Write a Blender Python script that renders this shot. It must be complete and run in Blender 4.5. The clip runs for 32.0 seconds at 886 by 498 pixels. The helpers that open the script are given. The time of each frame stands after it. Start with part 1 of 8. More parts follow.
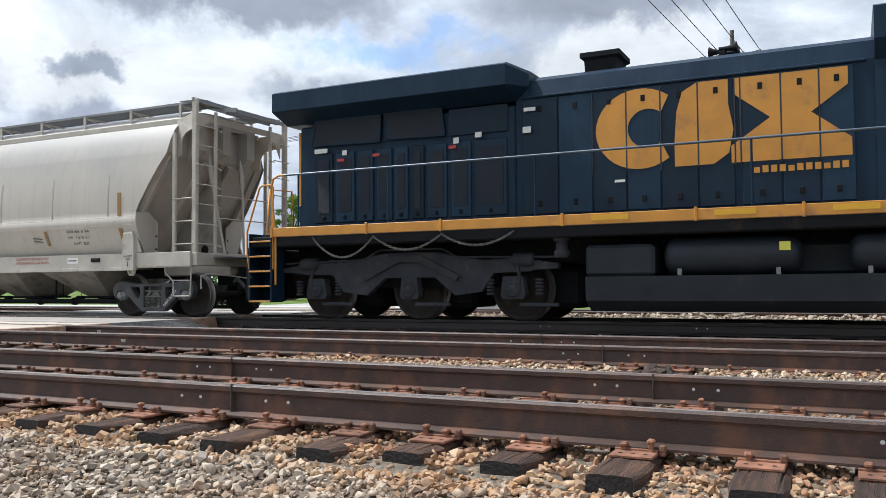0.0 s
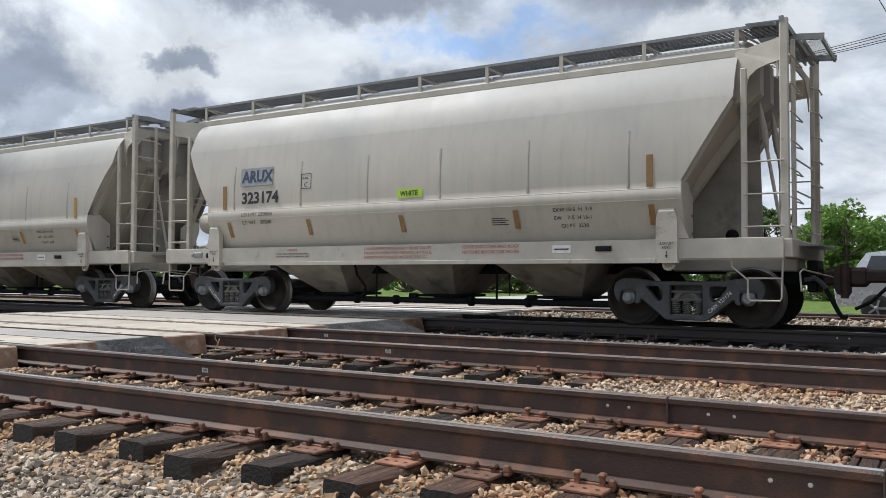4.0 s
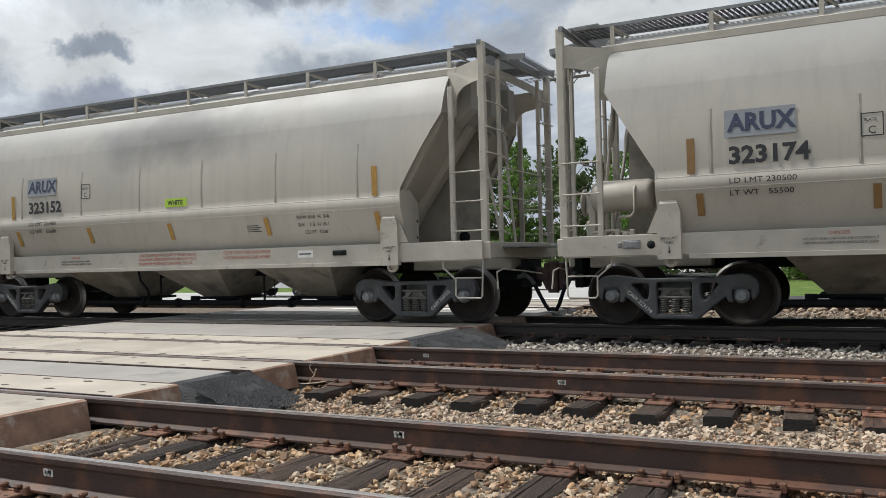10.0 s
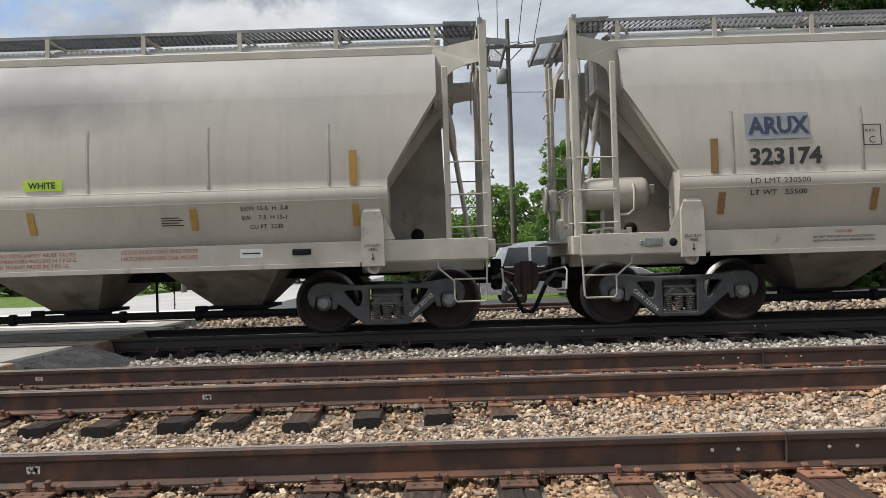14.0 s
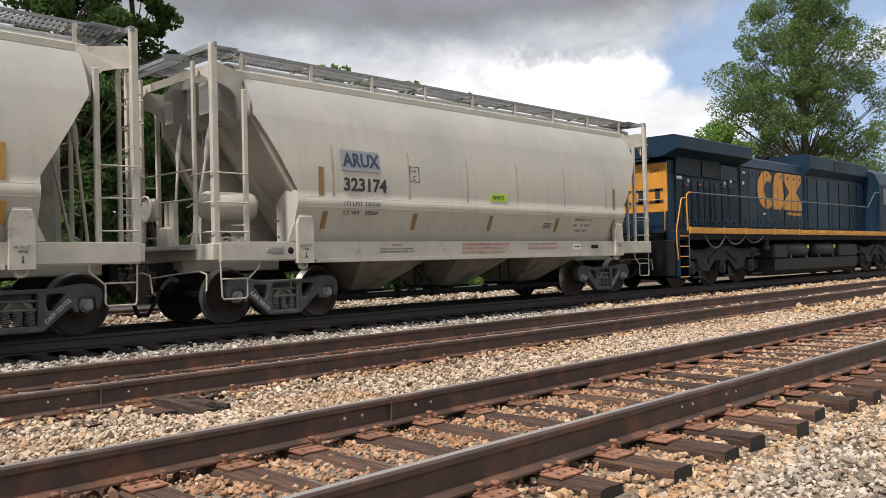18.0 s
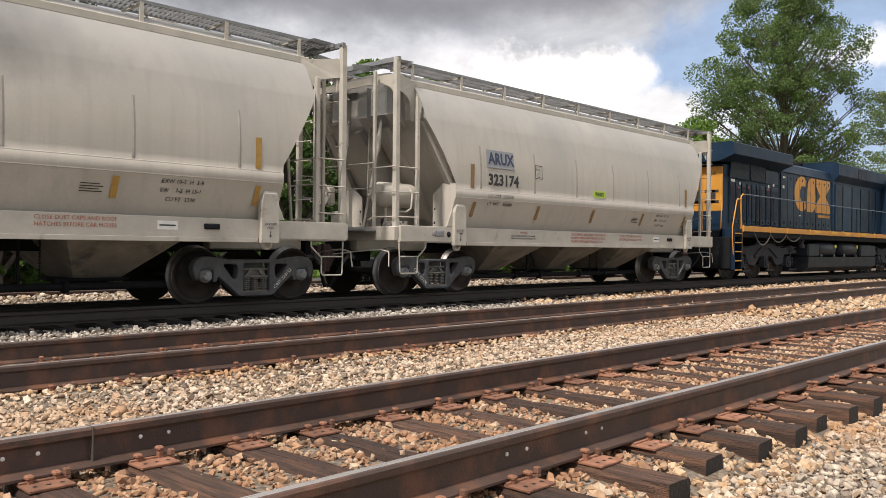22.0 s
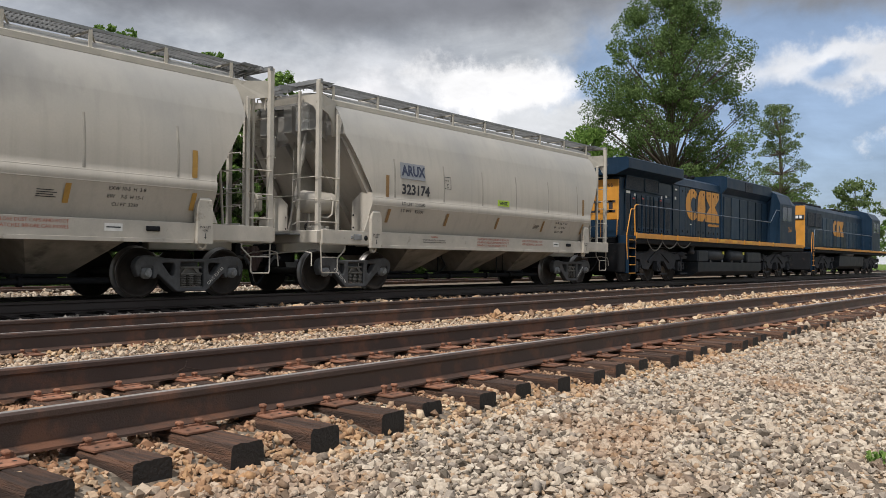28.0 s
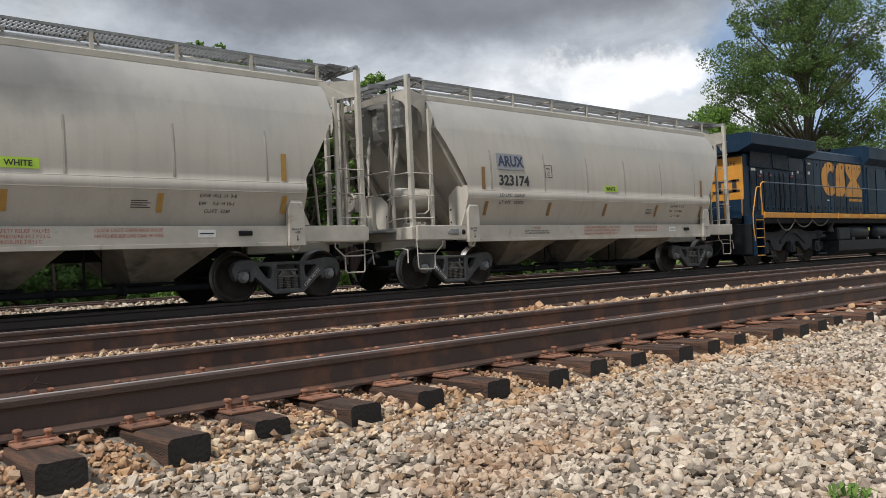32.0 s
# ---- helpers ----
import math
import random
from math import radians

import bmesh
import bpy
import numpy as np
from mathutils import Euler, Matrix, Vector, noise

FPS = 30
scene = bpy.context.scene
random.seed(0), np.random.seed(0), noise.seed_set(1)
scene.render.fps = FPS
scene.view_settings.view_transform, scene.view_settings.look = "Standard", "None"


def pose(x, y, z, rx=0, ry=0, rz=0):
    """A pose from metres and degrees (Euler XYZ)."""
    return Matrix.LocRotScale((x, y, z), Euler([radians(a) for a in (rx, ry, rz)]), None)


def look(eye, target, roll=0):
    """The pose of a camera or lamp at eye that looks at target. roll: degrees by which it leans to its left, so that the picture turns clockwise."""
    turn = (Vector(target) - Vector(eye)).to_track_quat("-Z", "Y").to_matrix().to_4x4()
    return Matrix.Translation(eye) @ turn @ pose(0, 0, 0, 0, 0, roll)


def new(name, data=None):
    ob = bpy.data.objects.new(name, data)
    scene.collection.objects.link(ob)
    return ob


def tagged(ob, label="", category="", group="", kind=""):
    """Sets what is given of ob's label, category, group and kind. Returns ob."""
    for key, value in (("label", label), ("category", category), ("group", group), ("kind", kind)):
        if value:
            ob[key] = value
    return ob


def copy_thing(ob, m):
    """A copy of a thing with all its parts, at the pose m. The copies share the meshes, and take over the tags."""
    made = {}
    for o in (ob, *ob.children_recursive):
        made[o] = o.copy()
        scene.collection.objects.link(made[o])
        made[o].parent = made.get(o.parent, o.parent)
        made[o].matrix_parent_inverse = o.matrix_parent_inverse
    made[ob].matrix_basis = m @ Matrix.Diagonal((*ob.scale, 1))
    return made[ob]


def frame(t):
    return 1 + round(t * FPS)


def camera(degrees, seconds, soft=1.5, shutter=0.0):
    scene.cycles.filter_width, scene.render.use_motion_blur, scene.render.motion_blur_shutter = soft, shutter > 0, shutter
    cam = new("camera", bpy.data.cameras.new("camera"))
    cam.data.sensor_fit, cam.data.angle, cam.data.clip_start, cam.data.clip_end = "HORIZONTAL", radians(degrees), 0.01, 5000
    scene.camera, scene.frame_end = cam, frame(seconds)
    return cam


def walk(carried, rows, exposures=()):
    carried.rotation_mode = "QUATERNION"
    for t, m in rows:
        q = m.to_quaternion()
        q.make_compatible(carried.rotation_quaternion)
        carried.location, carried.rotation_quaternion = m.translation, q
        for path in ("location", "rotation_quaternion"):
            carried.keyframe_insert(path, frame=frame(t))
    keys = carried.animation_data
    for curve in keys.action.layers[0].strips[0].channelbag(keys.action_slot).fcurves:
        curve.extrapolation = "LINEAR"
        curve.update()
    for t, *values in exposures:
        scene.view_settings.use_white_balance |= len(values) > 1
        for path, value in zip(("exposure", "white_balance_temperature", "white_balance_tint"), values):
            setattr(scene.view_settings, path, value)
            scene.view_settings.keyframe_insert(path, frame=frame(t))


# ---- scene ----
cam = camera(56.0, 32.0, soft=0.5)
# seconds, eye, target, roll
PATH = [
    (0, (8.455, -3.978, 0.583), (4.051, 4.99, 1.021), -0.44),
    (0.5, (8.094, -3.939, 0.643), (3.649, 5.011, 1.026), -1.06),
    (1, (7.731, -4.038, 0.655), (3.123, 4.83, 1.0), -1.21),
    (1.5, (7.393, -4.06, 0.62), (2.582, 4.7, 0.97), -0.67),
    (2, (7.039, -3.95, 0.692), (2.03, 4.7, 1.001), -0.82),
    (2.5, (6.596, -3.843, 0.693), (1.534, 4.774, 1.018), -0.46),
    (4.5, (5.005, -3.563, 0.779), (-0.501, 4.778, 1.109), 0.50),
    (5, (4.664, -3.578, 0.848), (-1.204, 4.513, 1.162), 0.41),
    (5.5, (4.305, -3.658, 0.848), (-1.86, 4.211, 1.097), 0.04),
    (6, (3.929, -3.674, 0.869), (-2.329, 4.123, 1.117), -0.26),
    (6.5, (3.554, -3.533, 0.933), (-2.715, 4.256, 1.127), -0.47),
    (7, (3.308, -3.483, 0.927), (-2.93, 4.33, 1.106), -0.67),
    (7.5, (3.021, -3.387, 0.974), (-3.166, 4.466, 1.181), -0.46),
    (8, (2.788, -3.162, 0.998), (-3.287, 4.777, 1.245), 0.08),
    (8.5, (2.629, -3.085, 0.978), (-3.238, 5.008, 1.263), 0.22),
    (9, (2.463, -3.071, 0.99), (-2.829, 5.411, 1.247), -0.10),
    (9.5, (2.416, -3.051, 0.987), (-2.312, 5.758, 1.205), -0.74),
    (10, (2.396, -3.016, 0.986), (-2.149, 5.891, 1.125), -1.42),
    (10.5, (2.349, -3.018, 0.966), (-2.506, 5.724, 1.035), -2.01),
    (11, (2.25, -2.979, 0.962), (-3.171, 5.424, 0.992), -1.99),
    (11.5, (2.114, -2.925, 0.96), (-3.797, 5.141, 1.008), -1.79),
    (12, (2.081, -2.916, 0.954), (-3.992, 5.027, 1.059), -1.36),
    (12.5, (2.074, -2.951, 0.967), (-3.751, 5.176, 1.141), -0.92),
    (13, (2.006, -3.035, 0.98), (-2.802, 5.73, 1.222), -1.13),
    (13.5, (2.011, -3.063, 0.983), (-0.465, 6.624, 1.153), -1.96),
    (14, (2.048, -3.024, 0.977), (1.97, 6.974, 1.115), -1.76),
    (14.5, (2.141, -3.013, 0.983), (4.378, 6.732, 1.14), -1.16),
    (15, (2.252, -3.045, 0.97), (6.239, 6.125, 1.141), -0.81),
    (15.5, (2.431, -3.024, 0.979), (7.895, 5.35, 1.019), -0.52),
    (17.5, (3.246, -2.838, 0.929), (10.772, 3.745, 0.748), -0.96),
    (18, (3.473, -2.797, 0.934), (10.609, 4.207, 1.059), -1.35),
    (18.5, (3.68, -2.637, 0.937), (10.597, 4.58, 1.197), -1.36),
    (19, (3.842, -2.455, 0.939), (10.628, 4.884, 1.246), -0.97),
    (19.5, (4.039, -2.252, 0.944), (10.766, 5.145, 1.124), -0.25),
    (20, (4.249, -2.14, 0.928), (10.921, 5.306, 1.087), 0.29),
    (20.5, (4.546, -2.076, 0.933), (11.313, 5.286, 0.977), 0.35),
    (21, (4.873, -2.158, 0.925), (11.833, 5.023, 0.934), 0.32),
    (21.5, (5.2, -2.307, 0.896), (12.373, 4.661, 0.873), 0.08),
    (22, (5.545, -2.428, 0.855), (12.822, 4.431, 0.858), 0.52),
    (22.5, (5.918, -2.465, 0.864), (13.385, 4.186, 0.949), 1.15),
    (23, (6.277, -2.624, 0.849), (13.828, 3.932, 0.838), 1.15),
    (23.5, (6.561, -2.773, 0.821), (14.059, 3.843, 0.877), 0.93),
    (24, (6.885, -2.913, 0.813), (14.457, 3.62, 0.818), 0.54),
    (24.5, (7.118, -3.09, 0.787), (14.77, 3.347, 0.72), 0.42),
    (25, (7.335, -3.283, 0.781), (15.095, 3.023, 0.632), 0.38),
    (25.5, (7.596, -3.417, 0.756), (15.432, 2.792, 0.558), 0.29),
    (27.5, (8.733, -3.783, 0.711), (16.509, 2.504, 0.731), 0.29),
    (28, (9.035, -3.836, 0.702), (16.894, 2.347, 0.828), 0.59),
    (28.5, (9.327, -3.951, 0.691), (17.287, 2.102, 0.801), 0.23),
    (29, (9.626, -4.022, 0.64), (17.612, 1.996, 0.766), -0.03),
    (29.5, (9.924, -4.069, 0.617), (17.836, 2.046, 0.713), -0.26),
    (30, (10.122, -4.141, 0.573), (17.838, 2.219, 0.682), -0.39),
    (30.5, (10.371, -4.215, 0.579), (17.827, 2.448, 0.694), -0.53),
    (31, (10.617, -4.184, 0.547), (17.86, 2.709, 0.697), -1.04),
    (31.5, (10.87, -4.129, 0.554), (17.854, 3.025, 0.741), -1.63),
    (32, (11.063, -4.14, 0.528), (17.807, 3.242, 0.69), -2.52),
]
EXPOSURES = [(0, 0.48, 6000, 10), (2.5, 0.40, 6000, 10), (6, 0.0, 6150, 9), (10, 0.06, 6230, 9), (11, 0.16, 6250, 9), (13, 0.0, 6250, 9), (15, 0.42, 6500, 11), (19, 0.32, 6650, 12), (20, 0.29, 6700, 12), (22, 0.42, 6800, 14), (25, 0.20, 6750, 14), (28, 0.02, 6450, 11), (30, 0.0, 6300, 10), (32, 0.05, 6300, 10)]
walk(cam, [(t, look(eye, target, roll)) for t, eye, target, roll in PATH], EXPOSURES)

# ---- world, sun ----
SUN_FROM = Vector((-0.54, -0.09, 0.83)).normalized()


def make_world():
    w = bpy.data.worlds.new("sky")
    scene.world = w
    w.use_nodes = True
    nt = w.node_tree
    nt.nodes.clear()
    N, L = nt.nodes.new, nt.links.new

    def math_node(op, a, b=None):
        n = N("ShaderNodeMath")
        n.operation = op
        for k, v in enumerate((a, b)):
            if v is None:
                continue
            if isinstance(v, (int, float)):
                n.inputs[k].default_value = v
            else:
                L(v, n.inputs[k])
        return n.outputs[0]

    def ramp(fac, stops):
        n = N("ShaderNodeValToRGB")
        e = n.color_ramp.elements
        while len(e) < len(stops):
            e.new(0.5)
        for k, (p, c) in enumerate(stops):
            e[k].position, e[k].color = p, (*c, 1)
        L(fac, n.inputs[0])
        return n.outputs[0]

    def mix(fac, a, b):
        n = N("ShaderNodeMix")
        n.data_type = "RGBA"
        for sock, v in ((n.inputs[0], fac), (n.inputs[6], a), (n.inputs[7], b)):
            if isinstance(v, (int, float)):
                sock.default_value = v
            elif isinstance(v, tuple):
                sock.default_value = (*v, 1)
            else:
                L(v, sock)
        return n.outputs[2]

    sky = N("ShaderNodeTexSky")
    sky.sky_type, sky.sun_disc = "NISHITA", False
    sky.sun_elevation = math.asin(SUN_FROM.z)
    sky.sun_rotation = math.atan2(SUN_FROM.x, SUN_FROM.y)
    sky_dim = N("ShaderNodeVectorMath")
    sky_dim.operation = "SCALE"
    sky_dim.inputs["Scale"].default_value = 0.085
    L(sky.outputs[0], sky_dim.inputs[0])
    co = N("ShaderNodeTexCoord")
    sep = N("ShaderNodeSeparateXYZ")
    L(co.outputs["Generated"], sep.inputs[0])
    up = math_node("MAXIMUM", sep.outputs[2], 0.0)
    den = math_node("ADD", up, 0.30)
    comb = N("ShaderNodeCombineXYZ")
    L(math_node("DIVIDE", sep.outputs[0], den), comb.inputs[0])
    L(math_node("DIVIDE", sep.outputs[1], den), comb.inputs[1])

    def noise_node(scale, detail, rough, offset, distort=0.0):
        mp = N("ShaderNodeMapping")
        mp.inputs["Location"].default_value = offset
        L(comb.outputs[0], mp.inputs[0])
        n = N("ShaderNodeTexNoise")
        n.inputs["Scale"].default_value, n.inputs["Detail"].default_value = scale, detail
        n.inputs["Roughness"].default_value, n.inputs["Distortion"].default_value = rough, distort
        L(mp.outputs[0], n.inputs["Vector"])
        return n.outputs[0]

    shade = noise_node(0.75, 8, 0.6, (7.7, 4.1, 0), 0.3)
    wisp = noise_node(2.3, 7, 0.62, (1.5, 9.0, 0), 0.4)
    body = math_node("ADD", math_node("MULTIPLY", shade, 0.65), math_node("MULTIPLY", wisp, 0.35))
    both = ramp(body, [(0.38, (0.30, 0.335, 0.385)), (0.46, (0.38, 0.41, 0.455)), (0.53, (0.50, 0.53, 0.56)), (0.60, (0.65, 0.66, 0.67))])

    def wobble(scale, offset):
        mp = N("ShaderNodeMapping")
        mp.inputs["Location"].default_value = offset
        L(co.outputs["Generated"], mp.inputs[0])
        n = N("ShaderNodeTexNoise")
        n.inputs["Scale"].default_value, n.inputs["Detail"].default_value, n.inputs["Roughness"].default_value = scale, 9, 0.62
        L(mp.outputs[0], n.inputs["Vector"])
        return math_node("SUBTRACT", n.outputs[0], 0.5)

    deg = 180 / math.pi
    az = math_node("MULTIPLY", math_node("ARCTAN2", sep.outputs[0], sep.outputs[1]), deg)
    el = math_node("MULTIPLY", math_node("ARCSINE", sep.outputs[2]), deg)
    az_off, el_off = wobble(9.0, (3, 1, 2)), wobble(10.0, (8, 5, 0))
    grain = wobble(34.0, (1, 9, 4))
    blue = mix(0.6, sky_dim.outputs[0], (0.33, 0.44, 0.63))
    # cloud masses: bearing, height, half width, half height in degrees, colour, softness of the edge, raggedness
    for a0, e0, ra, re_, colour, edge, rag in (
            (-48, 13.3, 24, 4.6, (0.52, 0.53, 0.53), 0.8, 1.0), (-66, 18.0, 11, 3.8, (0.20, 0.22, 0.26), 0.7, 0.9), (-59.5, 11.8, 6.6, 4.6, (0.225, 0.25, 0.295), 0.75, 1.1), (-57, 10.2, 4.0, 1.8, (0.33, 0.355, 0.40), 0.8, 1.2),
            (-47, 10.0, 7.0, 2.0, (0.26, 0.28, 0.33), 0.7, 1.0), (-40, 18.8, 15, 2.3, (0.23, 0.25, 0.29), 0.7, 0.9), (-48.7, 14.2, 2.8, 1.2, (0.24, 0.265, 0.305), 0.6, 1.0),
            (-28.5, 16.0, 9.0, 1.9, None, 0.8, 1.2), (-35, 13.0, 6.0, 1.6, (0.31, 0.34, 0.38), 0.8, 1.0), (-12, 14.2, 7.5, 4.0, (0.57, 0.58, 0.58), 0.35, 0.9), (-15, 19.0, 10, 2.4, (0.26, 0.28, 0.32), 0.6, 0.8), (4, 10.5, 9, 3.2, (0.34, 0.37, 0.42), 0.7, 0.9),
            (72, 9.5, 17, 9.0, None, 0.35, 0.8), (45, 10.5, 15, 4.6, (0.62, 0.64, 0.67), 0.6, 0.6), (55, 11.9, 6.5, 2.7, (0.92, 0.92, 0.92), 0.45, 0.8), (44, 10.6, 6.0, 2.2, (0.84, 0.84, 0.85), 0.7, 0.8), (60, 8.6, 8, 2.6, (0.70, 0.72, 0.74), 0.6, 0.7),
            (78, 12.6, 10, 2.2, (0.70, 0.72, 0.75), 0.6, 0.8), (76.5, 12.0, 2.6, 1.1, None, 0.8, 0.5), (83, 7.6, 4, 1.5, (0.84, 0.85, 0.86), 0.4, 0.7), (44, 20.4, 34, 6.4, (0.215, 0.225, 0.25), 0.42, 0.28), (80, 19.0, 16, 4.2, (0.24, 0.255, 0.28), 0.45, 0.3)):
        u = math_node("DIVIDE", math_node("SUBTRACT", math_node("ADD", az, math_node("MULTIPLY", az_off, 13.0 * rag)), a0), ra)
        v = math_node("DIVIDE", math_node("SUBTRACT", math_node("ADD", el, math_node("MULTIPLY", el_off, 8.5 * rag)), e0), re_)
        d = math_node("SQRT", math_node("ADD", math_node("MULTIPLY", u, u), math_node("MULTIPLY", v, v)))
        d = math_node("ADD", d, math_node("MULTIPLY", grain, 0.38 * rag))
        mr = N("ShaderNodeMapRange")
        mr.interpolation_type = "SMOOTHSTEP"
        mr.inputs["From Min"].default_value, mr.inputs["From Max"].default_value = 1.05, 1.05 - edge
        L(d, mr.inputs[0])
        both = mix(mr.outputs[0], both, blue if colour is None else colour)
    billow = N("ShaderNodeMapRange")
    billow.inputs["From Min"].default_value, billow.inputs["From Max"].default_value = 0.3, 0.7
    billow.inputs["To Min"].default_value, billow.inputs["To Max"].default_value = 0.74, 1.22
    puff = noise_node(6.5, 6, 0.55, (4.0, 2.0, 0), 0.5)
    L(math_node("ADD", math_node("MULTIPLY", wisp, 0.6), math_node("MULTIPLY", puff, 0.4)), billow.inputs[0])
    scaled = N("ShaderNodeVectorMath")
    scaled.operation = "SCALE"
    L(both, scaled.inputs[0])
    L(billow.outputs[0], scaled.inputs["Scale"])
    both = scaled.outputs[0]
    # thin cloud is brightest round the sun
    toward = N("ShaderNodeVectorMath")
    toward.operation = "DOT_PRODUCT"
    toward.inputs[1].default_value = SUN_FROM
    L(co.outputs["Generated"], toward.inputs[0])
    near = math_node("MAXIMUM", toward.outputs["Value"], 0.0)
    lift = math_node("ADD", 1.10, math_node("MULTIPLY", math_node("MULTIPLY", near, near), 0.75))
    out = N("ShaderNodeVectorMath")
    out.operation = "SCALE"
    L(both, out.inputs[0])
    L(lift, out.inputs["Scale"])
    bg = N("ShaderNodeBackground")
    bg.inputs["Strength"].default_value = 1.0
    L(out.outputs[0], bg.inputs[0])
    o = N("ShaderNodeOutputWorld")
    L(bg.outputs[0], o.inputs[0])


make_world()
sun_data = bpy.data.lights.new("sun", "SUN")
sun_data.energy, sun_data.angle, sun_data.color = 3.8, radians(5.0), (1.0, 0.95, 0.87)
sun = new("sun", sun_data)
sun.matrix_world = look(tuple(SUN_FROM * 50), (0, 0, 0))


# ---- materials ----
def material(name, base, rough=0.7, metal=0.0, vary=0.25, scale=6.0, fine=60.0, bump=0.15, tint=None, tint_at=0.6, tint_scale=2.0,
             streak=None, streak_amount=0.35, island=0.0, objects=0.0, spec=0.5, stretch=(1, 1, 1), bump_dist=0.01):
    """Base colour with broad stains and fine grain, in metres of object space; optional second tint in patches, vertical
    streaks, variation by island or by object."""
    m = bpy.data.materials.new(name)
    m.use_nodes = True
    nt = m.node_tree
    N, L = nt.nodes.new, nt.links.new
    bsdf = nt.nodes["Principled BSDF"]
    co = N("ShaderNodeTexCoord")
    mp = N("ShaderNodeMapping")
    mp.inputs["Scale"].default_value = stretch
    L(co.outputs["Object"], mp.inputs[0])

    def noise_tex(s, detail=5, rough_=0.55, vec=None):
        n = N("ShaderNodeTexNoise")
        n.inputs["Scale"].default_value, n.inputs["Detail"].default_value, n.inputs["Roughness"].default_value = s, detail, rough_
        L(vec or mp.outputs[0], n.inputs["Vector"])
        return n.outputs[0]

    def mixc(fac, a, b, mode="MIX"):
        n = N("ShaderNodeMix")
        n.data_type, n.blend_type = "RGBA", mode
        for sock, v in ((n.inputs[0], fac), (n.inputs[6], a), (n.inputs[7], b)):
            if isinstance(v, (int, float)):
                sock.default_value = v
            elif isinstance(v, tuple):
                sock.default_value = (*v, 1)
            else:
                L(v, sock)
        return n.outputs[2]

    def ramp(fac, lo, hi, a=0.0, b=1.0):
        n = N("ShaderNodeMapRange")
        n.inputs["From Min"].default_value, n.inputs["From Max"].default_value = lo, hi
        n.inputs["To Min"].default_value, n.inputs["To Max"].default_value = a, b
        L(fac, n.inputs[0])
        return n.outputs[0]

    broad, grain = noise_tex(scale), noise_tex(fine, 3)
    dark = tuple(c * (1 - vary) for c in base)
    light = tuple(min(1, c * (1 + vary)) for c in base)
    col = mixc(ramp(broad, 0.3, 0.7), dark, light)
    col = mixc(ramp(grain, 0.3, 0.7, 0, 0.5 * vary + 0.1), col, tuple(c * 0.6 for c in base))
    if tint:
        col = mixc(ramp(noise_tex(tint_scale, 7, 0.62), tint_at, tint_at + 0.12, 0, 0.85), col, tint)
    if streak:
        ms = N("ShaderNodeMapping")
        ms.inputs["Scale"].default_value = (3.0, 3.0, 0.16)
        L(co.outputs["Object"], ms.inputs[0])
        col = mixc(ramp(noise_tex(2.2, 6, 0.6, ms.outputs[0]), 0.48, 0.78, 0, streak_amount), col, streak)
    if island:
        g = N("ShaderNodeNewGeometry")
        col = mixc(1.0, col, ramp(g.outputs["Random Per Island"], 0, 1, 1 - island, 1 + island), "MULTIPLY")
    if objects:
        g = N("ShaderNodeObjectInfo")
        col = mixc(1.0, col, ramp(g.outputs["Random"], 0, 1, 1 - objects, 1 + objects), "MULTIPLY")
    L(col, bsdf.inputs["Base Color"])
    L(ramp(broad, 0.2, 0.8, max(0.05, rough - 0.12), min(1, rough + 0.12)), bsdf.inputs["Roughness"])
    bsdf.inputs["Metallic"].default_value = metal
    bsdf.inputs["Specular IOR Level"].default_value = spec
    if bump:
        b = N("ShaderNodeBump")
        b.inputs["Strength"].default_value, b.inputs["Distance"].default_value = bump, bump_dist
        L(grain, b.inputs["Height"])
        L(b.outputs[0], bsdf.inputs["Normal"])
    return m


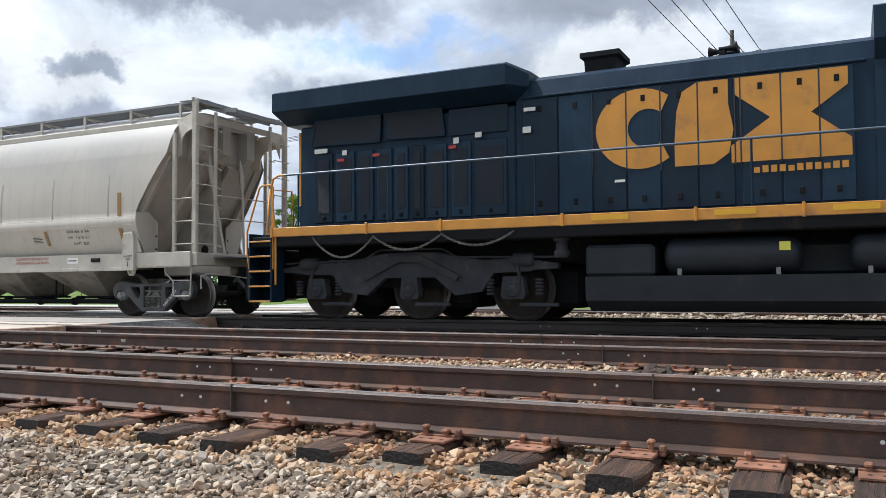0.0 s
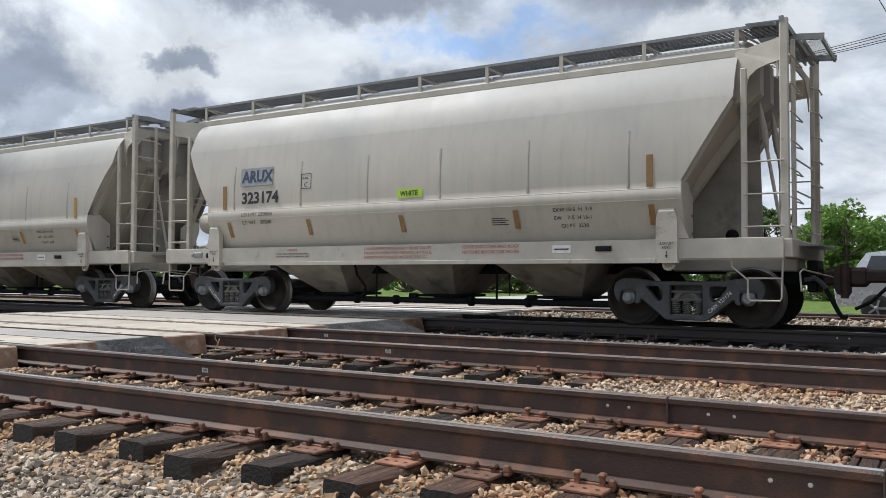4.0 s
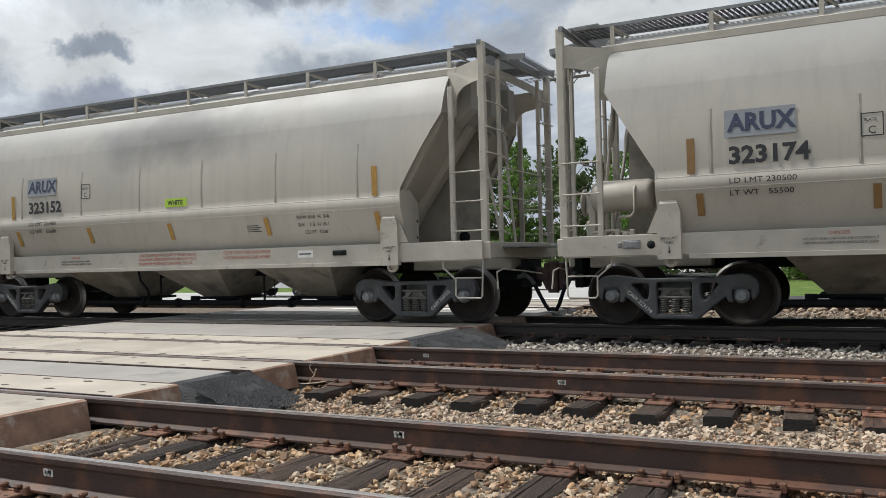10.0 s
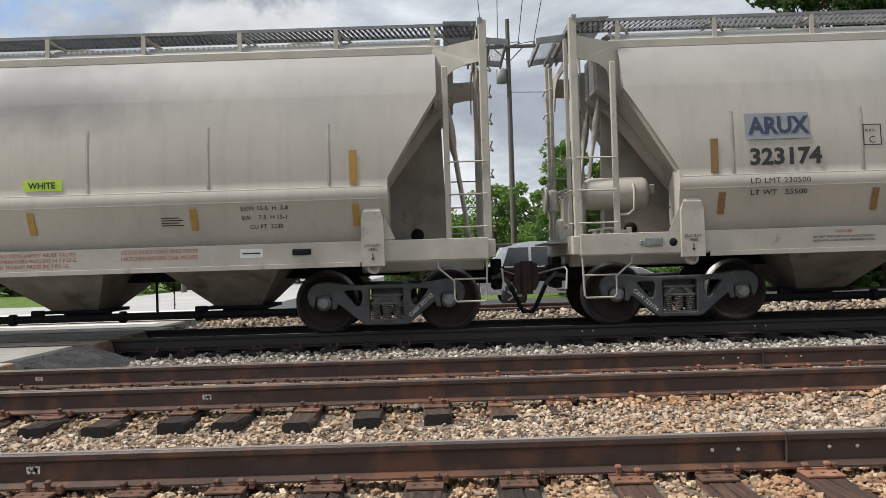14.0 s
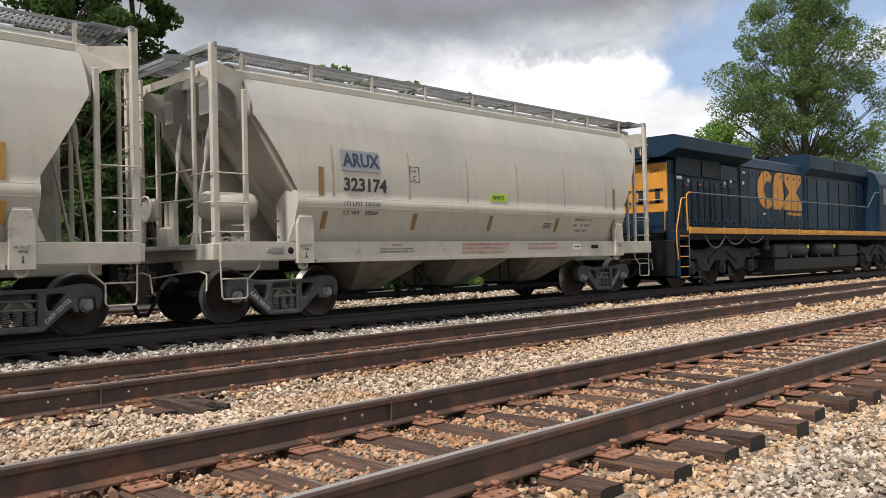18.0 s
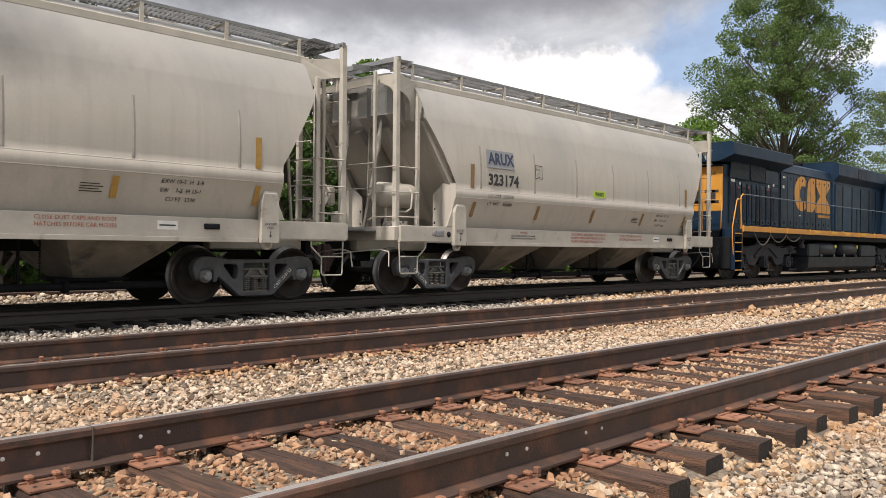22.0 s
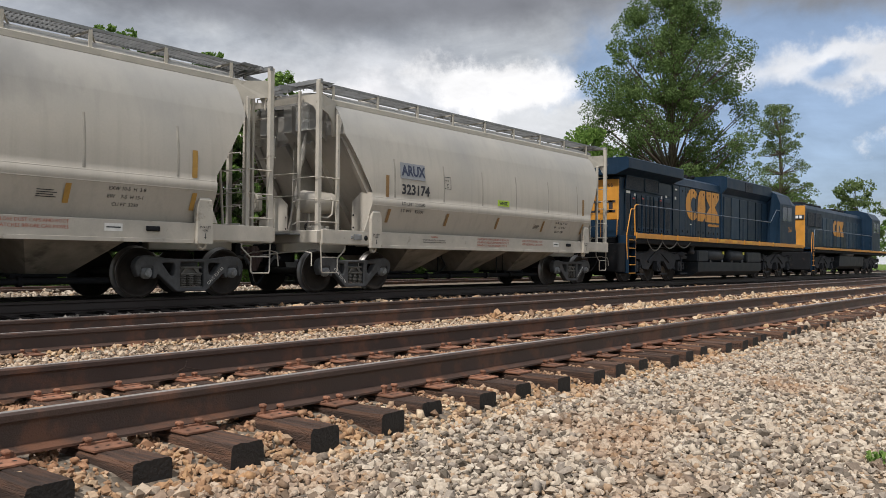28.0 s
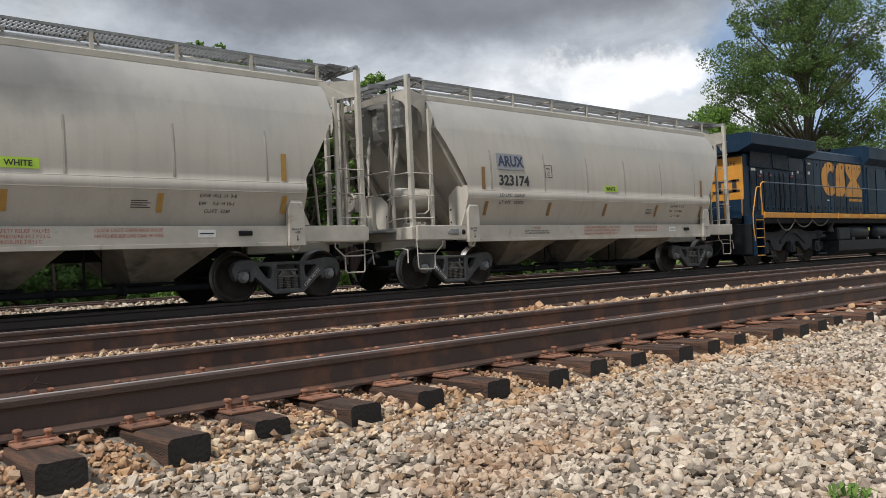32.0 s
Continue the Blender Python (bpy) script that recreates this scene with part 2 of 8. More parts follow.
def stone_material(name, palette, rust, rust_amount):
    """Crushed stone: each stone its own colour, rust stains in patches."""
    m = bpy.data.materials.new(name)
    m.use_nodes = True
    nt = m.node_tree
    N, L = nt.nodes.new, nt.links.new
    bsdf = nt.nodes["Principled BSDF"]
    g = N("ShaderNodeNewGeometry")
    r = N("ShaderNodeValToRGB")
    r.color_ramp.interpolation = "CONSTANT"
    e = r.color_ramp.elements
    while len(e) < len(palette):
        e.new(0.5)
    for k, c in enumerate(palette):
        e[k].position, e[k].color = k / len(palette), (*c, 1)
    L(g.outputs["Random Per Island"], r.inputs[0])
    co = N("ShaderNodeTexCoord")
    patch = N("ShaderNodeTexNoise")
    patch.inputs["Scale"].default_value, patch.inputs["Detail"].default_value = 0.9, 4
    L(co.outputs["Object"], patch.inputs["Vector"])
    grain = N("ShaderNodeTexNoise")
    grain.inputs["Scale"].default_value, grain.inputs["Detail"].default_value = 55, 4
    L(co.outputs["Object"], grain.inputs["Vector"])
    mr = N("ShaderNodeMapRange")
    mr.inputs["From Min"].default_value, mr.inputs["From Max"].default_value = 0.62 - 0.3 * rust_amount, 0.85 - 0.3 * rust_amount
    mr.inputs["To Max"].default_value = 0.8
    L(patch.outputs[0], mr.inputs[0])
    mx = N("ShaderNodeMix")
    mx.data_type = "RGBA"
    L(mr.outputs[0], mx.inputs[0])
    L(r.outputs[0], mx.inputs[6])
    mx.inputs[7].default_value = (*rust, 1)
    mg = N("ShaderNodeMix")
    mg.data_type, mg.blend_type = "RGBA", "MULTIPLY"
    mg.inputs[0].default_value = 1
    gr = N("ShaderNodeMapRange")
    gr.inputs["To Min"].default_value, gr.inputs["To Max"].default_value = 0.55, 1.3
    L(grain.outputs[0], gr.inputs[0])
    L(mx.outputs[2], mg.inputs[6])
    L(gr.outputs[0], mg.inputs[7])
    L(mg.outputs[2], bsdf.inputs["Base Color"])
    bsdf.inputs["Roughness"].default_value = 0.9
    bsdf.inputs["Specular IOR Level"].default_value = 0.25
    b = N("ShaderNodeBump")
    b.inputs["Strength"].default_value, b.inputs["Distance"].default_value = 0.5, 0.006
    L(grain.outputs[0], b.inputs["Height"])
    L(b.outputs[0], bsdf.inputs["Normal"])
    return m


STONE_GREYS = [(0.145, 0.120, 0.094), (0.396, 0.320, 0.248), (0.455, 0.374, 0.290), (0.222, 0.177, 0.140), (0.503, 0.421, 0.332), (0.358, 0.254, 0.168), (0.299, 0.254, 0.211), (0.426, 0.359, 0.285), (0.551, 0.474, 0.383)]
STONE_TANS = [(0.352, 0.231, 0.143), (0.506, 0.358, 0.231), (0.418, 0.330, 0.242), (0.572, 0.451, 0.319), (0.220, 0.143, 0.094), (0.462, 0.303, 0.171)]
MAT_STONE = stone_material("crushed_stone", STONE_GREYS, (0.34, 0.19, 0.10), 0.25)
MAT_STONE_RUSTY = stone_material("rust_stained_stone", STONE_TANS, (0.36, 0.20, 0.10), 0.5)
MAT_STONE_RED = stone_material("red_rusted_stone", [(0.29, 0.165, 0.10), (0.43, 0.28, 0.175), (0.37, 0.25, 0.165), (0.49, 0.36, 0.25), (0.18, 0.105, 0.07), (0.39, 0.22, 0.13)], (0.33, 0.175, 0.095), 0.55)
MAT_STONE_WARM = stone_material("tan_crushed_stone", [(0.20, 0.15, 0.11), (0.47, 0.36, 0.26), (0.52, 0.41, 0.31), (0.30, 0.22, 0.16), (0.56, 0.46, 0.36), (0.42, 0.28, 0.18), (0.50, 0.40, 0.30)], (0.38, 0.23, 0.13), 0.35)
MAT_STONE_COOL = stone_material("grey_stone", [(0.17, 0.15, 0.13), (0.45, 0.405, 0.35), (0.35, 0.31, 0.27), (0.54, 0.49, 0.425), (0.24, 0.215, 0.185)], (0.28, 0.21, 0.15), 0.1)
MAT_TIE = material("creosoted_wood", (0.054, 0.035, 0.025), 0.85, vary=0.65, scale=3, fine=30, bump=1.0, tint=(0.13, 0.083, 0.057), tint_at=0.55, tint_scale=4, objects=0.45, stretch=(9, 0.8, 9), bump_dist=0.02)
MAT_TIE_RUSTY = material("rust_brown_tie_wood", (0.076, 0.041, 0.027), 0.85, vary=0.6, scale=3, fine=30, bump=1.0, tint=(0.135, 0.066, 0.038), tint_at=0.50, tint_scale=3, objects=0.35, stretch=(9, 0.8, 9), bump_dist=0.02)
MAT_TIE_END = material("tarred_tie_end", (0.012, 0.010, 0.009), 0.75, vary=0.5, scale=8, fine=50, bump=0.8, objects=0.3)
MAT_RAIL = material("rusty_rail_steel", (0.060, 0.036, 0.028), 0.52, 0.0, vary=0.35, scale=1.2, fine=90, bump=0.3, tint=(0.14, 0.064, 0.037), tint_at=0.51, tint_scale=3)
# rails and plates of track 3, coloured dark for the shade under the train
MAT_RAIL_SHADED = material("shade_dark_rail_steel", (0.026, 0.019, 0.017), 0.6, 0.0, vary=0.3, scale=1.2, fine=90, bump=0.3)
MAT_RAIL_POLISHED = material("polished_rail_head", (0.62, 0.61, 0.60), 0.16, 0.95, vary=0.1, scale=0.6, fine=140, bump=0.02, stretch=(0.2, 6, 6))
# ties of track 3, with the train's shade put into the wood colour
MAT_TIE_SHADED = material("shade_dark_tie_wood", (0.022, 0.017, 0.015), 0.8, vary=0.4, scale=3, fine=40, bump=0.7)
MAT_RAIL_HEAD = material("worn_rail_head", (0.54, 0.51, 0.49), 0.27, 0.65, vary=0.2, scale=0.6, fine=140, bump=0.03, stretch=(0.2, 6, 6))
MAT_PLATE = material("rust_plate", (0.15, 0.074, 0.046), 0.85, vary=0.35, scale=9, fine=70, bump=0.5, objects=0.3)
MAT_PLATE_RUSTY = material("orange_rust_plate", (0.235, 0.108, 0.064), 0.88, vary=0.35, scale=9, fine=70, bump=0.5, objects=0.3, tint=(0.13, 0.06, 0.038), tint_at=0.56, tint_scale=7)
MAT_PAINT_DOT = material("white_paint_mark", (0.75, 0.74, 0.70), 0.7, vary=0.15)
MAT_CONCRETE = material("worn_concrete_panel", (0.40, 0.355, 0.295), 0.8, vary=0.2, scale=1.1, fine=45, bump=0.25, tint=(0.25, 0.215, 0.18), tint_at=0.55, tint_scale=1.6, objects=0.10)
MAT_ASPHALT = material("asphalt", (0.068, 0.068, 0.070), 0.85, vary=0.35, scale=5, fine=70, bump=1.0, bump_dist=0.03)
MAT_ROAD = material("pale_road_surface", (0.40, 0.39, 0.37), 0.85, vary=0.14, scale=0.5, fine=60, bump=0.3, tint=(0.28, 0.27, 0.26), tint_at=0.6, tint_scale=0.4)
MAT_ARMOR = material("rusted_edge_steel", (0.25, 0.15, 0.10), 0.75, vary=0.4, scale=6, fine=60, bump=0.4, tint=(0.42, 0.36, 0.30), tint_at=0.55, tint_scale=5)

# ---- geometry helpers ----
class Shape:
    """Collects vertices and faces of one mesh."""

    def __init__(self):
        self.v, self.f, self.m, self.smooth = [], [], [], []

    def add(self, verts, faces, slot=0, smooth=False):
        o = len(self.v)
        self.v += [tuple(p) for p in verts]
        self.f += [tuple(o + k for k in f) for f in faces]
        self.m += [slot] * len(faces)
        self.smooth += [smooth] * len(faces)
        return self

    def box(self, x0, y0, z0, x1, y1, z1, c=0.0, slot=0):
        """A box with its edges cut off by c."""
        if c <= 0:
            v = [(x, y, z) for x in (x0, x1) for y in (y0, y1) for z in (z0, z1)]
            return self.add(v, [(0, 1, 3, 2), (4, 6, 7, 5), (0, 4, 5, 1), (2, 3, 7, 6), (0, 2, 6, 4), (1, 5, 7, 3)], slot)
        c = min(c, (x1 - x0) * 0.45, (y1 - y0) * 0.45, (z1 - z0) * 0.45)
        v, ix = [], {}
        for a, X in enumerate((x0, x1)):
            for b, Y in enumerate((y0, y1)):
                for d, Z in enumerate((z0, z1)):
                    s = (1 - 2 * a, 1 - 2 * b, 1 - 2 * d)
                    for k in range(3):
                        p = [X + c * s[0], Y + c * s[1], Z + c * s[2]]
                        p[k] = (X, Y, Z)[k]
                        ix[a, b, d, k] = len(v)
                        v.append(p)
        f = []
        for k in range(3):
            i, j = [n for n in range(3) if n != k]
            for side in (0, 1):
                q = []
                for p, r in ((0, 0), (1, 0), (1, 1), (0, 1)):
                    key = [0, 0, 0]
                    key[k], key[i], key[j] = side, p, r
                    q.append(ix[(*key, k)])
                f.append(q)
        for k in range(3):
            i, j = [n for n in range(3) if n != k]
            for p in (0, 1):
                for r in (0, 1):
                    lo, hi = [0, 0, 0], [0, 0, 0]
                    lo[i] = hi[i] = p
                    lo[j] = hi[j] = r
                    hi[k] = 1
                    f.append([ix[(*lo, i)], ix[(*hi, i)], ix[(*hi, j)], ix[(*lo, j)]])
        for a in (0, 1):
            for b in (0, 1):
                for d in (0, 1):
                    f.append([ix[a, b, d, 0], ix[a, b, d, 1], ix[a, b, d, 2]])
        return self.add(v, f, slot)

    def rings(self, rings, closed=True, caps=True, slot=0, smooth=False):
        """Skin over rings of points, all of one length."""
        n = len(rings[0])
        v = [p for r in rings for p in r]
        f = []
        for a in range(len(rings) - 1):
            for k in range(n if closed else n - 1):
                l = (k + 1) % n
                f.append((a * n + k, a * n + l, (a + 1) * n + l, (a + 1) * n + k))
        self.add(v, f, slot, smooth)
        if caps and closed:
            self.add(rings[0], [tuple(range(n))[::-1]], slot)
            self.add(rings[-1], [tuple(range(n))], slot)
        return self

    def cyl(self, p, q, r, n=12, r2=None, caps=True, slot=0, smooth=True):
        p, q = Vector(p), Vector(q)
        z = (q - p).normalized()
        x = z.orthogonal().normalized()
        y = z.cross(x)
        r2 = r if r2 is None else r2
        turn = [(math.cos(2 * math.pi * k / n), math.sin(2 * math.pi * k / n)) for k in range(n)]
        return self.rings([[c + rr * (x * a + y * b) for a, b in turn] for c, rr in ((p, r), (q, r2))], True, caps, slot, smooth)

    def lathe(self, p, axis, profile, n=20, slot=0, smooth=True):
        """profile: (along the axis, radius) pairs."""
        p, z = Vector(p), Vector(axis).normalized()
        x = z.orthogonal().normalized()
        y = z.cross(x)
        turn = [(math.cos(2 * math.pi * k / n), math.sin(2 * math.pi * k / n)) for k in range(n)]
        return self.rings([[p + z * a + max(r, 1e-4) * (x * c + y * s) for c, s in turn] for a, r in profile], True, True, slot, smooth)

    def tube(self, pts, r, n=8, slot=0):
        pts = [Vector(p) for p in pts]
        rings, x = [], None
        for k, p in enumerate(pts):
            a = pts[max(k - 1, 0)]
            b = pts[min(k + 1, len(pts) - 1)]
            z = (b - a).normalized()
            x = z.orthogonal().normalized() if x is None else (x - z * x.dot(z)).normalized()
            y = z.cross(x)
            rings.append([p + r * (x * math.cos(2 * math.pi * i / n) + y * math.sin(2 * math.pi * i / n)) for i in range(n)])
        return self.rings(rings, True, True, slot, True)

    def prism(self, outline, y0, y1, slot=0, axis="y"):
        """An outline in x, z (or y, z; or x, y) pulled along the axis, flat sides."""
        def at(p, d):
            return {"y": (p[0], d, p[1]), "x": (d, p[0], p[1]), "z": (p[0], p[1], d)}[axis]
        return self.rings([[at(p, y0) for p in outline], [at(p, y1) for p in outline]], True, True, slot)

    def beam(self, p, q, w, h, slot=0, up=(0, 0, 1)):
        p, q = Vector(p), Vector(q)
        z = (q - p).normalized()
        u = Vector(up)
        if abs(z.dot(u)) > 0.95:
            u = Vector((0, 1, 0))
        x = z.cross(u).normalized()
        y = x.cross(z)
        return self.rings([[c + x * a * w / 2 + y * b * h / 2 for a, b in ((-1, -1), (1, -1), (1, 1), (-1, 1))] for c in (p, q)], slot=slot)

    def mesh(self, name, mats):
        me = bpy.data.meshes.new(name)
        me.from_pydata(self.v, [], self.f)
        for m in mats if isinstance(mats, (list, tuple)) else [mats]:
            me.materials.append(m)
        me.polygons.foreach_set("material_index", self.m)
        me.polygons.foreach_set("use_smooth", self.smooth)
        me.update()
        bm = bmesh.new()
        bm.from_mesh(me)
        bmesh.ops.recalc_face_normals(bm, faces=bm.faces)
        bm.to_mesh(me)
        bm.free()
        return me


def part(name, shape, mats, parent=None, label="", at=None):
    """One mesh object, under a thing or a part, or at top level."""
    me = shape if isinstance(shape, bpy.types.Mesh) else shape.mesh(name, mats)
    ob = new(name, me)
    ob.parent = parent
    if at is not None:
        ob.matrix_basis = at
    return tagged(ob, label)


def thing(name, label, category, group="", kind="", at=None):
    ob = tagged(new(name), label, category, group, kind)
    if at is not None:
        ob.matrix_basis = at
    return ob


# ---- ground ----
GAUGE = 1.505
TRACKS = [0.0, 3.88, 8.87, 13.6]
X_ROAD0, X_ROAD1 = -10.3, -2.8


def ground_z(x, y):
    """Height of the ballast and the ground round it."""
    pts = [(-40, -0.60), (-9, -0.42), (-3, -0.40), (-0.95, -0.375), (-0.62, -0.345), (-0.35, -0.27), (0.0, -0.245), (0.3, -0.232), (1.2, -0.232), (1.55, -0.25), (1.85, -0.28), (2.3, -0.285), (3.1, -0.30), (3.45, -0.29), (3.7, -0.265), (4.1, -0.235), (5.2, -0.235),
           (5.7, -0.265), (6.3, -0.255), (8.2, -0.26), (8.7, -0.27), (10.6, -0.27), (11.2, -0.12), (11.8, -0.085), (13.45, -0.085), (13.8, -0.15), (15.0, -0.15), (15.3, -0.10), (16.2, -0.15), (17, -0.38), (22, -0.42), (60, -0.45)]
    for (a, za), (b, zb) in zip(pts, pts[1:]):
        if a <= y <= b:
            z = za + (zb - za) * (y - a) / (b - a)
            break
    else:
        z = pts[0][1] if y < pts[0][0] else pts[-1][1]
    if -1.6 < y < -0.3:
        # banked against the tie ends along one stretch
        z += 0.085 * math.exp(-((x - 5.6) / 3.2) ** 4) * (1 - abs(y + 0.85) / 0.75 if abs(y + 0.85) < 0.75 else 0)
    if 1.9 < y < 3.7 and x > 1.9:
        z += 0.075 * min(1, (x - 1.9) / 1.2) * min(1, (y - 1.9) / 0.4)
    if -2.95 < x < -2.2 and -0.9 < y < 6.2:
        # swept up against the crossing panels
        z += 0.03 * (1 - (x + 2.95) / 0.75)
    if 5.9 < x < 7.8 and 2.4 < y < 4.4:
        # hollow round a broken sleeper
        z -= 0.10 * math.exp(-((x - 6.88) / 0.30) ** 2 - ((y - 3.52) / 0.34) ** 2)
    return z + 0.02 * noise.noise(Vector((x * 0.9, y * 0.9, 0))) + 0.008 * noise.noise(Vector((x * 4, y * 4, 3)))


def spaced(stops):
    out = []
    for a, b, d in stops:
        n = max(1, round((b - a) / d))
        out += [a + (b - a) * k / n for k in range(n)]
    return out + [stops[-1][1]]


def make_ground():
    xs = spaced([(-3000, -300, 600), (-300, -40, 30), (-40, -14, 2), (-14, 34, 0.22), (34, 80, 1), (80, 300, 22), (300, 3000, 600)])
    ys = spaced([(-3000, -200, 600), (-200, -20, 30), (-20, -5, 1.5), (-5, 17, 0.16), (17, 40, 1.5), (40, 300, 20), (300, 3000, 600)])
    me = bpy.data.meshes.new("ground")
    n = len(ys)
    v = []
    for x in xs:
        for y in ys:
            z = ground_z(x, y)
            if X_ROAD0 < x < X_ROAD1 and y < 17:
                z = min(z, -0.30)
            v.append((x, y, z))
    f = [(a * n + b, (a + 1) * n + b, (a + 1) * n + b + 1, a * n + b + 1) for a in range(len(xs) - 1) for b in range(n - 1)]
    me.from_pydata(v, [], f)
    me.polygons.foreach_set("use_smooth", [True] * len(f))
    m = bpy.data.materials.new("ballast_and_turf")
    m.use_nodes = True
    nt = m.node_tree
    N, L = nt.nodes.new, nt.links.new
    bsdf = nt.nodes["Principled BSDF"]
    bsdf.inputs["Roughness"].default_value = 0.95
    bsdf.inputs["Specular IOR Level"].default_value = 0.2
    co = N("ShaderNodeTexCoord")
    sep = N("ShaderNodeSeparateXYZ")
    L(co.outputs["Object"], sep.inputs[0])
    vor = N("ShaderNodeTexVoronoi")
    vor.inputs["Scale"].default_value = 22
    L(co.outputs["Object"], vor.inputs["Vector"])
    r = N("ShaderNodeValToRGB")
    e = r.color_ramp.elements
    for k, c in enumerate(STONE_GREYS):
        if k > 1:
            e.new(0.5)
    # stone colours scaled down to paint shade into the gaps between loose stones
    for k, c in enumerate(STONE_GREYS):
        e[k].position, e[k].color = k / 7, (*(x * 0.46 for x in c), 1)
    s2 = N("ShaderNodeSeparateColor")
    L(vor.outputs["Color"], s2.inputs[0])
    L(s2.outputs[0], r.inputs[0])
    patch = N("ShaderNodeTexNoise")
    patch.inputs["Scale"].default_value, patch.inputs["Detail"].default_value = 0.35, 8
    L(co.outputs["Object"], patch.inputs["Vector"])
    turf = N("ShaderNodeTexNoise")
    turf.inputs["Scale"].default_value, turf.inputs["Detail"].default_value = 3.0, 8
    L(co.outputs["Object"], turf.inputs["Vector"])
    tr = N("ShaderNodeValToRGB")
    tr.color_ramp.elements[0].position, tr.color_ramp.elements[0].color = 0.3, (0.06, 0.11, 0.02, 1)
    tr.color_ramp.elements[1].position, tr.color_ramp.elements[1].color = 0.7, (0.17, 0.23, 0.06, 1)
    L(turf.outputs[0], tr.inputs[0])
    edge = N("ShaderNodeMath")
    edge.operation = "MULTIPLY_ADD"
    L(patch.outputs[0], edge.inputs[0])
    edge.inputs[1].default_value = 9.0
    L(sep.outputs[1], edge.inputs[2])
    mr = N("ShaderNodeMapRange")
    mr.inputs["From Min"].default_value, mr.inputs["From Max"].default_value = 23.6, 24.6
    L(edge.outputs[0], mr.inputs[0])
    back = N("ShaderNodeMapRange")
    back.inputs["From Min"].default_value, back.inputs["From Max"].default_value = -9.0, -12.0
    L(sep.outputs[1], back.inputs[0])
    mxm = N("ShaderNodeMath")
    mxm.operation = "MAXIMUM"
    L(mr.outputs[0], mxm.inputs[0])
    L(back.outputs[0], mxm.inputs[1])
    mx = N("ShaderNodeMix")
    mx.data_type = "RGBA"
    L(mxm.outputs[0], mx.inputs[0])
    L(r.outputs[0], mx.inputs[6])
    L(tr.outputs[0], mx.inputs[7])
    # shade below the train painted near-black into the ground along track 3
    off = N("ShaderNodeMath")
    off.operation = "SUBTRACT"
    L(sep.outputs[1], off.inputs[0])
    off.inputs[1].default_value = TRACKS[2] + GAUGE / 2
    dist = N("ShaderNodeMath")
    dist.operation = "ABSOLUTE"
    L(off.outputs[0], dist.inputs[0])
    under_train = N("ShaderNodeMapRange")
    under_train.inputs["From Min"].default_value, under_train.inputs["From Max"].default_value = 1.3, 0.85
    under_train.inputs["To Max"].default_value = 0.85
    L(dist.outputs[0], under_train.inputs[0])
    # pale gravel out beyond the loose stones: the painted gap shade is lifted again
    gap_lift = N("ShaderNodeMapRange")
    gap_lift.inputs["From Min"].default_value, gap_lift.inputs["From Max"].default_value = -0.4, -1.6
    gap_lift.inputs["To Min"].default_value, gap_lift.inputs["To Max"].default_value = 1.0, 2.3
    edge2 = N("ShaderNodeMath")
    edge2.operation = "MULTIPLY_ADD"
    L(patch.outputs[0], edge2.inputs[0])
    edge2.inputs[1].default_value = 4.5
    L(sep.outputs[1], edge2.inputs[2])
    L(edge2.outputs[0], gap_lift.inputs[0])
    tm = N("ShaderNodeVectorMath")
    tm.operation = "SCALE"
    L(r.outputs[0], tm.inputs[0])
    L(gap_lift.outputs[0], tm.inputs["Scale"])
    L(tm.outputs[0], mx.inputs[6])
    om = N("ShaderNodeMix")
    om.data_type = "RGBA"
    L(under_train.outputs[0], om.inputs[0])
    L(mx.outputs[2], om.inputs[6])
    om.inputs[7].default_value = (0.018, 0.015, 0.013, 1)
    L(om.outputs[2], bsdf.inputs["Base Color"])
    b = N("ShaderNodeBump")
    b.inputs["Strength"].default_value, b.inputs["Distance"].default_value = 1.0, 0.03
    b.invert = True
    L(vor.outputs["Distance"], b.inputs["Height"])
    L(b.outputs[0], bsdf.inputs["Normal"])
    me.materials.append(m)
    tagged(new("ground", me), "grey crushed-stone ballast running out into green turf", "ground", kind="structure")


make_ground()


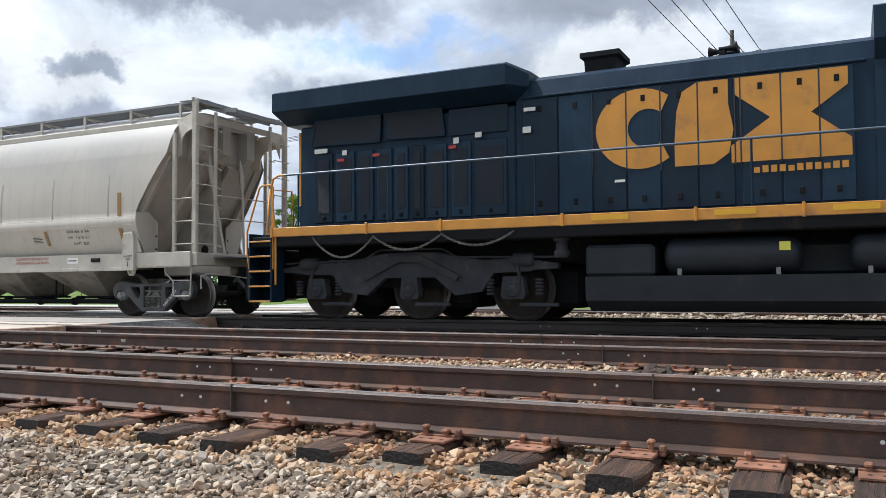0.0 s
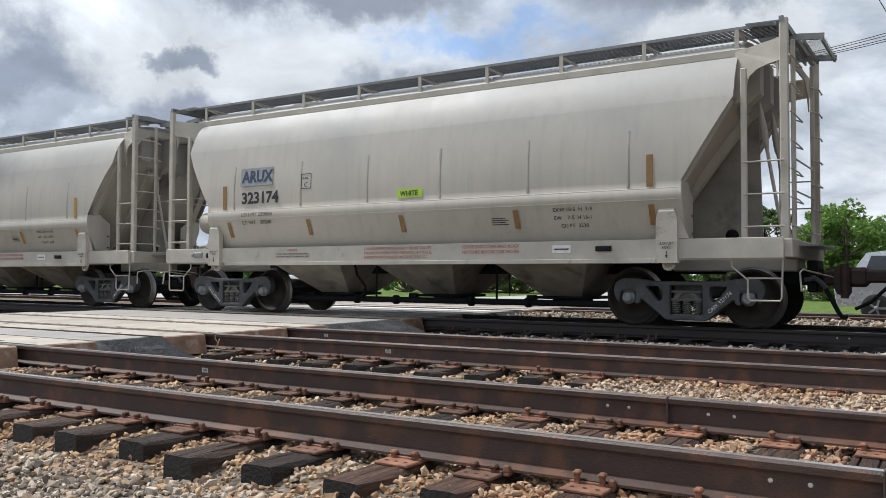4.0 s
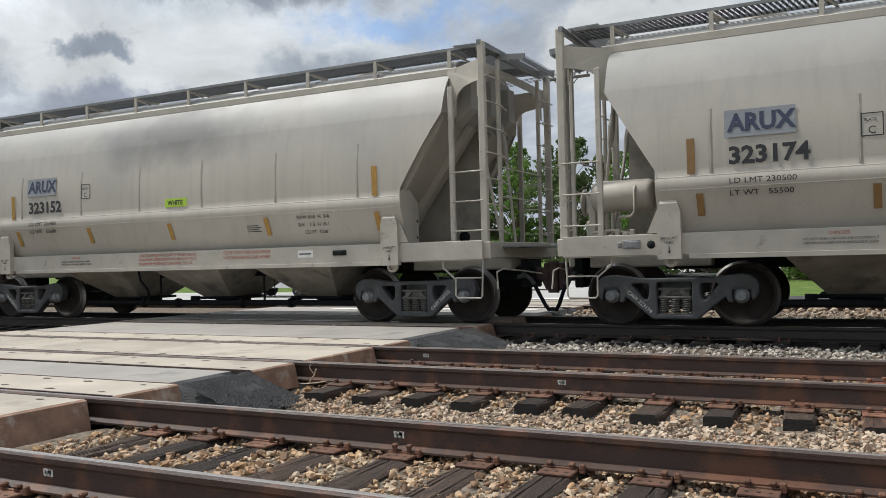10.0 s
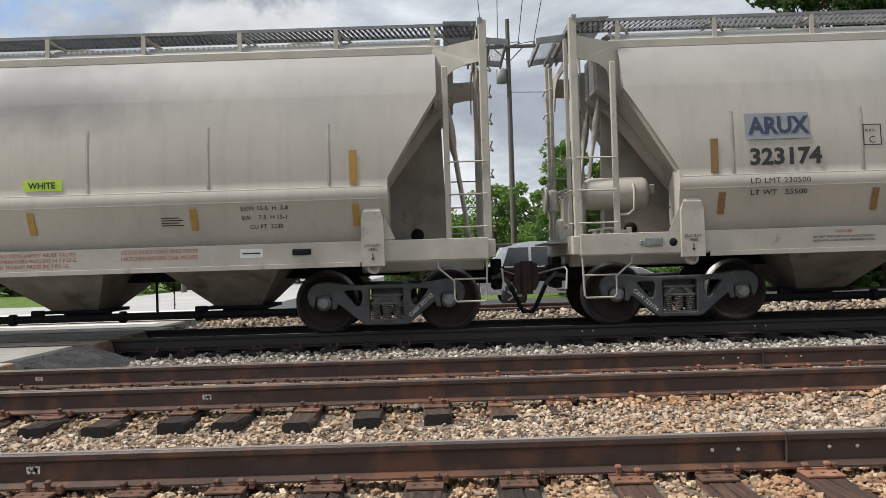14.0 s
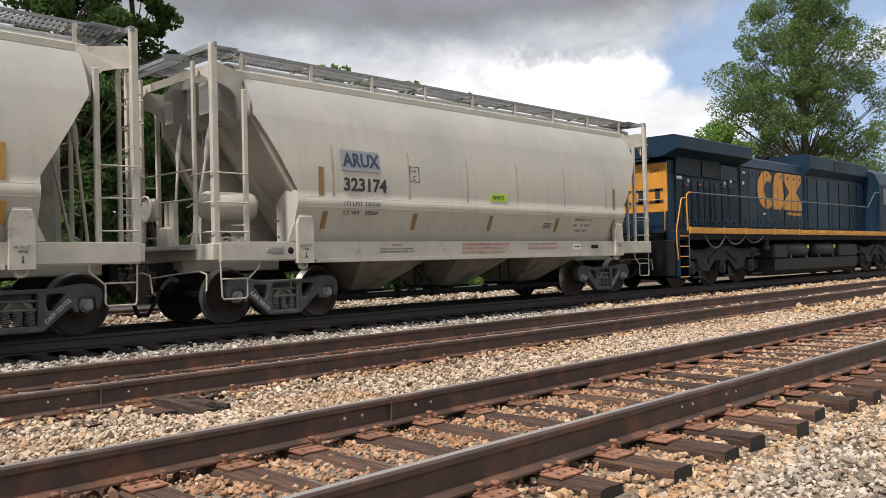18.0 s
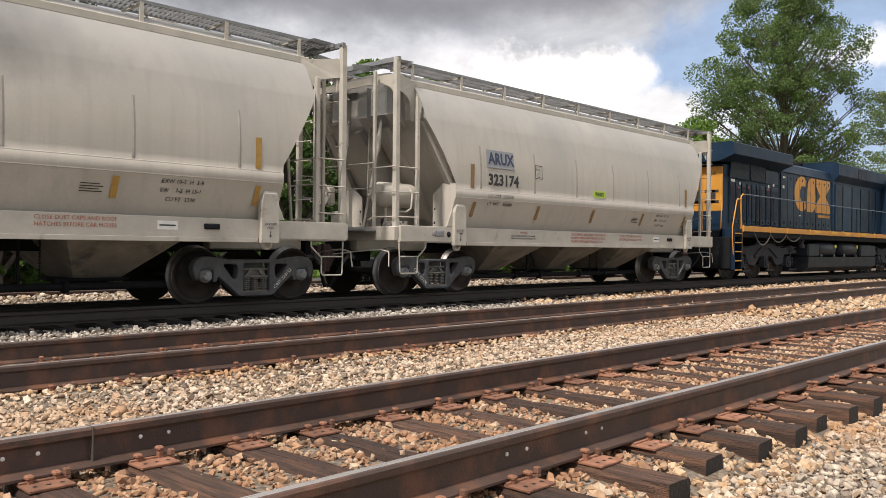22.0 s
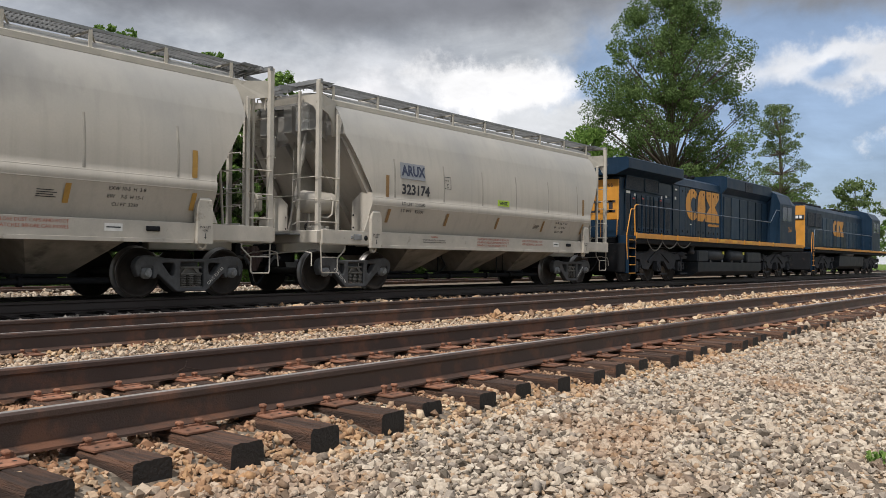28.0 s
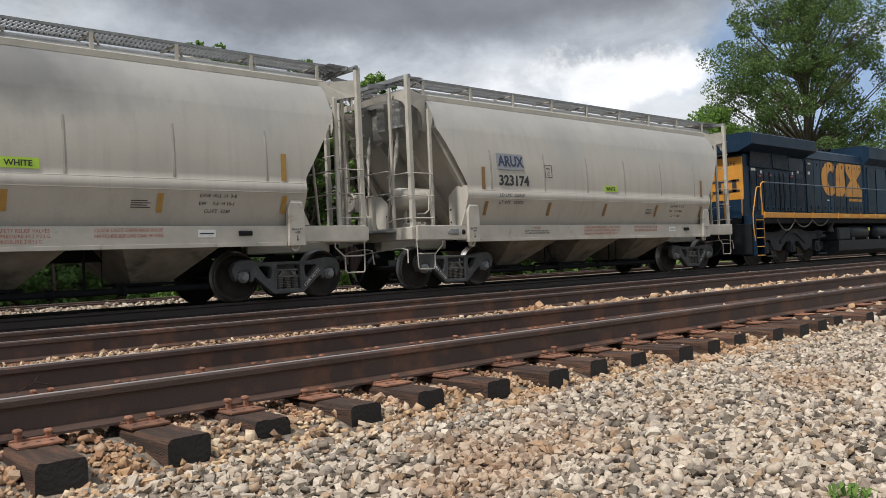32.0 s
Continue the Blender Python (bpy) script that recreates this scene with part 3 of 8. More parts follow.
def scatter_stones(name, label, count, area, size, mat, seed, keep=None, lift=0.3):
    """Many small broken stones, each a bent, broken block, as one piece of ground cover."""
    rs = np.random.RandomState(seed)
    quarter = [k * math.pi / 2 for k in range(4)]
    cube = np.array([(0.92 * math.cos(a), 0.92 * math.sin(a), -0.55) for a in quarter] + [(0.86 * math.cos(a + math.pi / 4), 0.86 * math.sin(a + math.pi / 4), 0.60) for a in quarter])
    tri = np.array([(0, 3, 2), (0, 2, 1), (4, 5, 6), (4, 6, 7)] + [t for k in range(4) for t in ((k, (k + 1) % 4, 4 + k), (4 + k, (k + 1) % 4, 4 + (k + 1) % 4))])
    x = rs.uniform(area[0], area[1], count)
    y = rs.uniform(area[2], area[3], count)
    if keep is not None:
        ok = np.array([keep(a, b) for a, b in zip(x, y)])
        x, y = x[ok], y[ok]
    n = len(x)
    if n == 0:
        return
    for yc in (GAUGE / 2, TRACKS[1] + GAUGE / 2):
        xs = np.sort([a for a, b in tie_places if abs(b - yc) < 0.5])
        near = np.abs(xs[np.clip(np.searchsorted(xs, x), 1, len(xs) - 1)] - x)
        near = np.minimum(near, np.abs(xs[np.clip(np.searchsorted(xs, x) - 1, 0, len(xs) - 1)] - x))
        ok = ~((near < 0.13) & (np.abs(y - yc) < 1.31) & (rs.uniform(size=len(x)) < 0.94 if yc < 2 else ((x < 2.4) & (rs.uniform(size=len(x)) < 0.94))))
        x, y = x[ok], y[ok]
    ok = ((x - 6.88) / 0.26) ** 2 + ((y - 3.50) / 0.32) ** 2 > 1
    x, y = x[ok], y[ok]
    n = len(x)
    z = np.array([ground_z(a, b) for a, b in zip(x, y)])
    s = size * np.clip(rs.lognormal(0, 0.33, n), 0.45, 2.1)
    shape = cube[None] * rs.uniform(0.62, 1.30, (n, 8, 3)) * np.stack([s * rs.uniform(1.05, 1.6, n), s * rs.uniform(0.85, 1.2, n), s * rs.uniform(0.65, 0.95, n)], -1)[:, None]
    q = rs.normal(size=(n, 4)) * np.array([1.6, 0.5, 0.5, 1.6])
    q /= np.linalg.norm(q, axis=1, keepdims=True)
    w, a, b, c = q.T
    rot = np.stack([np.stack([1 - 2 * (b * b + c * c), 2 * (a * b - c * w), 2 * (a * c + b * w)], -1),
                    np.stack([2 * (a * b + c * w), 1 - 2 * (a * a + c * c), 2 * (b * c - a * w)], -1),
                    np.stack([2 * (a * c - b * w), 2 * (b * c + a * w), 1 - 2 * (a * a + b * b)], -1)], 1)
    pts = np.einsum("nij,nkj->nki", rot, shape) + np.stack([x, y, z + lift * s * rs.uniform(0.1, 3.2, n)], -1)[:, None]
    me = bpy.data.meshes.new(name)
    me.vertices.add(n * 8)
    me.vertices.foreach_set("co", pts.ravel())
    faces = (tri[None] + 8 * np.arange(n)[:, None, None]).ravel().astype(np.int32)
    me.loops.add(len(faces))
    me.loops.foreach_set("vertex_index", faces)
    me.polygons.add(n * 12)
    me.polygons.foreach_set("loop_start", np.arange(0, n * 36, 3, dtype=np.int32))
    me.polygons.foreach_set("loop_total", np.full(n * 12, 3, dtype=np.int32))
    me.polygons.foreach_set("use_smooth", np.repeat(rs.uniform(size=n) < 0.25, 12))
    me.materials.append(mat)
    me.update(calc_edges=True)
    tagged(new(name, me), label, "stones", kind="stuff")


# ---- tracks ----
RAIL_PROFILE = [(-0.076, -0.186), (0.076, -0.186), (0.076, -0.174), (0.014, -0.152), (0.010, -0.060), (0.013, -0.046), (0.037, -0.040),
                (0.037, -0.012), (0.030, -0.002), (0.024, 0.0), (-0.018, 0.0), (-0.029, -0.002), (-0.037, -0.012), (-0.037, -0.040), (-0.013, -0.046), (-0.010, -0.060), (-0.014, -0.152), (-0.076, -0.174)]


def rail_mesh(name, x0, x1, steel=None):
    s = Shape()
    xs = spaced([(x0, x1, 6.0)])
    s.rings([[(x, y, z) for y, z in RAIL_PROFILE] for x in xs])
    me = s.mesh(name, [steel or MAT_RAIL, MAT_RAIL_POLISHED if steel else MAT_RAIL_HEAD])
    for p in me.polygons:
        if p.normal.z > 0.99 and p.center.z > -0.02:
            p.material_index = 1
    return me


def tie_mesh(name, seed, wood, length=2.59):
    """A weathered sleeper: bent box with cracked, worn edges; its ends tarred."""
    r = random.Random(seed)
    s = Shape()
    rings = []
    h, w = 0.175, 0.115
    splits = [(r.uniform(-0.085, 0.085), r.uniform(0.008, 0.03), r.uniform(0.2, 0.8), r.uniform(0.1, 0.5)) for _ in range(3)]
    n = 14
    for k in range(n + 1):
        t = k / n
        y = -length / 2 + length * t
        end = 0.012 if k in (0, n) else 0
        j = lambda a: r.uniform(-a, a)
        ring = [(-w + end + j(0.004), y, -h), (-w + end + j(0.005), y, -0.022 + j(0.008))]
        row = [(-w + 0.022 + j(0.006), -0.002 + j(0.004)), (-0.055 + j(0.01), j(0.004)), (0.0, j(0.004)), (0.055 + j(0.01), j(0.004)), (w - 0.022 + j(0.006), -0.002 + j(0.004))]
        for sx, deep, mid, reach in splits:
            open_ = max(0.0, 1 - abs(t - mid) / reach)
            row += [(sx - 0.007, 0.0), (sx + 0.003 * j(1), -deep * open_), (sx + 0.007, 0.0)]
        row.sort()
        ring += [(a, y, z) for a, z in row]
        ring += [(w - end + j(0.005), y, -0.022 + j(0.008)), (w - end + j(0.004), y, -h)]
        rings.append(ring)
    s.rings(rings, True, False)
    s.add(rings[0], [tuple(range(len(rings[0])))[::-1]], 1)
    s.add(rings[-1], [tuple(range(len(rings[0])))], 1)
    return s.mesh(name, [wood, MAT_TIE_END])


def plate_mesh(steel, wood):
    s = Shape()
    s.box(-0.10, -0.215, 0.0, 0.10, 0.215, 0.016, 0.004)
    for y in (-0.088, 0.088):
        s.box(-0.10, y - 0.008, 0.012, 0.10, y + 0.008, 0.026, 0.003)
    for x in (-0.058, 0.0, 0.058):
        for y in (-0.165, 0.165):
            s.add([(x - 0.009, y - 0.009, 0.0175), (x + 0.009, y - 0.009, 0.0175), (x + 0.009, y + 0.009, 0.0175), (x - 0.009, y + 0.009, 0.0175)], [(0, 1, 2, 3)], 1)
    return s.mesh("tie_plate", [steel, wood])


def spike_mesh(steel):
    s = Shape()
    s.box(-0.012, -0.012, -0.02, 0.012, 0.012, 0.026, 0.002)
    s.box(-0.018, -0.026, 0.018, 0.018, 0.017, 0.040, 0.007)
    return s.mesh("spike", steel)


TIES = [tie_mesh("tie", 40 + k, MAT_TIE) for k in range(7)]
TIES_RUSTY = [tie_mesh("tie", 60 + k, MAT_TIE_RUSTY) for k in range(7)]
PLATE, SPIKE = plate_mesh(MAT_PLATE, MAT_TIE_END), spike_mesh(MAT_PLATE)
PLATE_RUSTY, SPIKE_RUSTY = plate_mesh(MAT_PLATE_RUSTY, MAT_TIE_END), spike_mesh(MAT_PLATE_RUSTY)
# track 3 pieces in the colours darkened for train shade
PLATE_SHADED = plate_mesh(MAT_RAIL_SHADED, MAT_TIE_END)
TIES_SHADED = [tie_mesh("tie", 80 + k, MAT_TIE_SHADED) for k in range(4)]
TIE_STEP = 0.515
tie_places = []


def make_track(number, y0, x0, x1, near, spikes, tie_drop=0.0):
    """Two rails on sleepers with plates and spikes; none where the road crosses. near: the stretch built piece by piece."""
    tr = thing(f"track_{number}", "rusty rails on weathered wooden ties with rust-brown plates", "railway track", kind="structure")
    for y in (y0, y0 + GAUGE):
        part("rail", rail_mesh("rail", x0, x1, MAT_RAIL_SHADED if number == 3 else None), None, tr, at=pose(0, y, 0))
    r = random.Random(70 + number)
    far = Shape()
    x, count = 10.13 - TIE_STEP * math.floor((10.13 - x0) / TIE_STEP), 0
    while x < x1:
        if not X_ROAD0 - 0.1 < x < X_ROAD1 + 0.25:
            jx, jy, tw = r.uniform(-0.035, 0.035), r.gauss(0, 0.035), r.uniform(-1.6, 1.6)
            z = -0.202 - tie_drop - r.uniform(0, 0.012)
            yc = y0 + GAUGE / 2
            tie_places.append((x + jx, yc + jy))
            if near[0] < x < near[1]:
                me = r.choice(TIES_SHADED if number == 3 else TIES_RUSTY if x > 3.0 + r.uniform(-1, 1) and number < 3 else TIES)
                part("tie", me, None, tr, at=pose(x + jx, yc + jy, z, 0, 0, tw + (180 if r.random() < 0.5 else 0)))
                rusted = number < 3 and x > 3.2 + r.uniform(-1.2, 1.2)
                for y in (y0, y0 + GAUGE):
                    part("tie_plate", PLATE_SHADED if number == 3 else PLATE_RUSTY if rusted else PLATE, None, tr, at=pose(x + jx, y, z + 0.001, 0, 0, tw * 0.5))
                    for side in (-1, 1):
                        for dx in (-0.058, 0.058):
                            if count < spikes and r.random() < 0.9:
                                part("spike", SPIKE_RUSTY if rusted else SPIKE, None, tr, at=pose(x + jx + dx + r.uniform(-0.01, 0.01), y + side * 0.094, z + 0.014 + r.choice((0, 0, 0.0, 0.004, 0.02)), 0, 0, 90 - side * 90 + r.uniform(-8, 8)))
                                count += 1
            else:
                far.box(x + jx - 0.115, yc + jy - 1.295, z - 0.15, x + jx + 0.115, yc + jy + 1.295, z, 0.015)
                for y in (y0, y0 + GAUGE):
                    far.box(x + jx - 0.095, y - 0.18, z, x + jx + 0.095, y + 0.18, z + 0.018, slot=0 if number == 3 else 1)
        x += TIE_STEP
    if far.v:
        tagged(part("distant_ties", far, [MAT_TIE_SHADED if number == 3 else MAT_TIE_RUSTY, MAT_PLATE], tr, "row of dark ties further along"), kind="stuff")
    return tr


track_1 = make_track(1, TRACKS[0], -60, 190, (-2.5, 24), 300)
track_2 = make_track(2, TRACKS[1], -60, 190, (-2.5, 20), 220)
track_3 = make_track(3, TRACKS[2], -60, 190, (-2.5, 14), 60)
track_4 = make_track(4, TRACKS[3], -60, 190, (0, 0.1), 0)

# ---- the train ----
TRAIN_Y = TRACKS[2] + GAUGE / 2
# seconds, where the first hopper's rear truck stands
ADVANCE = [(0, -13.5), (1, -12.0), (2, -10.45), (2.5, -9.69), (5, -5.82), (6, -4.56), (7, -3.40), (8, -2.22), (9, -1.10), (10, 0.02), (11, 1.17), (12, 2.42), (13, 3.78), (14, 5.22), (15, 6.72),
           (17.5, 10.57), (18, 11.34), (19, 12.85), (20, 14.25), (21, 15.69), (22, 17.05), (23, 18.27), (24, 19.28), (25, 20.11), (26.5, 21.1), (28, 21.8), (29, 22.17), (30, 22.51), (31, 22.79), (32, 23.02)]
TRUCKS = 9.25
PITCH = 13.32
WHEEL_R = 0.43
LOCO_R = 0.52
rolling = []
wheels = []

MAT_CAR = material("beige_grey_car_paint", (0.475, 0.438, 0.385), 0.58, vary=0.07, scale=0.8, fine=30, bump=0.05, tint=(0.34, 0.315, 0.27), tint_at=0.62, tint_scale=0.7, streak=(0.24, 0.22, 0.19), streak_amount=0.28)


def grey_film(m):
    """Dull grey film of dust over the upper skin, with a ragged, cloudy lower edge; made darker still to hold down
    sunlight on the shoulder.
    """
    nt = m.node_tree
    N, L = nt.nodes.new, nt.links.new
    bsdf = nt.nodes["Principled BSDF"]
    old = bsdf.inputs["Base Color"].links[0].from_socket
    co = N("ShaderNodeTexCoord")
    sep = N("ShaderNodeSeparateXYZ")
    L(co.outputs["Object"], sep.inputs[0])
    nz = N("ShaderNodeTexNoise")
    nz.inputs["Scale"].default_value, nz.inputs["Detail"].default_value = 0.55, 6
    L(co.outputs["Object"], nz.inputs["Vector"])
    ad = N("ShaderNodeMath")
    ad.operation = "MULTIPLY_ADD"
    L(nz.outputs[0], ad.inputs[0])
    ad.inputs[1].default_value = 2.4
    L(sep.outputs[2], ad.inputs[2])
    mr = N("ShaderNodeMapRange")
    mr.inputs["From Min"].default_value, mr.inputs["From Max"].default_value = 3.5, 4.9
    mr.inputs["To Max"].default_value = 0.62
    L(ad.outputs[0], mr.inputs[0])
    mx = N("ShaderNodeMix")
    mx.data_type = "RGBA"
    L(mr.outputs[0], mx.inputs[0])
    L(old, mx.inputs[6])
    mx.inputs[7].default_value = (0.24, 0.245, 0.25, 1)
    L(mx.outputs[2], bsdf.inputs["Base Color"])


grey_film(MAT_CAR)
MAT_CAR_FRAME = material("beige_grey_frame_paint", (0.46, 0.425, 0.37), 0.55, vary=0.12, scale=3, fine=50, bump=0.1, tint=(0.22, 0.19, 0.15), tint_at=0.62, tint_scale=4)
MAT_GRATE = material("galvanised_grating", (0.24, 0.245, 0.25), 0.55, 0.3, vary=0.2, scale=6, fine=60)
# grime in patches; base also lowered for shade under the side sill
MAT_CHUTE = material("shaded_grimy_hopper_bay", (0.24, 0.218, 0.188), 0.8, vary=0.35, scale=2.5, fine=40, bump=0.2, tint=(0.085, 0.077, 0.068), tint_at=0.54, tint_scale=2)
MAT_TRUCK = material("grimy_cast_steel", (0.085, 0.088, 0.093), 0.65, vary=0.35, scale=5, fine=60, bump=0.5, tint=(0.07, 0.06, 0.05), tint_at=0.62, tint_scale=6, spec=0.2)
MAT_SPRING = material("worn_spring_steel", (0.12, 0.115, 0.105), 0.6, vary=0.3, scale=12, fine=60)
MAT_WHEEL = material("dark_wheel_steel", (0.030, 0.025, 0.022), 0.6, 0.1, vary=0.4, scale=4, fine=50, bump=0.3, tint=(0.06, 0.045, 0.035), tint_at=0.6, tint_scale=5, spec=0.2)
MAT_TREAD = material("bright_wheel_tread", (0.30, 0.29, 0.285), 0.48, 0.9, vary=0.1, fine=80, bump=0.03)
MAT_BEARING = material("grey_bearing_cap", (0.26, 0.27, 0.28), 0.5, 0.5, vary=0.25, scale=14, fine=70, bump=0.2)
MAT_BLACK = material("sooty_black_steel", (0.010, 0.011, 0.0135), 0.8, vary=0.4, scale=4, fine=40, bump=0.3, tint=(0.05, 0.035, 0.03), tint_at=0.6, tint_scale=3, spec=0.2)
MAT_COUPLER = material("rust_brown_coupler", (0.055, 0.032, 0.028), 0.75, vary=0.35, scale=8, fine=60, bump=0.4)
# car paint darkened for the shade round the recessed center web
MAT_WEB = material("shade_dark_beige_plate_paint", (0.27, 0.25, 0.22), 0.7, vary=0.25, scale=1.5, fine=40, bump=0.1, tint=(0.15, 0.14, 0.125), tint_at=0.52, tint_scale=1.3)
MAT_SEAM = material("weld_seam_grime", (0.345, 0.32, 0.28), 0.7, vary=0.15, scale=4)
MAT_OCHRE = material("faded_ochre_reflector", (0.42, 0.24, 0.055), 0.6, vary=0.2, scale=8)
MAT_BROWN = material("brown_reflector", (0.27, 0.155, 0.06), 0.6, vary=0.2, scale=8)
MAT_INK = material("dark_lettering", (0.03, 0.03, 0.035), 0.6, vary=0.2, scale=20)
MAT_NAVY = material("navy_lettering", (0.035, 0.045, 0.09), 0.6, vary=0.2, scale=20)
MAT_PATCH = material("blue_grey_paint_patch", (0.26, 0.275, 0.30), 0.6, vary=0.12, scale=6)
MAT_RED_INK = material("red_lettering", (0.38, 0.10, 0.06), 0.6, vary=0.2, scale=20)
MAT_LIME = material("lime_sticker", (0.45, 0.66, 0.06), 0.5, vary=0.06, scale=10)
MAT_WHITE = material("white_stencil", (0.72, 0.71, 0.68), 0.6, vary=0.1, scale=20)


def text_mesh(name, body, size, mat, align="LEFT", bold=0.0, wide=1.0):
    """Flat letters as a mesh, standing in x and z, facing -y, on their lower left corner."""
    cu = bpy.data.curves.new(name, "FONT")
    cu.body, cu.size, cu.align_x = body, size, align
    cu.extrude = 0.0008
    cu.offset = bold
    cu.resolution_u = 2
    ob = bpy.data.objects.new(name, cu)
    scene.collection.objects.link(ob)
    bpy.context.view_layer.update()
    me = bpy.data.meshes.new_from_object(ob.evaluated_get(bpy.context.evaluated_depsgraph_get()))
    bpy.data.objects.remove(ob)
    bpy.data.curves.remove(cu)
    me.transform(Matrix.Rotation(radians(90), 4, "X") @ Matrix.Diagonal((wide, 1, 1, 1)))
    me.materials.clear()
    me.materials.append(mat)
    me.name = name
    return me


def split_words(me, gap):
    """The words of a line of letters as meshes of their own."""
    bm = bmesh.new()
    bm.from_mesh(me)
    seen, islands = set(), []
    for v in bm.verts:
        if v.index in seen:
            continue
        stack, isle = [v], []
        seen.add(v.index)
        while stack:
            q = stack.pop()
            isle.append(q.index)
            for e in q.link_edges:
                o = e.other_vert(q)
                if o.index not in seen:
                    seen.add(o.index)
                    stack.append(o)
        xs = [me.vertices[k].co.x for k in isle]
        islands.append((min(xs), max(xs), isle))
    bm.free()
    islands.sort()
    words, end = [], -1e9
    for a, b, isle in islands:
        if a - end > gap:
            words.append([])
        words[-1] += isle
        end = max(end, b)
    out = []
    for w in words:
        ids = {k: n for n, k in enumerate(sorted(w))}
        m = bpy.data.meshes.new(me.name)
        m.from_pydata([me.vertices[k].co for k in sorted(w)], [], [[ids[k] for k in p.vertices] for p in me.polygons if p.vertices[0] in ids])
        m.materials.append(me.materials[0])
        out.append(m)
    return out


def make_wheelset(parent, x, r, z=None):
    """Two wheels on an axle; turns as its car rolls."""
    s = Shape()
    s.cyl((0, -0.95, 0), (0, 0.95, 0), 0.075, 14)
    for side in (-1, 1):
        y = side * 0.7525
        s.lathe((0, y, 0), (0, side, 0), [(-0.09, r + 0.025), (-0.055, r + 0.028), (-0.05, r), (0.045, r - 0.004), (0.06, r - 0.01), (0.062, r - 0.055), (0.02, r - 0.075), (-0.005, r * 0.6), (0.03, 0.16), (0.055, 0.12), (0.055, 0.08)], 40)
    me = s.mesh("wheelset", [MAT_WHEEL, MAT_TREAD])
    for p in me.polygons:
        d = math.hypot(p.center.x, p.center.z)
        if d > r - 0.012 and 0.69 < abs(p.center.y) < 0.82:
            p.material_index = 1
    ob = part("wheelset", me, None, parent, at=pose(x, 0, z or r))
    wheels.append((ob, x, r))
    return ob


def filled_mesh(name, outlines, depth, round_, mat):
    """A flat casting: outline and holes in x and z, filled, thick along y, with rounded edges."""
    cu = bpy.data.curves.new(name, "CURVE")
    cu.dimensions, cu.fill_mode = "2D", "BOTH"
    cu.extrude, cu.bevel_depth, cu.bevel_resolution, cu.offset = depth / 2 - round_, round_, 2, -round_
    for pts in outlines:
        sp = cu.splines.new("POLY")
        sp.points.add(len(pts) - 1)
        for q, (x, z) in zip(sp.points, pts):
            q.co = (x, z, 0, 1)
        sp.use_cyclic_u = True
    ob = bpy.data.objects.new(name, cu)
    scene.collection.objects.link(ob)
    bpy.context.view_layer.update()
    me = bpy.data.meshes.new_from_object(ob.evaluated_get(bpy.context.evaluated_depsgraph_get()))
    bpy.data.objects.remove(ob)
    bpy.data.curves.remove(cu)
    me.transform(Matrix.Rotation(radians(90), 4, "X"))
    me.materials.clear()
    me.materials.append(mat)
    me.name = name
    return me


def rounded(pts, r):
    """Corners of an outline cut into short arcs."""
    out = []
    for k, p in enumerate(pts):
        a, b, c = Vector(pts[k - 1]), Vector(p), Vector(pts[(k + 1) % len(pts)])
        u, v = (a - b), (c - b)
        d = min(r, u.length * 0.45, v.length * 0.45)
        s0, s1 = b + u.normalized() * d, b + v.normalized() * d
        for t in (0.0, 0.25, 0.5, 0.75, 1.0):
            q = s0 * (1 - t) ** 2 + b * 2 * t * (1 - t) + s1 * t ** 2
            out.append((q.x, q.y))
    return out


def side_frame_mesh():
    """Cast truck side frame: arched over both bearings, a bellied middle, two three-cornered windows and a square one for the springs."""
    half = [(0.0, 0.668), (0.45, 0.672), (0.66, 0.70), (0.84, 0.722), (0.98, 0.705), (1.07, 0.64), (1.10, 0.54), (1.07, 0.43), (1.01, 0.345), (0.985, 0.45), (0.98, 0.535), (0.76, 0.535), (0.75, 0.42), (0.775, 0.335), (0.70, 0.335), (0.675, 0.42), (0.30, 0.105)]
    ring = half + [(-x, z) for x, z in half[:0:-1]]
    tri = [(0.60, 0.598), (0.345, 0.598), (0.335, 0.48), (0.37, 0.375), (0.42, 0.375)]
    holes = [rounded([(0.235, 0.612), (0.235, 0.17), (-0.235, 0.17), (-0.235, 0.612)], 0.03), rounded(tri, 0.05), rounded([(-x, z) for x, z in tri[::-1]], 0.05)]
    return filled_mesh("side_frame", [rounded(ring, 0.035)] + holes, 0.15, 0.02, MAT_TRUCK)


def bolster_end_shape():
    """The end of the bolster riding on the springs, seen through the square window."""
    s = Shape()
    s.box(-0.225, -0.06, 0.385, 0.225, 0.10, 0.425, 0.012)
    s.box(-0.225, -0.05, 0.50, 0.225, 0.10, 0.535, 0.012)
    s.box(-0.20, 0.0, 0.42, 0.20, 0.10, 0.51, 0.01)
    for k in (-1, 1):
        s.prism([(k * 0.19, 0.425), (k * 0.12, 0.425), (k * 0.05, 0.50), (k * 0.12, 0.50)], -0.045, 0.02)
    s.box(-0.23, -0.055, 0.165, 0.23, 0.09, 0.19, 0.008)
    return s


def spring_shape():
    s = Shape()
    turns = [(0.060 * math.cos(a * 0.785), 0.060 * math.sin(a * 0.785), 0.20 + 0.18 * a / 48) for a in range(49)]
    s.tube(turns, 0.0105, 6)
    s.cyl((0, 0, 0.19), (0, 0, 0.39), 0.026, 8)
    return s


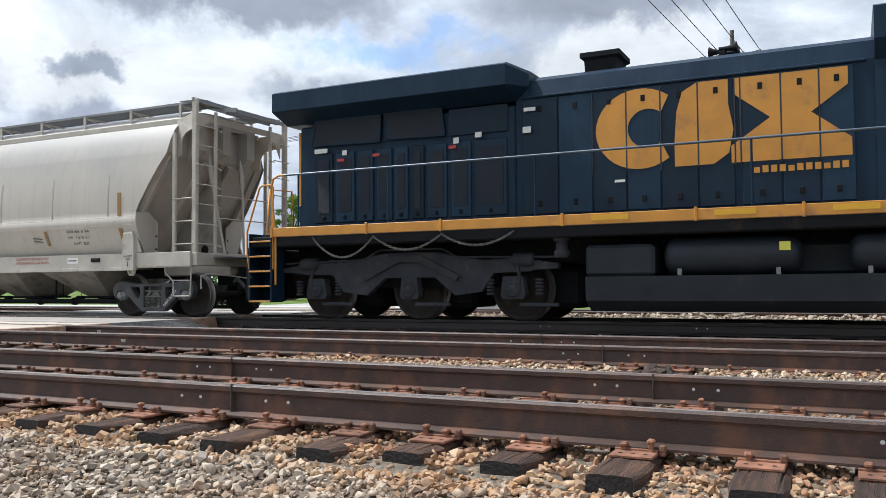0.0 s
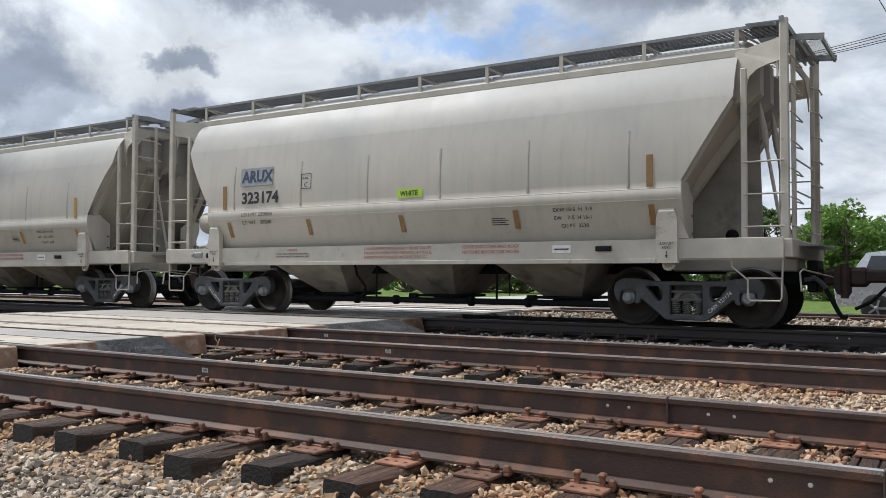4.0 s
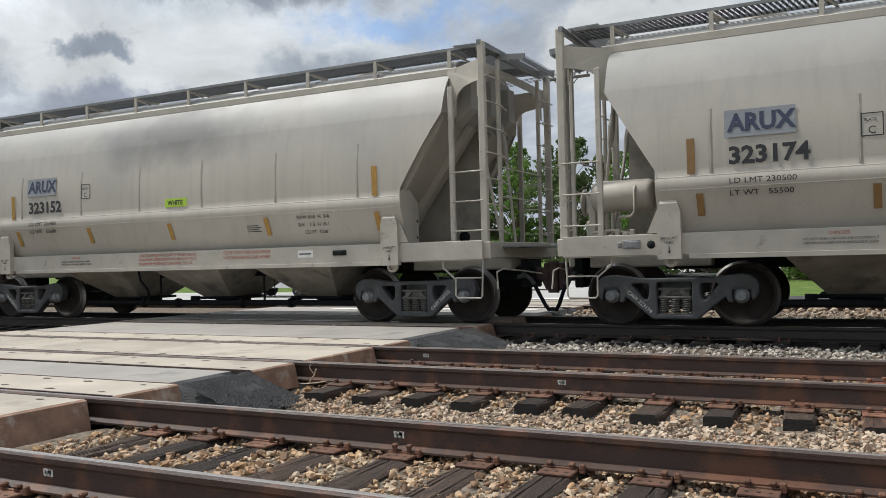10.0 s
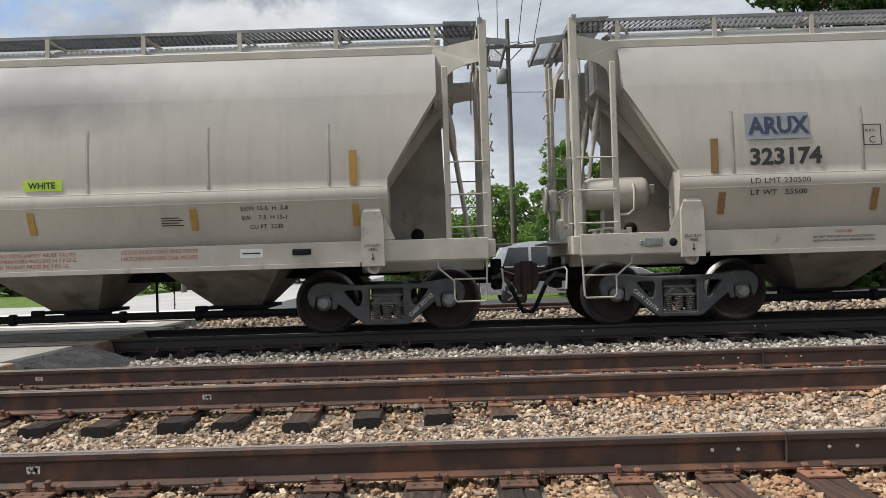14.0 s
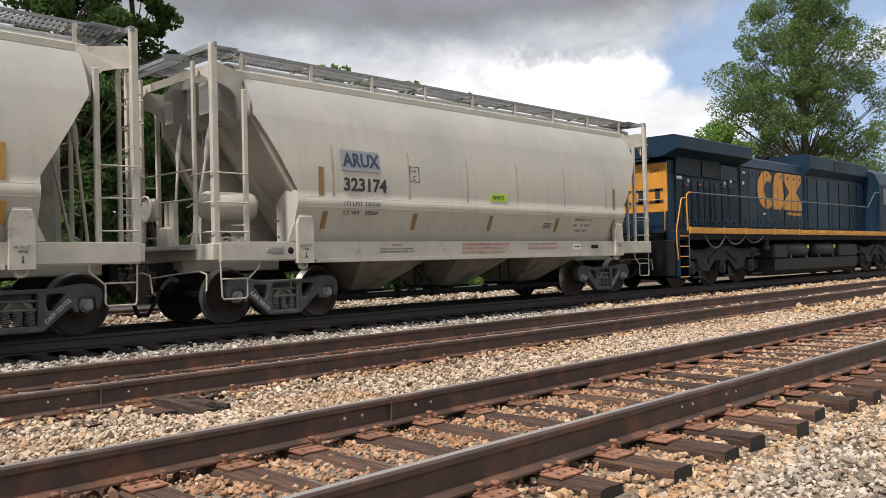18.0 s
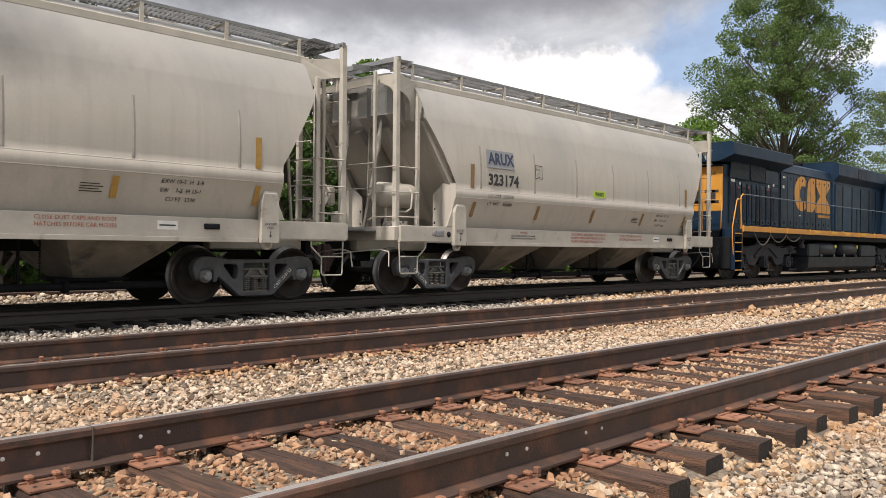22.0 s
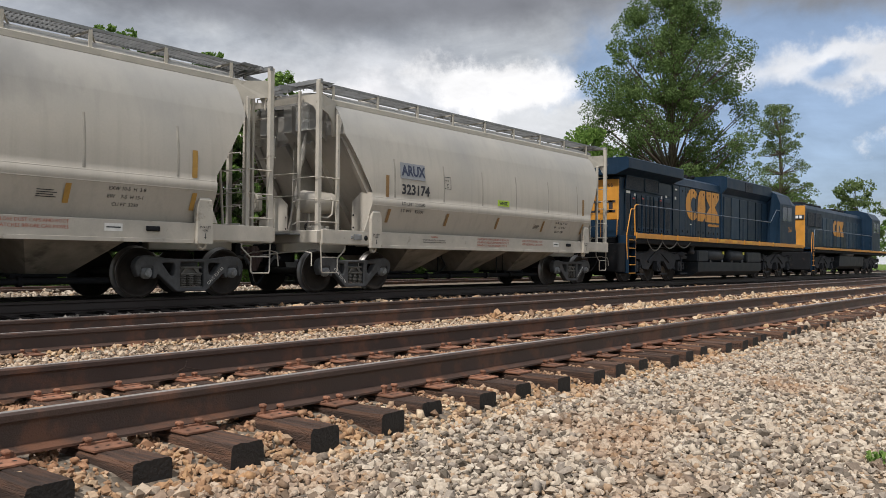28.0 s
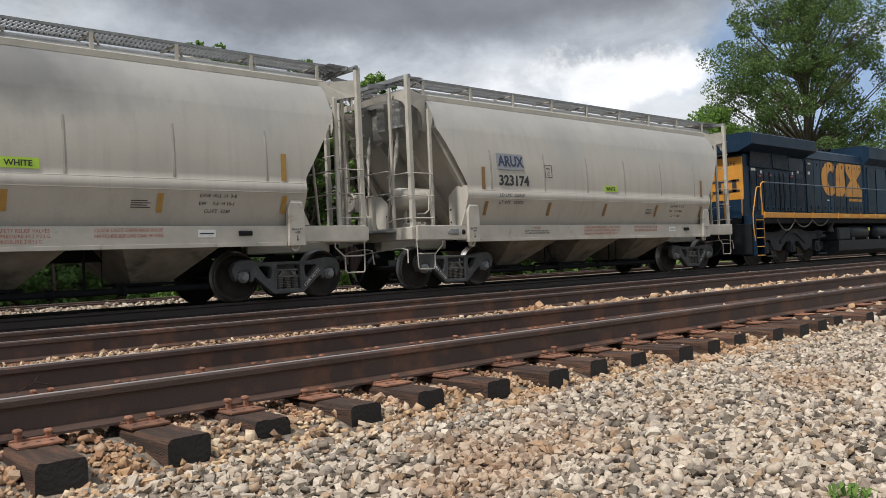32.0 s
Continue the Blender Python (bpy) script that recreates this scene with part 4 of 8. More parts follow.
def make_truck(parent, x, stencil):
    """Two-axle freight truck: side frames, springs, bolster, bearing caps."""
    tr = tagged(new("truck"), "grimy black cast-steel truck with a stencilled number")
    tr.parent = parent
    tr.matrix_basis = pose(x, 0, 0)
    frame_me = side_frame_mesh()
    bolster_me = bolster_end_shape().mesh("bolster_end", MAT_SPRING)
    sp = spring_shape().mesh("spring", MAT_SPRING)
    cap = Shape()
    cap.lathe((0, 0, 0), (0, -1, 0), [(0, 0.10), (0.06, 0.105), (0.065, 0.085), (0.10, 0.082), (0.105, 0.07), (0.125, 0.065)], 18)
    for k in range(3):
        a = k * 2.094 + 0.5
        cap.cyl((0.045 * math.cos(a), -0.12, 0.045 * math.sin(a)), (0.045 * math.cos(a), -0.14, 0.045 * math.sin(a)), 0.014, 6)
    cap_me = cap.mesh("bearing_cap", MAT_BEARING)
    adap = Shape()
    adap.box(-0.14, -0.07, 0.07, 0.14, 0.09, 0.15, 0.02)
    adap.box(-0.17, -0.06, -0.02, -0.12, 0.08, 0.12, 0.015)
    adap.box(0.12, -0.06, -0.02, 0.17, 0.08, 0.12, 0.015)
    adap_me = adap.mesh("bearing_adapter", MAT_TRUCK)
    for side in (-1, 1):
        turn = 0 if side < 0 else 180
        part("side_frame", frame_me, None, tr, at=pose(0, side * 1.0, 0, 0, 0, turn))
        part("bolster_end", bolster_me, None, tr, at=pose(0, side * 1.0, 0, 0, 0, turn))
        for k in (-0.155, 0.0, 0.155):
            part("spring", sp, None, tr, at=pose(k, side * 1.0, 0))
        for wx in (-0.87, 0.87):
            part("bearing_cap", cap_me, None, tr, at=pose(wx, side * 0.99, WHEEL_R, 0, 0, turn))
            part("bearing_adapter", adap_me, None, tr, at=pose(wx, side * 0.99, WHEEL_R, 0, 0, turn))
    b = Shape()
    b.box(-0.22, -0.95, 0.42, 0.22, 0.95, 0.66, 0.03)
    part("bolster", b, MAT_TRUCK, tr)
    beam = Shape()
    for m in (-1, 1):
        beam.box(m * 0.36 - 0.05, -0.75, 0.30, m * 0.36 + 0.05, 0.75, 0.40, 0.01)
    part("brake_beam", beam, MAT_TRUCK, tr)
    if stencil:
        me = text_mesh("stencil", stencil, 0.078, MAT_WHITE)
        at = Matrix.Translation((-0.655, -1.078, 0.475)) @ Matrix.Rotation(radians(42), 4, "Y") if x < 1 else Matrix.Translation((0.335, -1.078, 0.205)) @ Matrix.Rotation(radians(-42), 4, "Y")
        part("stencil", me, None, tr, at=at)
    for wx in (-0.87, 0.87):
        make_wheelset(parent, x + wx, WHEEL_R)
    return tr


# half width of the hopper body by height
CAR_SIDE = [(1.27, 1.375), (1.45, 1.455), (1.65, 1.54), (1.80, 1.597), (1.84, 1.615), (1.97, 1.62), (1.99, 1.605), (2.30, 1.61), (2.62, 1.595), (2.95, 1.55), (3.25, 1.48), (3.50, 1.385), (3.70, 1.275), (3.83, 1.165), (3.90, 1.11)]
CAR_ROOF = [(3.93, 1.12), (4.01, 1.07), (4.10, 0.90), (4.16, 0.5), (4.18, 0.0)]


def side_y(z):
    for (a, ya), (b, yb) in zip(CAR_SIDE, CAR_SIDE[1:]):
        if a <= z <= b:
            return -(ya + (yb - ya) * (z - a) / (b - a))
    return -1.1


def body_end(z):
    """How far the side sheet reaches past the truck centre, by height: the slope sheet's edge."""
    if z < 2.1:
        return 0.10
    if z < 3.22:
        return 0.10 + (0.78 - 0.10) * (z - 2.1) / 1.12
    return 0.78


def make_hopper(name, label, stencil):
    car = thing(name, label, "hopper car", "hopper cars")
    # --- body: one skin from side to side, with sloped ends
    s = Shape()
    zs = [1.27, 1.45, 1.65, 1.80, 1.84, 1.97, 1.99, 2.1, 2.30, 2.62, 2.95, 3.22, 3.25, 3.50, 3.70, 3.83, 3.90]
    nx = 28
    for side in (-1, 1):
        rings = []
        for z in zs:
            e = body_end(z)
            rings.append([(-e + (TRUCKS + 2 * e) * k / nx, -side * side_y(z) if side < 0 else -side_y(z), z) for k in range(nx + 1)])
        if side < 0:
            rings = [[(x, side_y(z), z) for (x, _, z) in r] for r in rings]
        s.rings(rings, False, False, 0, True)
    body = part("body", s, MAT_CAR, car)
    # roof
    s = Shape()
    prof = [(-w, z) for z, w in CAR_ROOF] + [(w, z) for z, w in CAR_ROOF[-2::-1]]
    s.rings([[(x, y, z) for y, z in prof] + [(x, 0, 3.88)] for x in spaced([(-0.85, TRUCKS + 0.85, 1.2)])])
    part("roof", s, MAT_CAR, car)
    s = Shape()
    for side in (-1, 1):
        s.box(-0.9, side * 1.13 - 0.035, 3.83, TRUCKS + 0.9, side * 1.13 + 0.035, 3.95, 0.012)
    part("eave_rail", s, MAT_CAR_FRAME, car)
    # weld seams down the side
    for x in (0.62, 2.33, 3.86, 5.36, 6.97, 8.58):
        seam = Shape()
        pts = [(x, side_y(z) - 0.004, z) for z in (2.02, 2.3, 2.62, 2.85)]
        seam.rings([[(p[0] - 0.026, p[1] + 0.004, p[2]), (p[0], p[1] - 0.001, p[2]), (p[0] + 0.026, p[1] + 0.004, p[2])] for p in pts], False, False)
        part("weld_seam", seam, MAT_SEAM, car, "darker weathered weld seam")
    belt = Shape()
    for z in (1.99, 1.83):
        belt.box(-0.05, side_y(z) - 0.004, z - 0.010, TRUCKS + 0.05, side_y(z) + 0.03, z + 0.012, 0.005)
        belt.box(-0.05, -side_y(z) - 0.03, z - 0.012, TRUCKS + 0.05, -side_y(z) + 0.008, z + 0.012, 0.005)
    part("belt_rail", belt, MAT_CAR, car)
    # side sills with the jacking plates
    for side in (-1, 1):
        s = Shape()
        s.box(-1.42, side * 1.50 - 0.03, 0.99, TRUCKS + 1.42, side * 1.50 + 0.03, 1.27, 0.006)
        s.box(-1.42, side * 1.44 - 0.07, 0.975, TRUCKS + 1.42, side * 1.44 + 0.07, 0.992)
        s.box(0.3, side * 1.515 - 0.02, 0.93, TRUCKS - 0.3, side * 1.515 + 0.02, 0.995, 0.004)
        part("side_sill", s, MAT_CAR_FRAME, car)
        for x in (0.0, TRUCKS):
            s = Shape()
            x += 0.06 if x < 1 else -0.12
            out = side * 1.60
            s.rings([[(x - 0.155, side * 1.50, 0.93), (x + 0.155, side * 1.50, 0.93), (x + 0.155, out, 0.93), (x - 0.155, out, 0.93)],
                     [(x - 0.15, side * 1.50, 1.55), (x + 0.15, side * 1.50, 1.55), (x + 0.15, out, 1.55), (x - 0.15, out, 1.55)],
                     [(x - 0.12, side * 1.50, 1.66), (x + 0.12, side * 1.50, 1.66), (x + 0.12, out + side * 0.005, 1.66), (x - 0.12, out + side * 0.005, 1.66)],
                     [(x - 0.10, side * 1.50, 1.70), (x + 0.10, side * 1.50, 1.70), (x + 0.10, out - side * 0.02, 1.70), (x - 0.10, out - side * 0.02, 1.70)]])
            m = 1 if x < 1 else -1
            s.prism([(x - m * 0.15, 1.62), (x - m * 0.15, 1.28), (x - m * 0.30, 1.28)], side * 1.52 - 0.01, side * 1.52 + 0.01)
            s.lathe((x, side * 1.47, 0.91), (0, side, 0), [(0, 0.09), (0.05, 0.09), (0.05, 0.05), (0.02, 0.05)], 12)
            part("jacking_pad", s, MAT_CAR_FRAME, car)
            if side < 0:
                a = Shape()
                a.box(x - 0.006, out - 0.004, 1.03, x + 0.006, out - 0.001, 1.10)
                a.prism([(x - 0.022, 1.04), (x, 1.0), (x + 0.022, 1.04)], out - 0.004, out - 0.001)
                part("jacking_mark", a, MAT_INK, car)
                for z, word in ((1.19, "JACK/LIFT"), (1.135, "HERE")):
                    part("jacking_mark", text_mesh("jacking_mark", word, 0.05, MAT_INK, "CENTER"), None, car, at=pose(x, out - 0.003, z))
    # --- both ends
    for m, x0 in ((-1, 0.0), (1, TRUCKS)):
        X = lambda d: x0 + m * d
        end = tagged(new("end_frame"), "beige steel corner posts, ladders and cross braces")
        end.parent = car
        # corner posts and diagonal web plates up to the walkway
        for side in (-1, 1):
            s = Shape()
            y = side * 1.40
            xa, xb = sorted((X(1.37), X(1.48)))
            s.box(xa, y - 0.045, 1.0, xb, y + 0.045, 4.22, 0.012)
            part("corner_post", s, MAT_CAR_FRAME, end)
            s = Shape()
            pl = [(X(0.74), 3.90), (X(1.37), 3.97), (X(1.37), 3.66), (X(1.22), 3.64), (X(1.06), 3.60), (X(0.95), 3.52), (X(0.91), 3.42), (X(0.90), 3.18), (X(0.72), 3.16)]
            s.rings([[(px, side * (1.17 + 0.22 * min(1, abs(px - X(0.74)) / 0.6)), pz) for px, pz in pl], [(px, side * (1.14 + 0.22 * min(1, abs(px - X(0.74)) / 0.6)), pz) for px, pz in pl]])
            part("gusset_plate", s, MAT_CAR_FRAME, end)
            # side ladder: inner stile and rungs
            s = Shape()
            s.box(min(X(0.86), X(0.94)), y - 0.03, 1.02, max(X(0.86), X(0.94)), y + 0.03, 3.60, 0.01)
            part("ladder_stile", s, MAT_CAR_FRAME, end)
            for z in (1.42, 1.86, 2.30):
                s = Shape()
                s.tube([(X(0.90), y + side * 0.045, z), (X(1.42), y + side * 0.06, z)], 0.012, 6)
                part("rung", s, MAT_CAR_FRAME, end)
            # stirrup step under the sill
            s = Shape()
            s.tube([(X(1.40), y + side * 0.06, 1.05), (X(1.38), y + side * 0.07, 0.46), (X(1.36), y + side * 0.07, 0.42), (X(0.98), y + side * 0.07, 0.42), (X(0.95), y + side * 0.07, 0.46),
                    (X(0.95), y + side * 0.07, 0.70), (X(0.74), y + side * 0.07, 0.88), (X(0.74), y + side * 0.07, 1.02)], 0.014, 6)
            s.tube([(X(1.38), y + side * 0.07, 0.72), (X(0.95), y + side * 0.07, 0.72)], 0.012, 6)
            part("stirrup_step", s, MAT_CAR_FRAME, end)
        # end ladder on the near corner of one end, the far corner of the other
        for side in (-1, 1):
            s = Shape()
            s.box(min(X(1.42), X(1.48)), side * 0.86 - 0.03, 1.1, max(X(1.42), X(1.48)), side * 0.86 + 0.03, 4.05, 0.01)
            part("ladder_stile", s, MAT_CAR_FRAME, end)
            for z in (1.42, 1.86, 2.30) if m < 0 and side < 0 else (1.42, 1.80, 2.18, 2.56, 2.94, 3.32, 3.70):
                s = Shape()
                s.tube([(X(1.44), side * 0.80, z), (X(1.56), side * 0.80, z - 0.05), (X(1.56), side * 0.86, z - 0.05), (X(1.52), side * 0.9, z), (X(1.52), side * 1.42, z), (X(1.50), side * 1.46, z)], 0.011, 6)
                part("rung", s, MAT_CAR_FRAME, end)
        # cross arch between the posts under the roof
        s = Shape()
        arch = [(-1.36, 3.98), (1.36, 3.98), (1.36, 3.42), (1.27, 3.58), (1.14, 3.74), (0.92, 3.85), (-0.92, 3.85), (-1.14, 3.74), (-1.27, 3.58), (-1.36, 3.42)]
        s.rings([[(X(1.32), a, b) for a, b in arch], [(X(1.34), a, b) for a, b in arch]])
        part("cross_plate", s, MAT_CAR_FRAME, end)
        # slope sheet under an upright bulkhead, wall to wall
        s = Shape()
        levels = [(0.97, -0.93), (1.27, -0.70), (1.65, -0.41), (2.1, -0.07), (2.62, 0.31), (3.2, 0.74), (3.24, 0.76), (3.50, 0.76), (3.70, 0.76), (3.90, 0.76)]
        s.rings([[(X(d), side_y(max(z, 1.28)) * (0.985 - 1.97 * k / 6), z) for k in range(7)] for z, d in levels], False, False)
        part("slope_sheet", s, MAT_CAR, end)
        # boxed ribs hanging from the roof edge, their feet cut aslant
        for yy in (-0.78, -0.02, 0.74):
            s = Shape()
            s.prism([(X(0.74), 3.90), (X(1.02), 3.90), (X(1.02), 3.34), (X(0.74), 3.10)], yy - 0.13, yy + 0.13)
            part("bulkhead_rib", s, MAT_CAR, end)
        for yy in (-0.40, 0.36):
            s = Shape()
            s.beam((X(0.78), yy, 3.14), (X(-0.62), yy, 1.28), 0.16, 0.12)
            part("slope_rib", s, MAT_CAR, end)
        # brace rods from a looped plate on the slope down to the end sill
        for yy, foot in ((-0.46, -0.30), (0.50, 0.28)):
            s = Shape()
            top, eye, low = Vector((X(0.92), yy, 3.30)), Vector((X(1.00), yy * 0.97, 2.72)), Vector((X(1.22), foot, 1.22))
            s.cyl(top, eye.lerp(top, 0.35), 0.02, 8, 0.055)
            s.cyl(eye.lerp(top, 0.35), eye, 0.055, 8, 0.05)
            s.cyl(eye, eye.lerp(low, 0.08), 0.05, 8, 0.026)
            s.cyl(eye.lerp(low, 0.08), low, 0.026, 8)
            part("brace_rod", s, MAT_CAR, end)
        for side in (-1, 1):
            s = Shape()
            s.beam((X(0.70), side * 1.30, 3.20), (X(0.00), side * 1.42, 2.04), 0.13, 0.13)
            part("edge_channel", s, MAT_CAR, end)
            # crosswise plate closing the side sheet above the bolster
            s = Shape()
            zz = (1.255, 1.45, 1.65, 1.80, 1.84, 1.97, 2.08)
            rim = [(-side * side_y(max(z, 1.28)) * 0.998, z) for z in zz] + [(side * 1.28, 2.10), (side * 1.02, 1.90), (side * 1.02, 1.255)]
            s.rings([[(X(0.075), y, z) for y, z in rim], [(X(0.095), y, z) for y, z in rim]])
            part("bolster_plate", s, MAT_CAR, end)
            for z in (1.36, 1.62):
                s = Shape()
                s.lathe((X(0.097), side * 1.07, z), (m, 0, 0), [(0, 0.022), (0.003, 0.022), (0.003, 0.0)], 10)
                part("lightening_hole", s, MAT_BLACK, end)
        s = Shape()
        web = [(X(-0.69), 1.24), (X(0.88), 1.24), (X(0.82), 3.20), (X(0.74), 3.20)]
        s.prism(web, -0.012, 0.012)
        part("center_web", s, MAT_WEB, end)
        for side in (-1, 1):
            s = Shape()
            s.lathe((X(0.42), side * 0.013, 1.37), (0, side, 0), [(0, 0.10), (0.004, 0.10), (0.004, 0.0)], 18)
            part("web_hole", s, MAT_BLACK, end)
        # end platform and sill
        s = Shape()
        s.box(min(X(1.28), X(1.52)), -1.46, 1.0, max(X(1.28), X(1.52)), 1.46, 1.25, 0.012)
        s.box(min(X(-0.4), X(1.4)), -0.35, 0.82, max(X(-0.4), X(1.4)), 0.35, 1.22, 0.02)
        part("end_sill", s, MAT_CAR_FRAME, end)
        s = Shape()
        s.box(min(X(1.30), X(1.78)), -1.0, 1.16, max(X(1.30), X(1.78)), 1.0, 1.19, 0.006)
        part("end_platform", s, MAT_GRATE, end)
        s = Shape()
        for z in (1.95, 2.4):
            s.tube([(X(1.44), -0.88, z), (X(1.47), 0.88, z)], 0.013, 6)
        part("cross_grab", s, MAT_CAR_FRAME, end)
        # coupler
        cp = tagged(new("coupler"), "rust-brown knuckle coupler with a hanging air hose")
        cp.parent = car
        s = Shape()
        s.box(min(X(0.9), X(1.72)), -0.17, 0.62, max(X(0.9), X(1.72)), 0.17, 0.86, 0.02)
        part("draft_gear", s, MAT_BLACK, cp)
        s = Shape()
        s.box(min(X(1.6), X(1.90)), -0.11, 0.62, max(X(1.6), X(1.90)), 0.11, 0.84, 0.03)
        s.prism([(X(1.84), 0.62), (X(1.90), 0.50), (X(2.02), 0.46), (X(2.06), 0.52), (X(2.06), 0.88), (X(2.00), 0.92), (X(1.88), 0.90)], -0.19, 0.10)
        s.cyl((X(2.0), -0.20, 0.44), (X(2.0), -0.20, 0.93), 0.055, 10)
        part("knuckle", s, MAT_COUPLER, cp)
        s = Shape()
        s.box(min(X(1.52), X(1.66)), -0.30, 0.52, max(X(1.52), X(1.66)), 0.30, 0.98, 0.02)
        part("striker_plate", s, MAT_BLACK, cp)
        s = Shape()
        s.tube([(X(1.50), -0.36, 0.70), (X(1.64), -0.38, 0.72), (X(1.72), -0.38, 0.66), (X(1.78), -0.37, 0.58)], 0.034, 8)
        s.cyl((X(1.62), -0.46, 0.74), (X(1.62), -0.36, 0.74), 0.03, 8)
        part("angle_cock", s, MAT_TRUCK, cp)
        s = Shape()
        s.tube([(X(1.76), -0.37, 0.61), (X(1.83), -0.35, 0.46), (X(1.92), -0.30, 0.26), (X(1.97), -0.28, 0.18), (X(2.04), -0.26, 0.19)], 0.032, 8)
        part("air_hose", s, MAT_BLACK, cp)
        s = Shape()
        s.tube([(X(1.60), -1.42, 0.80), (X(1.60), -1.2, 0.84), (X(1.68), -0.6, 0.80), (X(1.85), -0.15, 0.74)], 0.013, 6)
        s.tube([(X(1.60), -1.42, 0.80), (X(1.62), -1.44, 0.55)], 0.013, 6)
        part("uncoupling_lever", s, MAT_CAR_FRAME, cp)
        make_truck(car, x0, stencil)
    # --- one end carries the brake gear
    s = Shape()
    s.lathe((-1.22, -0.66, 1.86), (1, 0, 0), [(0, 0.05), (0.0, 0.15), (0.03, 0.21), (0.08, 0.23), (0.82, 0.23), (0.88, 0.21), (0.91, 0.15), (0.91, 0.04)], 24)
    tank = part("air_reservoir", s, MAT_CAR, car)
    s = Shape()
    s.box(-0.34, -0.68, 1.84, -0.2, -0.56, 1.98, 0.01)
    s.tube([(-0.55, -0.85, 1.98), (-0.55, -0.92, 1.9), (-0.55, -0.90, 1.62), (-0.62, -0.85, 1.55), (-0.8, -0.8, 1.55)], 0.02, 8)
    s.tube([(-0.95, -0.62, 1.7), (-0.95, -0.62, 1.25)], 0.03, 8)
    part("pipe", s, MAT_CAR, tank)
    s = Shape()
    s.lathe((-1.62, 0.35, 1.85), (-1, 0, 0), [(0, 0.05), (0.03, 0.22), (0.05, 0.22), (0.06, 0.19), (0.03, 0.18), (0.05, 0.05)], 20)
    s.box(-1.62, 0.20, 1.66, -1.46, 0.52, 2.02, 0.04)
    part("hand_brake", s, MAT_CAR_FRAME, car)
    s = Shape()
    s.box(-1.45, -0.15, 1.2, -1.35, -0.02, 1.95, 0.01)
    s.box(-1.45, 0.05, 1.2, -1.38, 0.14, 1.95, 0.01)
    s.box(-1.52, -0.10, 1.2, -1.36, 0.3, 1.55, 0.03)
    part("brake_rigging", s, MAT_CAR_FRAME, car)
    s = Shape()
    for k in range(6):
        s.box(-1.15 + k * 0.1, -0.9 + 0.03 * (k % 3), 1.25, -1.08 + k * 0.1, -0.75, 1.32 + 0.05 * (k % 2), 0.01)
    s.tube([(-1.2, -0.85, 1.33), (-0.9, -0.85, 1.36), (-0.6, -0.8, 1.3)], 0.02, 6)
    part("brake_valve", s, MAT_CAR, car)
    # holes beside the jacking plates and a card box on the sill
    for x in (-0.19,):
        s = Shape()
        s.lathe((x, -1.524, 1.13), (0, -1, 0), [(0, 0.055), (0.008, 0.055), (0.008, 0.0)], 14)
        part("lifting_hole", s, MAT_BLACK, car)
    s = Shape()
    s.box(-0.56, -1.55, 1.08, -0.33, -1.53, 1.20, 0.006)
    s.box(-0.53, -1.558, 1.10, -0.36, -1.548, 1.18, 0.004)
    s.box(-0.64, -1.56, 1.10, -0.58, -1.53, 1.17, 0.01)
    part("card_box", s, MAT_GRATE, car)
    # --- hopper bays with outlets
    for xc in (2.22, TRUCKS / 2, TRUCKS - 2.22):
        bay = Shape()
        top, low = 0.97, 0.40
        r0 = [(xc - 0.82, -1.36, top), (xc + 0.82, -1.36, top), (xc + 0.82, 1.36, top), (xc - 0.82, 1.36, top)]
        r1 = [(xc - 0.33, -0.42, low), (xc + 0.33, -0.42, low), (xc + 0.33, 0.42, low), (xc - 0.33, 0.42, low)]
        rm = [(xc - 1.15, -1.38, top + 0.3), (xc + 1.15, -1.38, top + 0.3), (xc + 1.15, 1.38, top + 0.3), (xc - 1.15, 1.38, top + 0.3)]
        bay.rings([r1, r0, rm])
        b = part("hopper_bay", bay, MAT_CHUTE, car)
        s = Shape()
        s.box(xc - 0.46, -0.46, 0.36, xc + 0.46, 0.46, 0.41, 0.008)
        s.lathe((xc, 0, 0.27), (0, 0, 1), [(0, 0.30), (0.02, 0.34), (0.09, 0.34)], 16)
        s.box(xc - 0.62, -0.52, 0.31, xc - 0.46, -0.40, 0.42, 0.01)
        part("outlet_gate", s, MAT_BLACK, b)
    s = Shape()
    s.tube([(0.9, -0.62, 0.30), (TRUCKS - 0.9, -0.62, 0.30)], 0.055, 10)
    for x in (3.35, 5.9):
        s.tube([(x, -0.62, 0.30), (x, -0.62, 0.98)], 0.02, 6)
    for x in (2.9, 3.8, 5.4, 6.5):
        s.lathe((x - 0.04, -0.62, 0.30), (1, 0, 0), [(0, 0.055), (0, 0.085), (0.08, 0.085), (0.08, 0.055)], 10)
    part("discharge_pipe", s, MAT_BLACK, car)
    s = Shape()
    s.tube([(3.05, -0.9, 0.96), (3.12, -0.92, 0.75), (3.30, -0.9, 0.55), (3.22, -0.8, 0.42), (3.05, -0.7, 0.34)], 0.022, 7)
    part("vent_hose", s, MAT_BLACK, car)
    s = Shape()
    for k in range(14):
        s.box(6.16 - 0.008, -0.66 - 0.008 * (k % 2), 0.40 + k * 0.042, 6.16 + 0.008, -0.64 + 0.008 * (k % 2), 0.435 + k * 0.042, 0.003)
    part("gate_chain", s, MAT_BLACK, car)
    s = Shape()
    s.box(-0.3, -0.16, 0.78, TRUCKS + 0.3, 0.16, 1.2, 0.02)
    part("center_sill", s, MAT_BLACK, car)
    # --- roof walkway: frame, bars and stanchions
    wk = tagged(new("roof_walkway"), "galvanised grating walkway along the roof")
    wk.parent = car
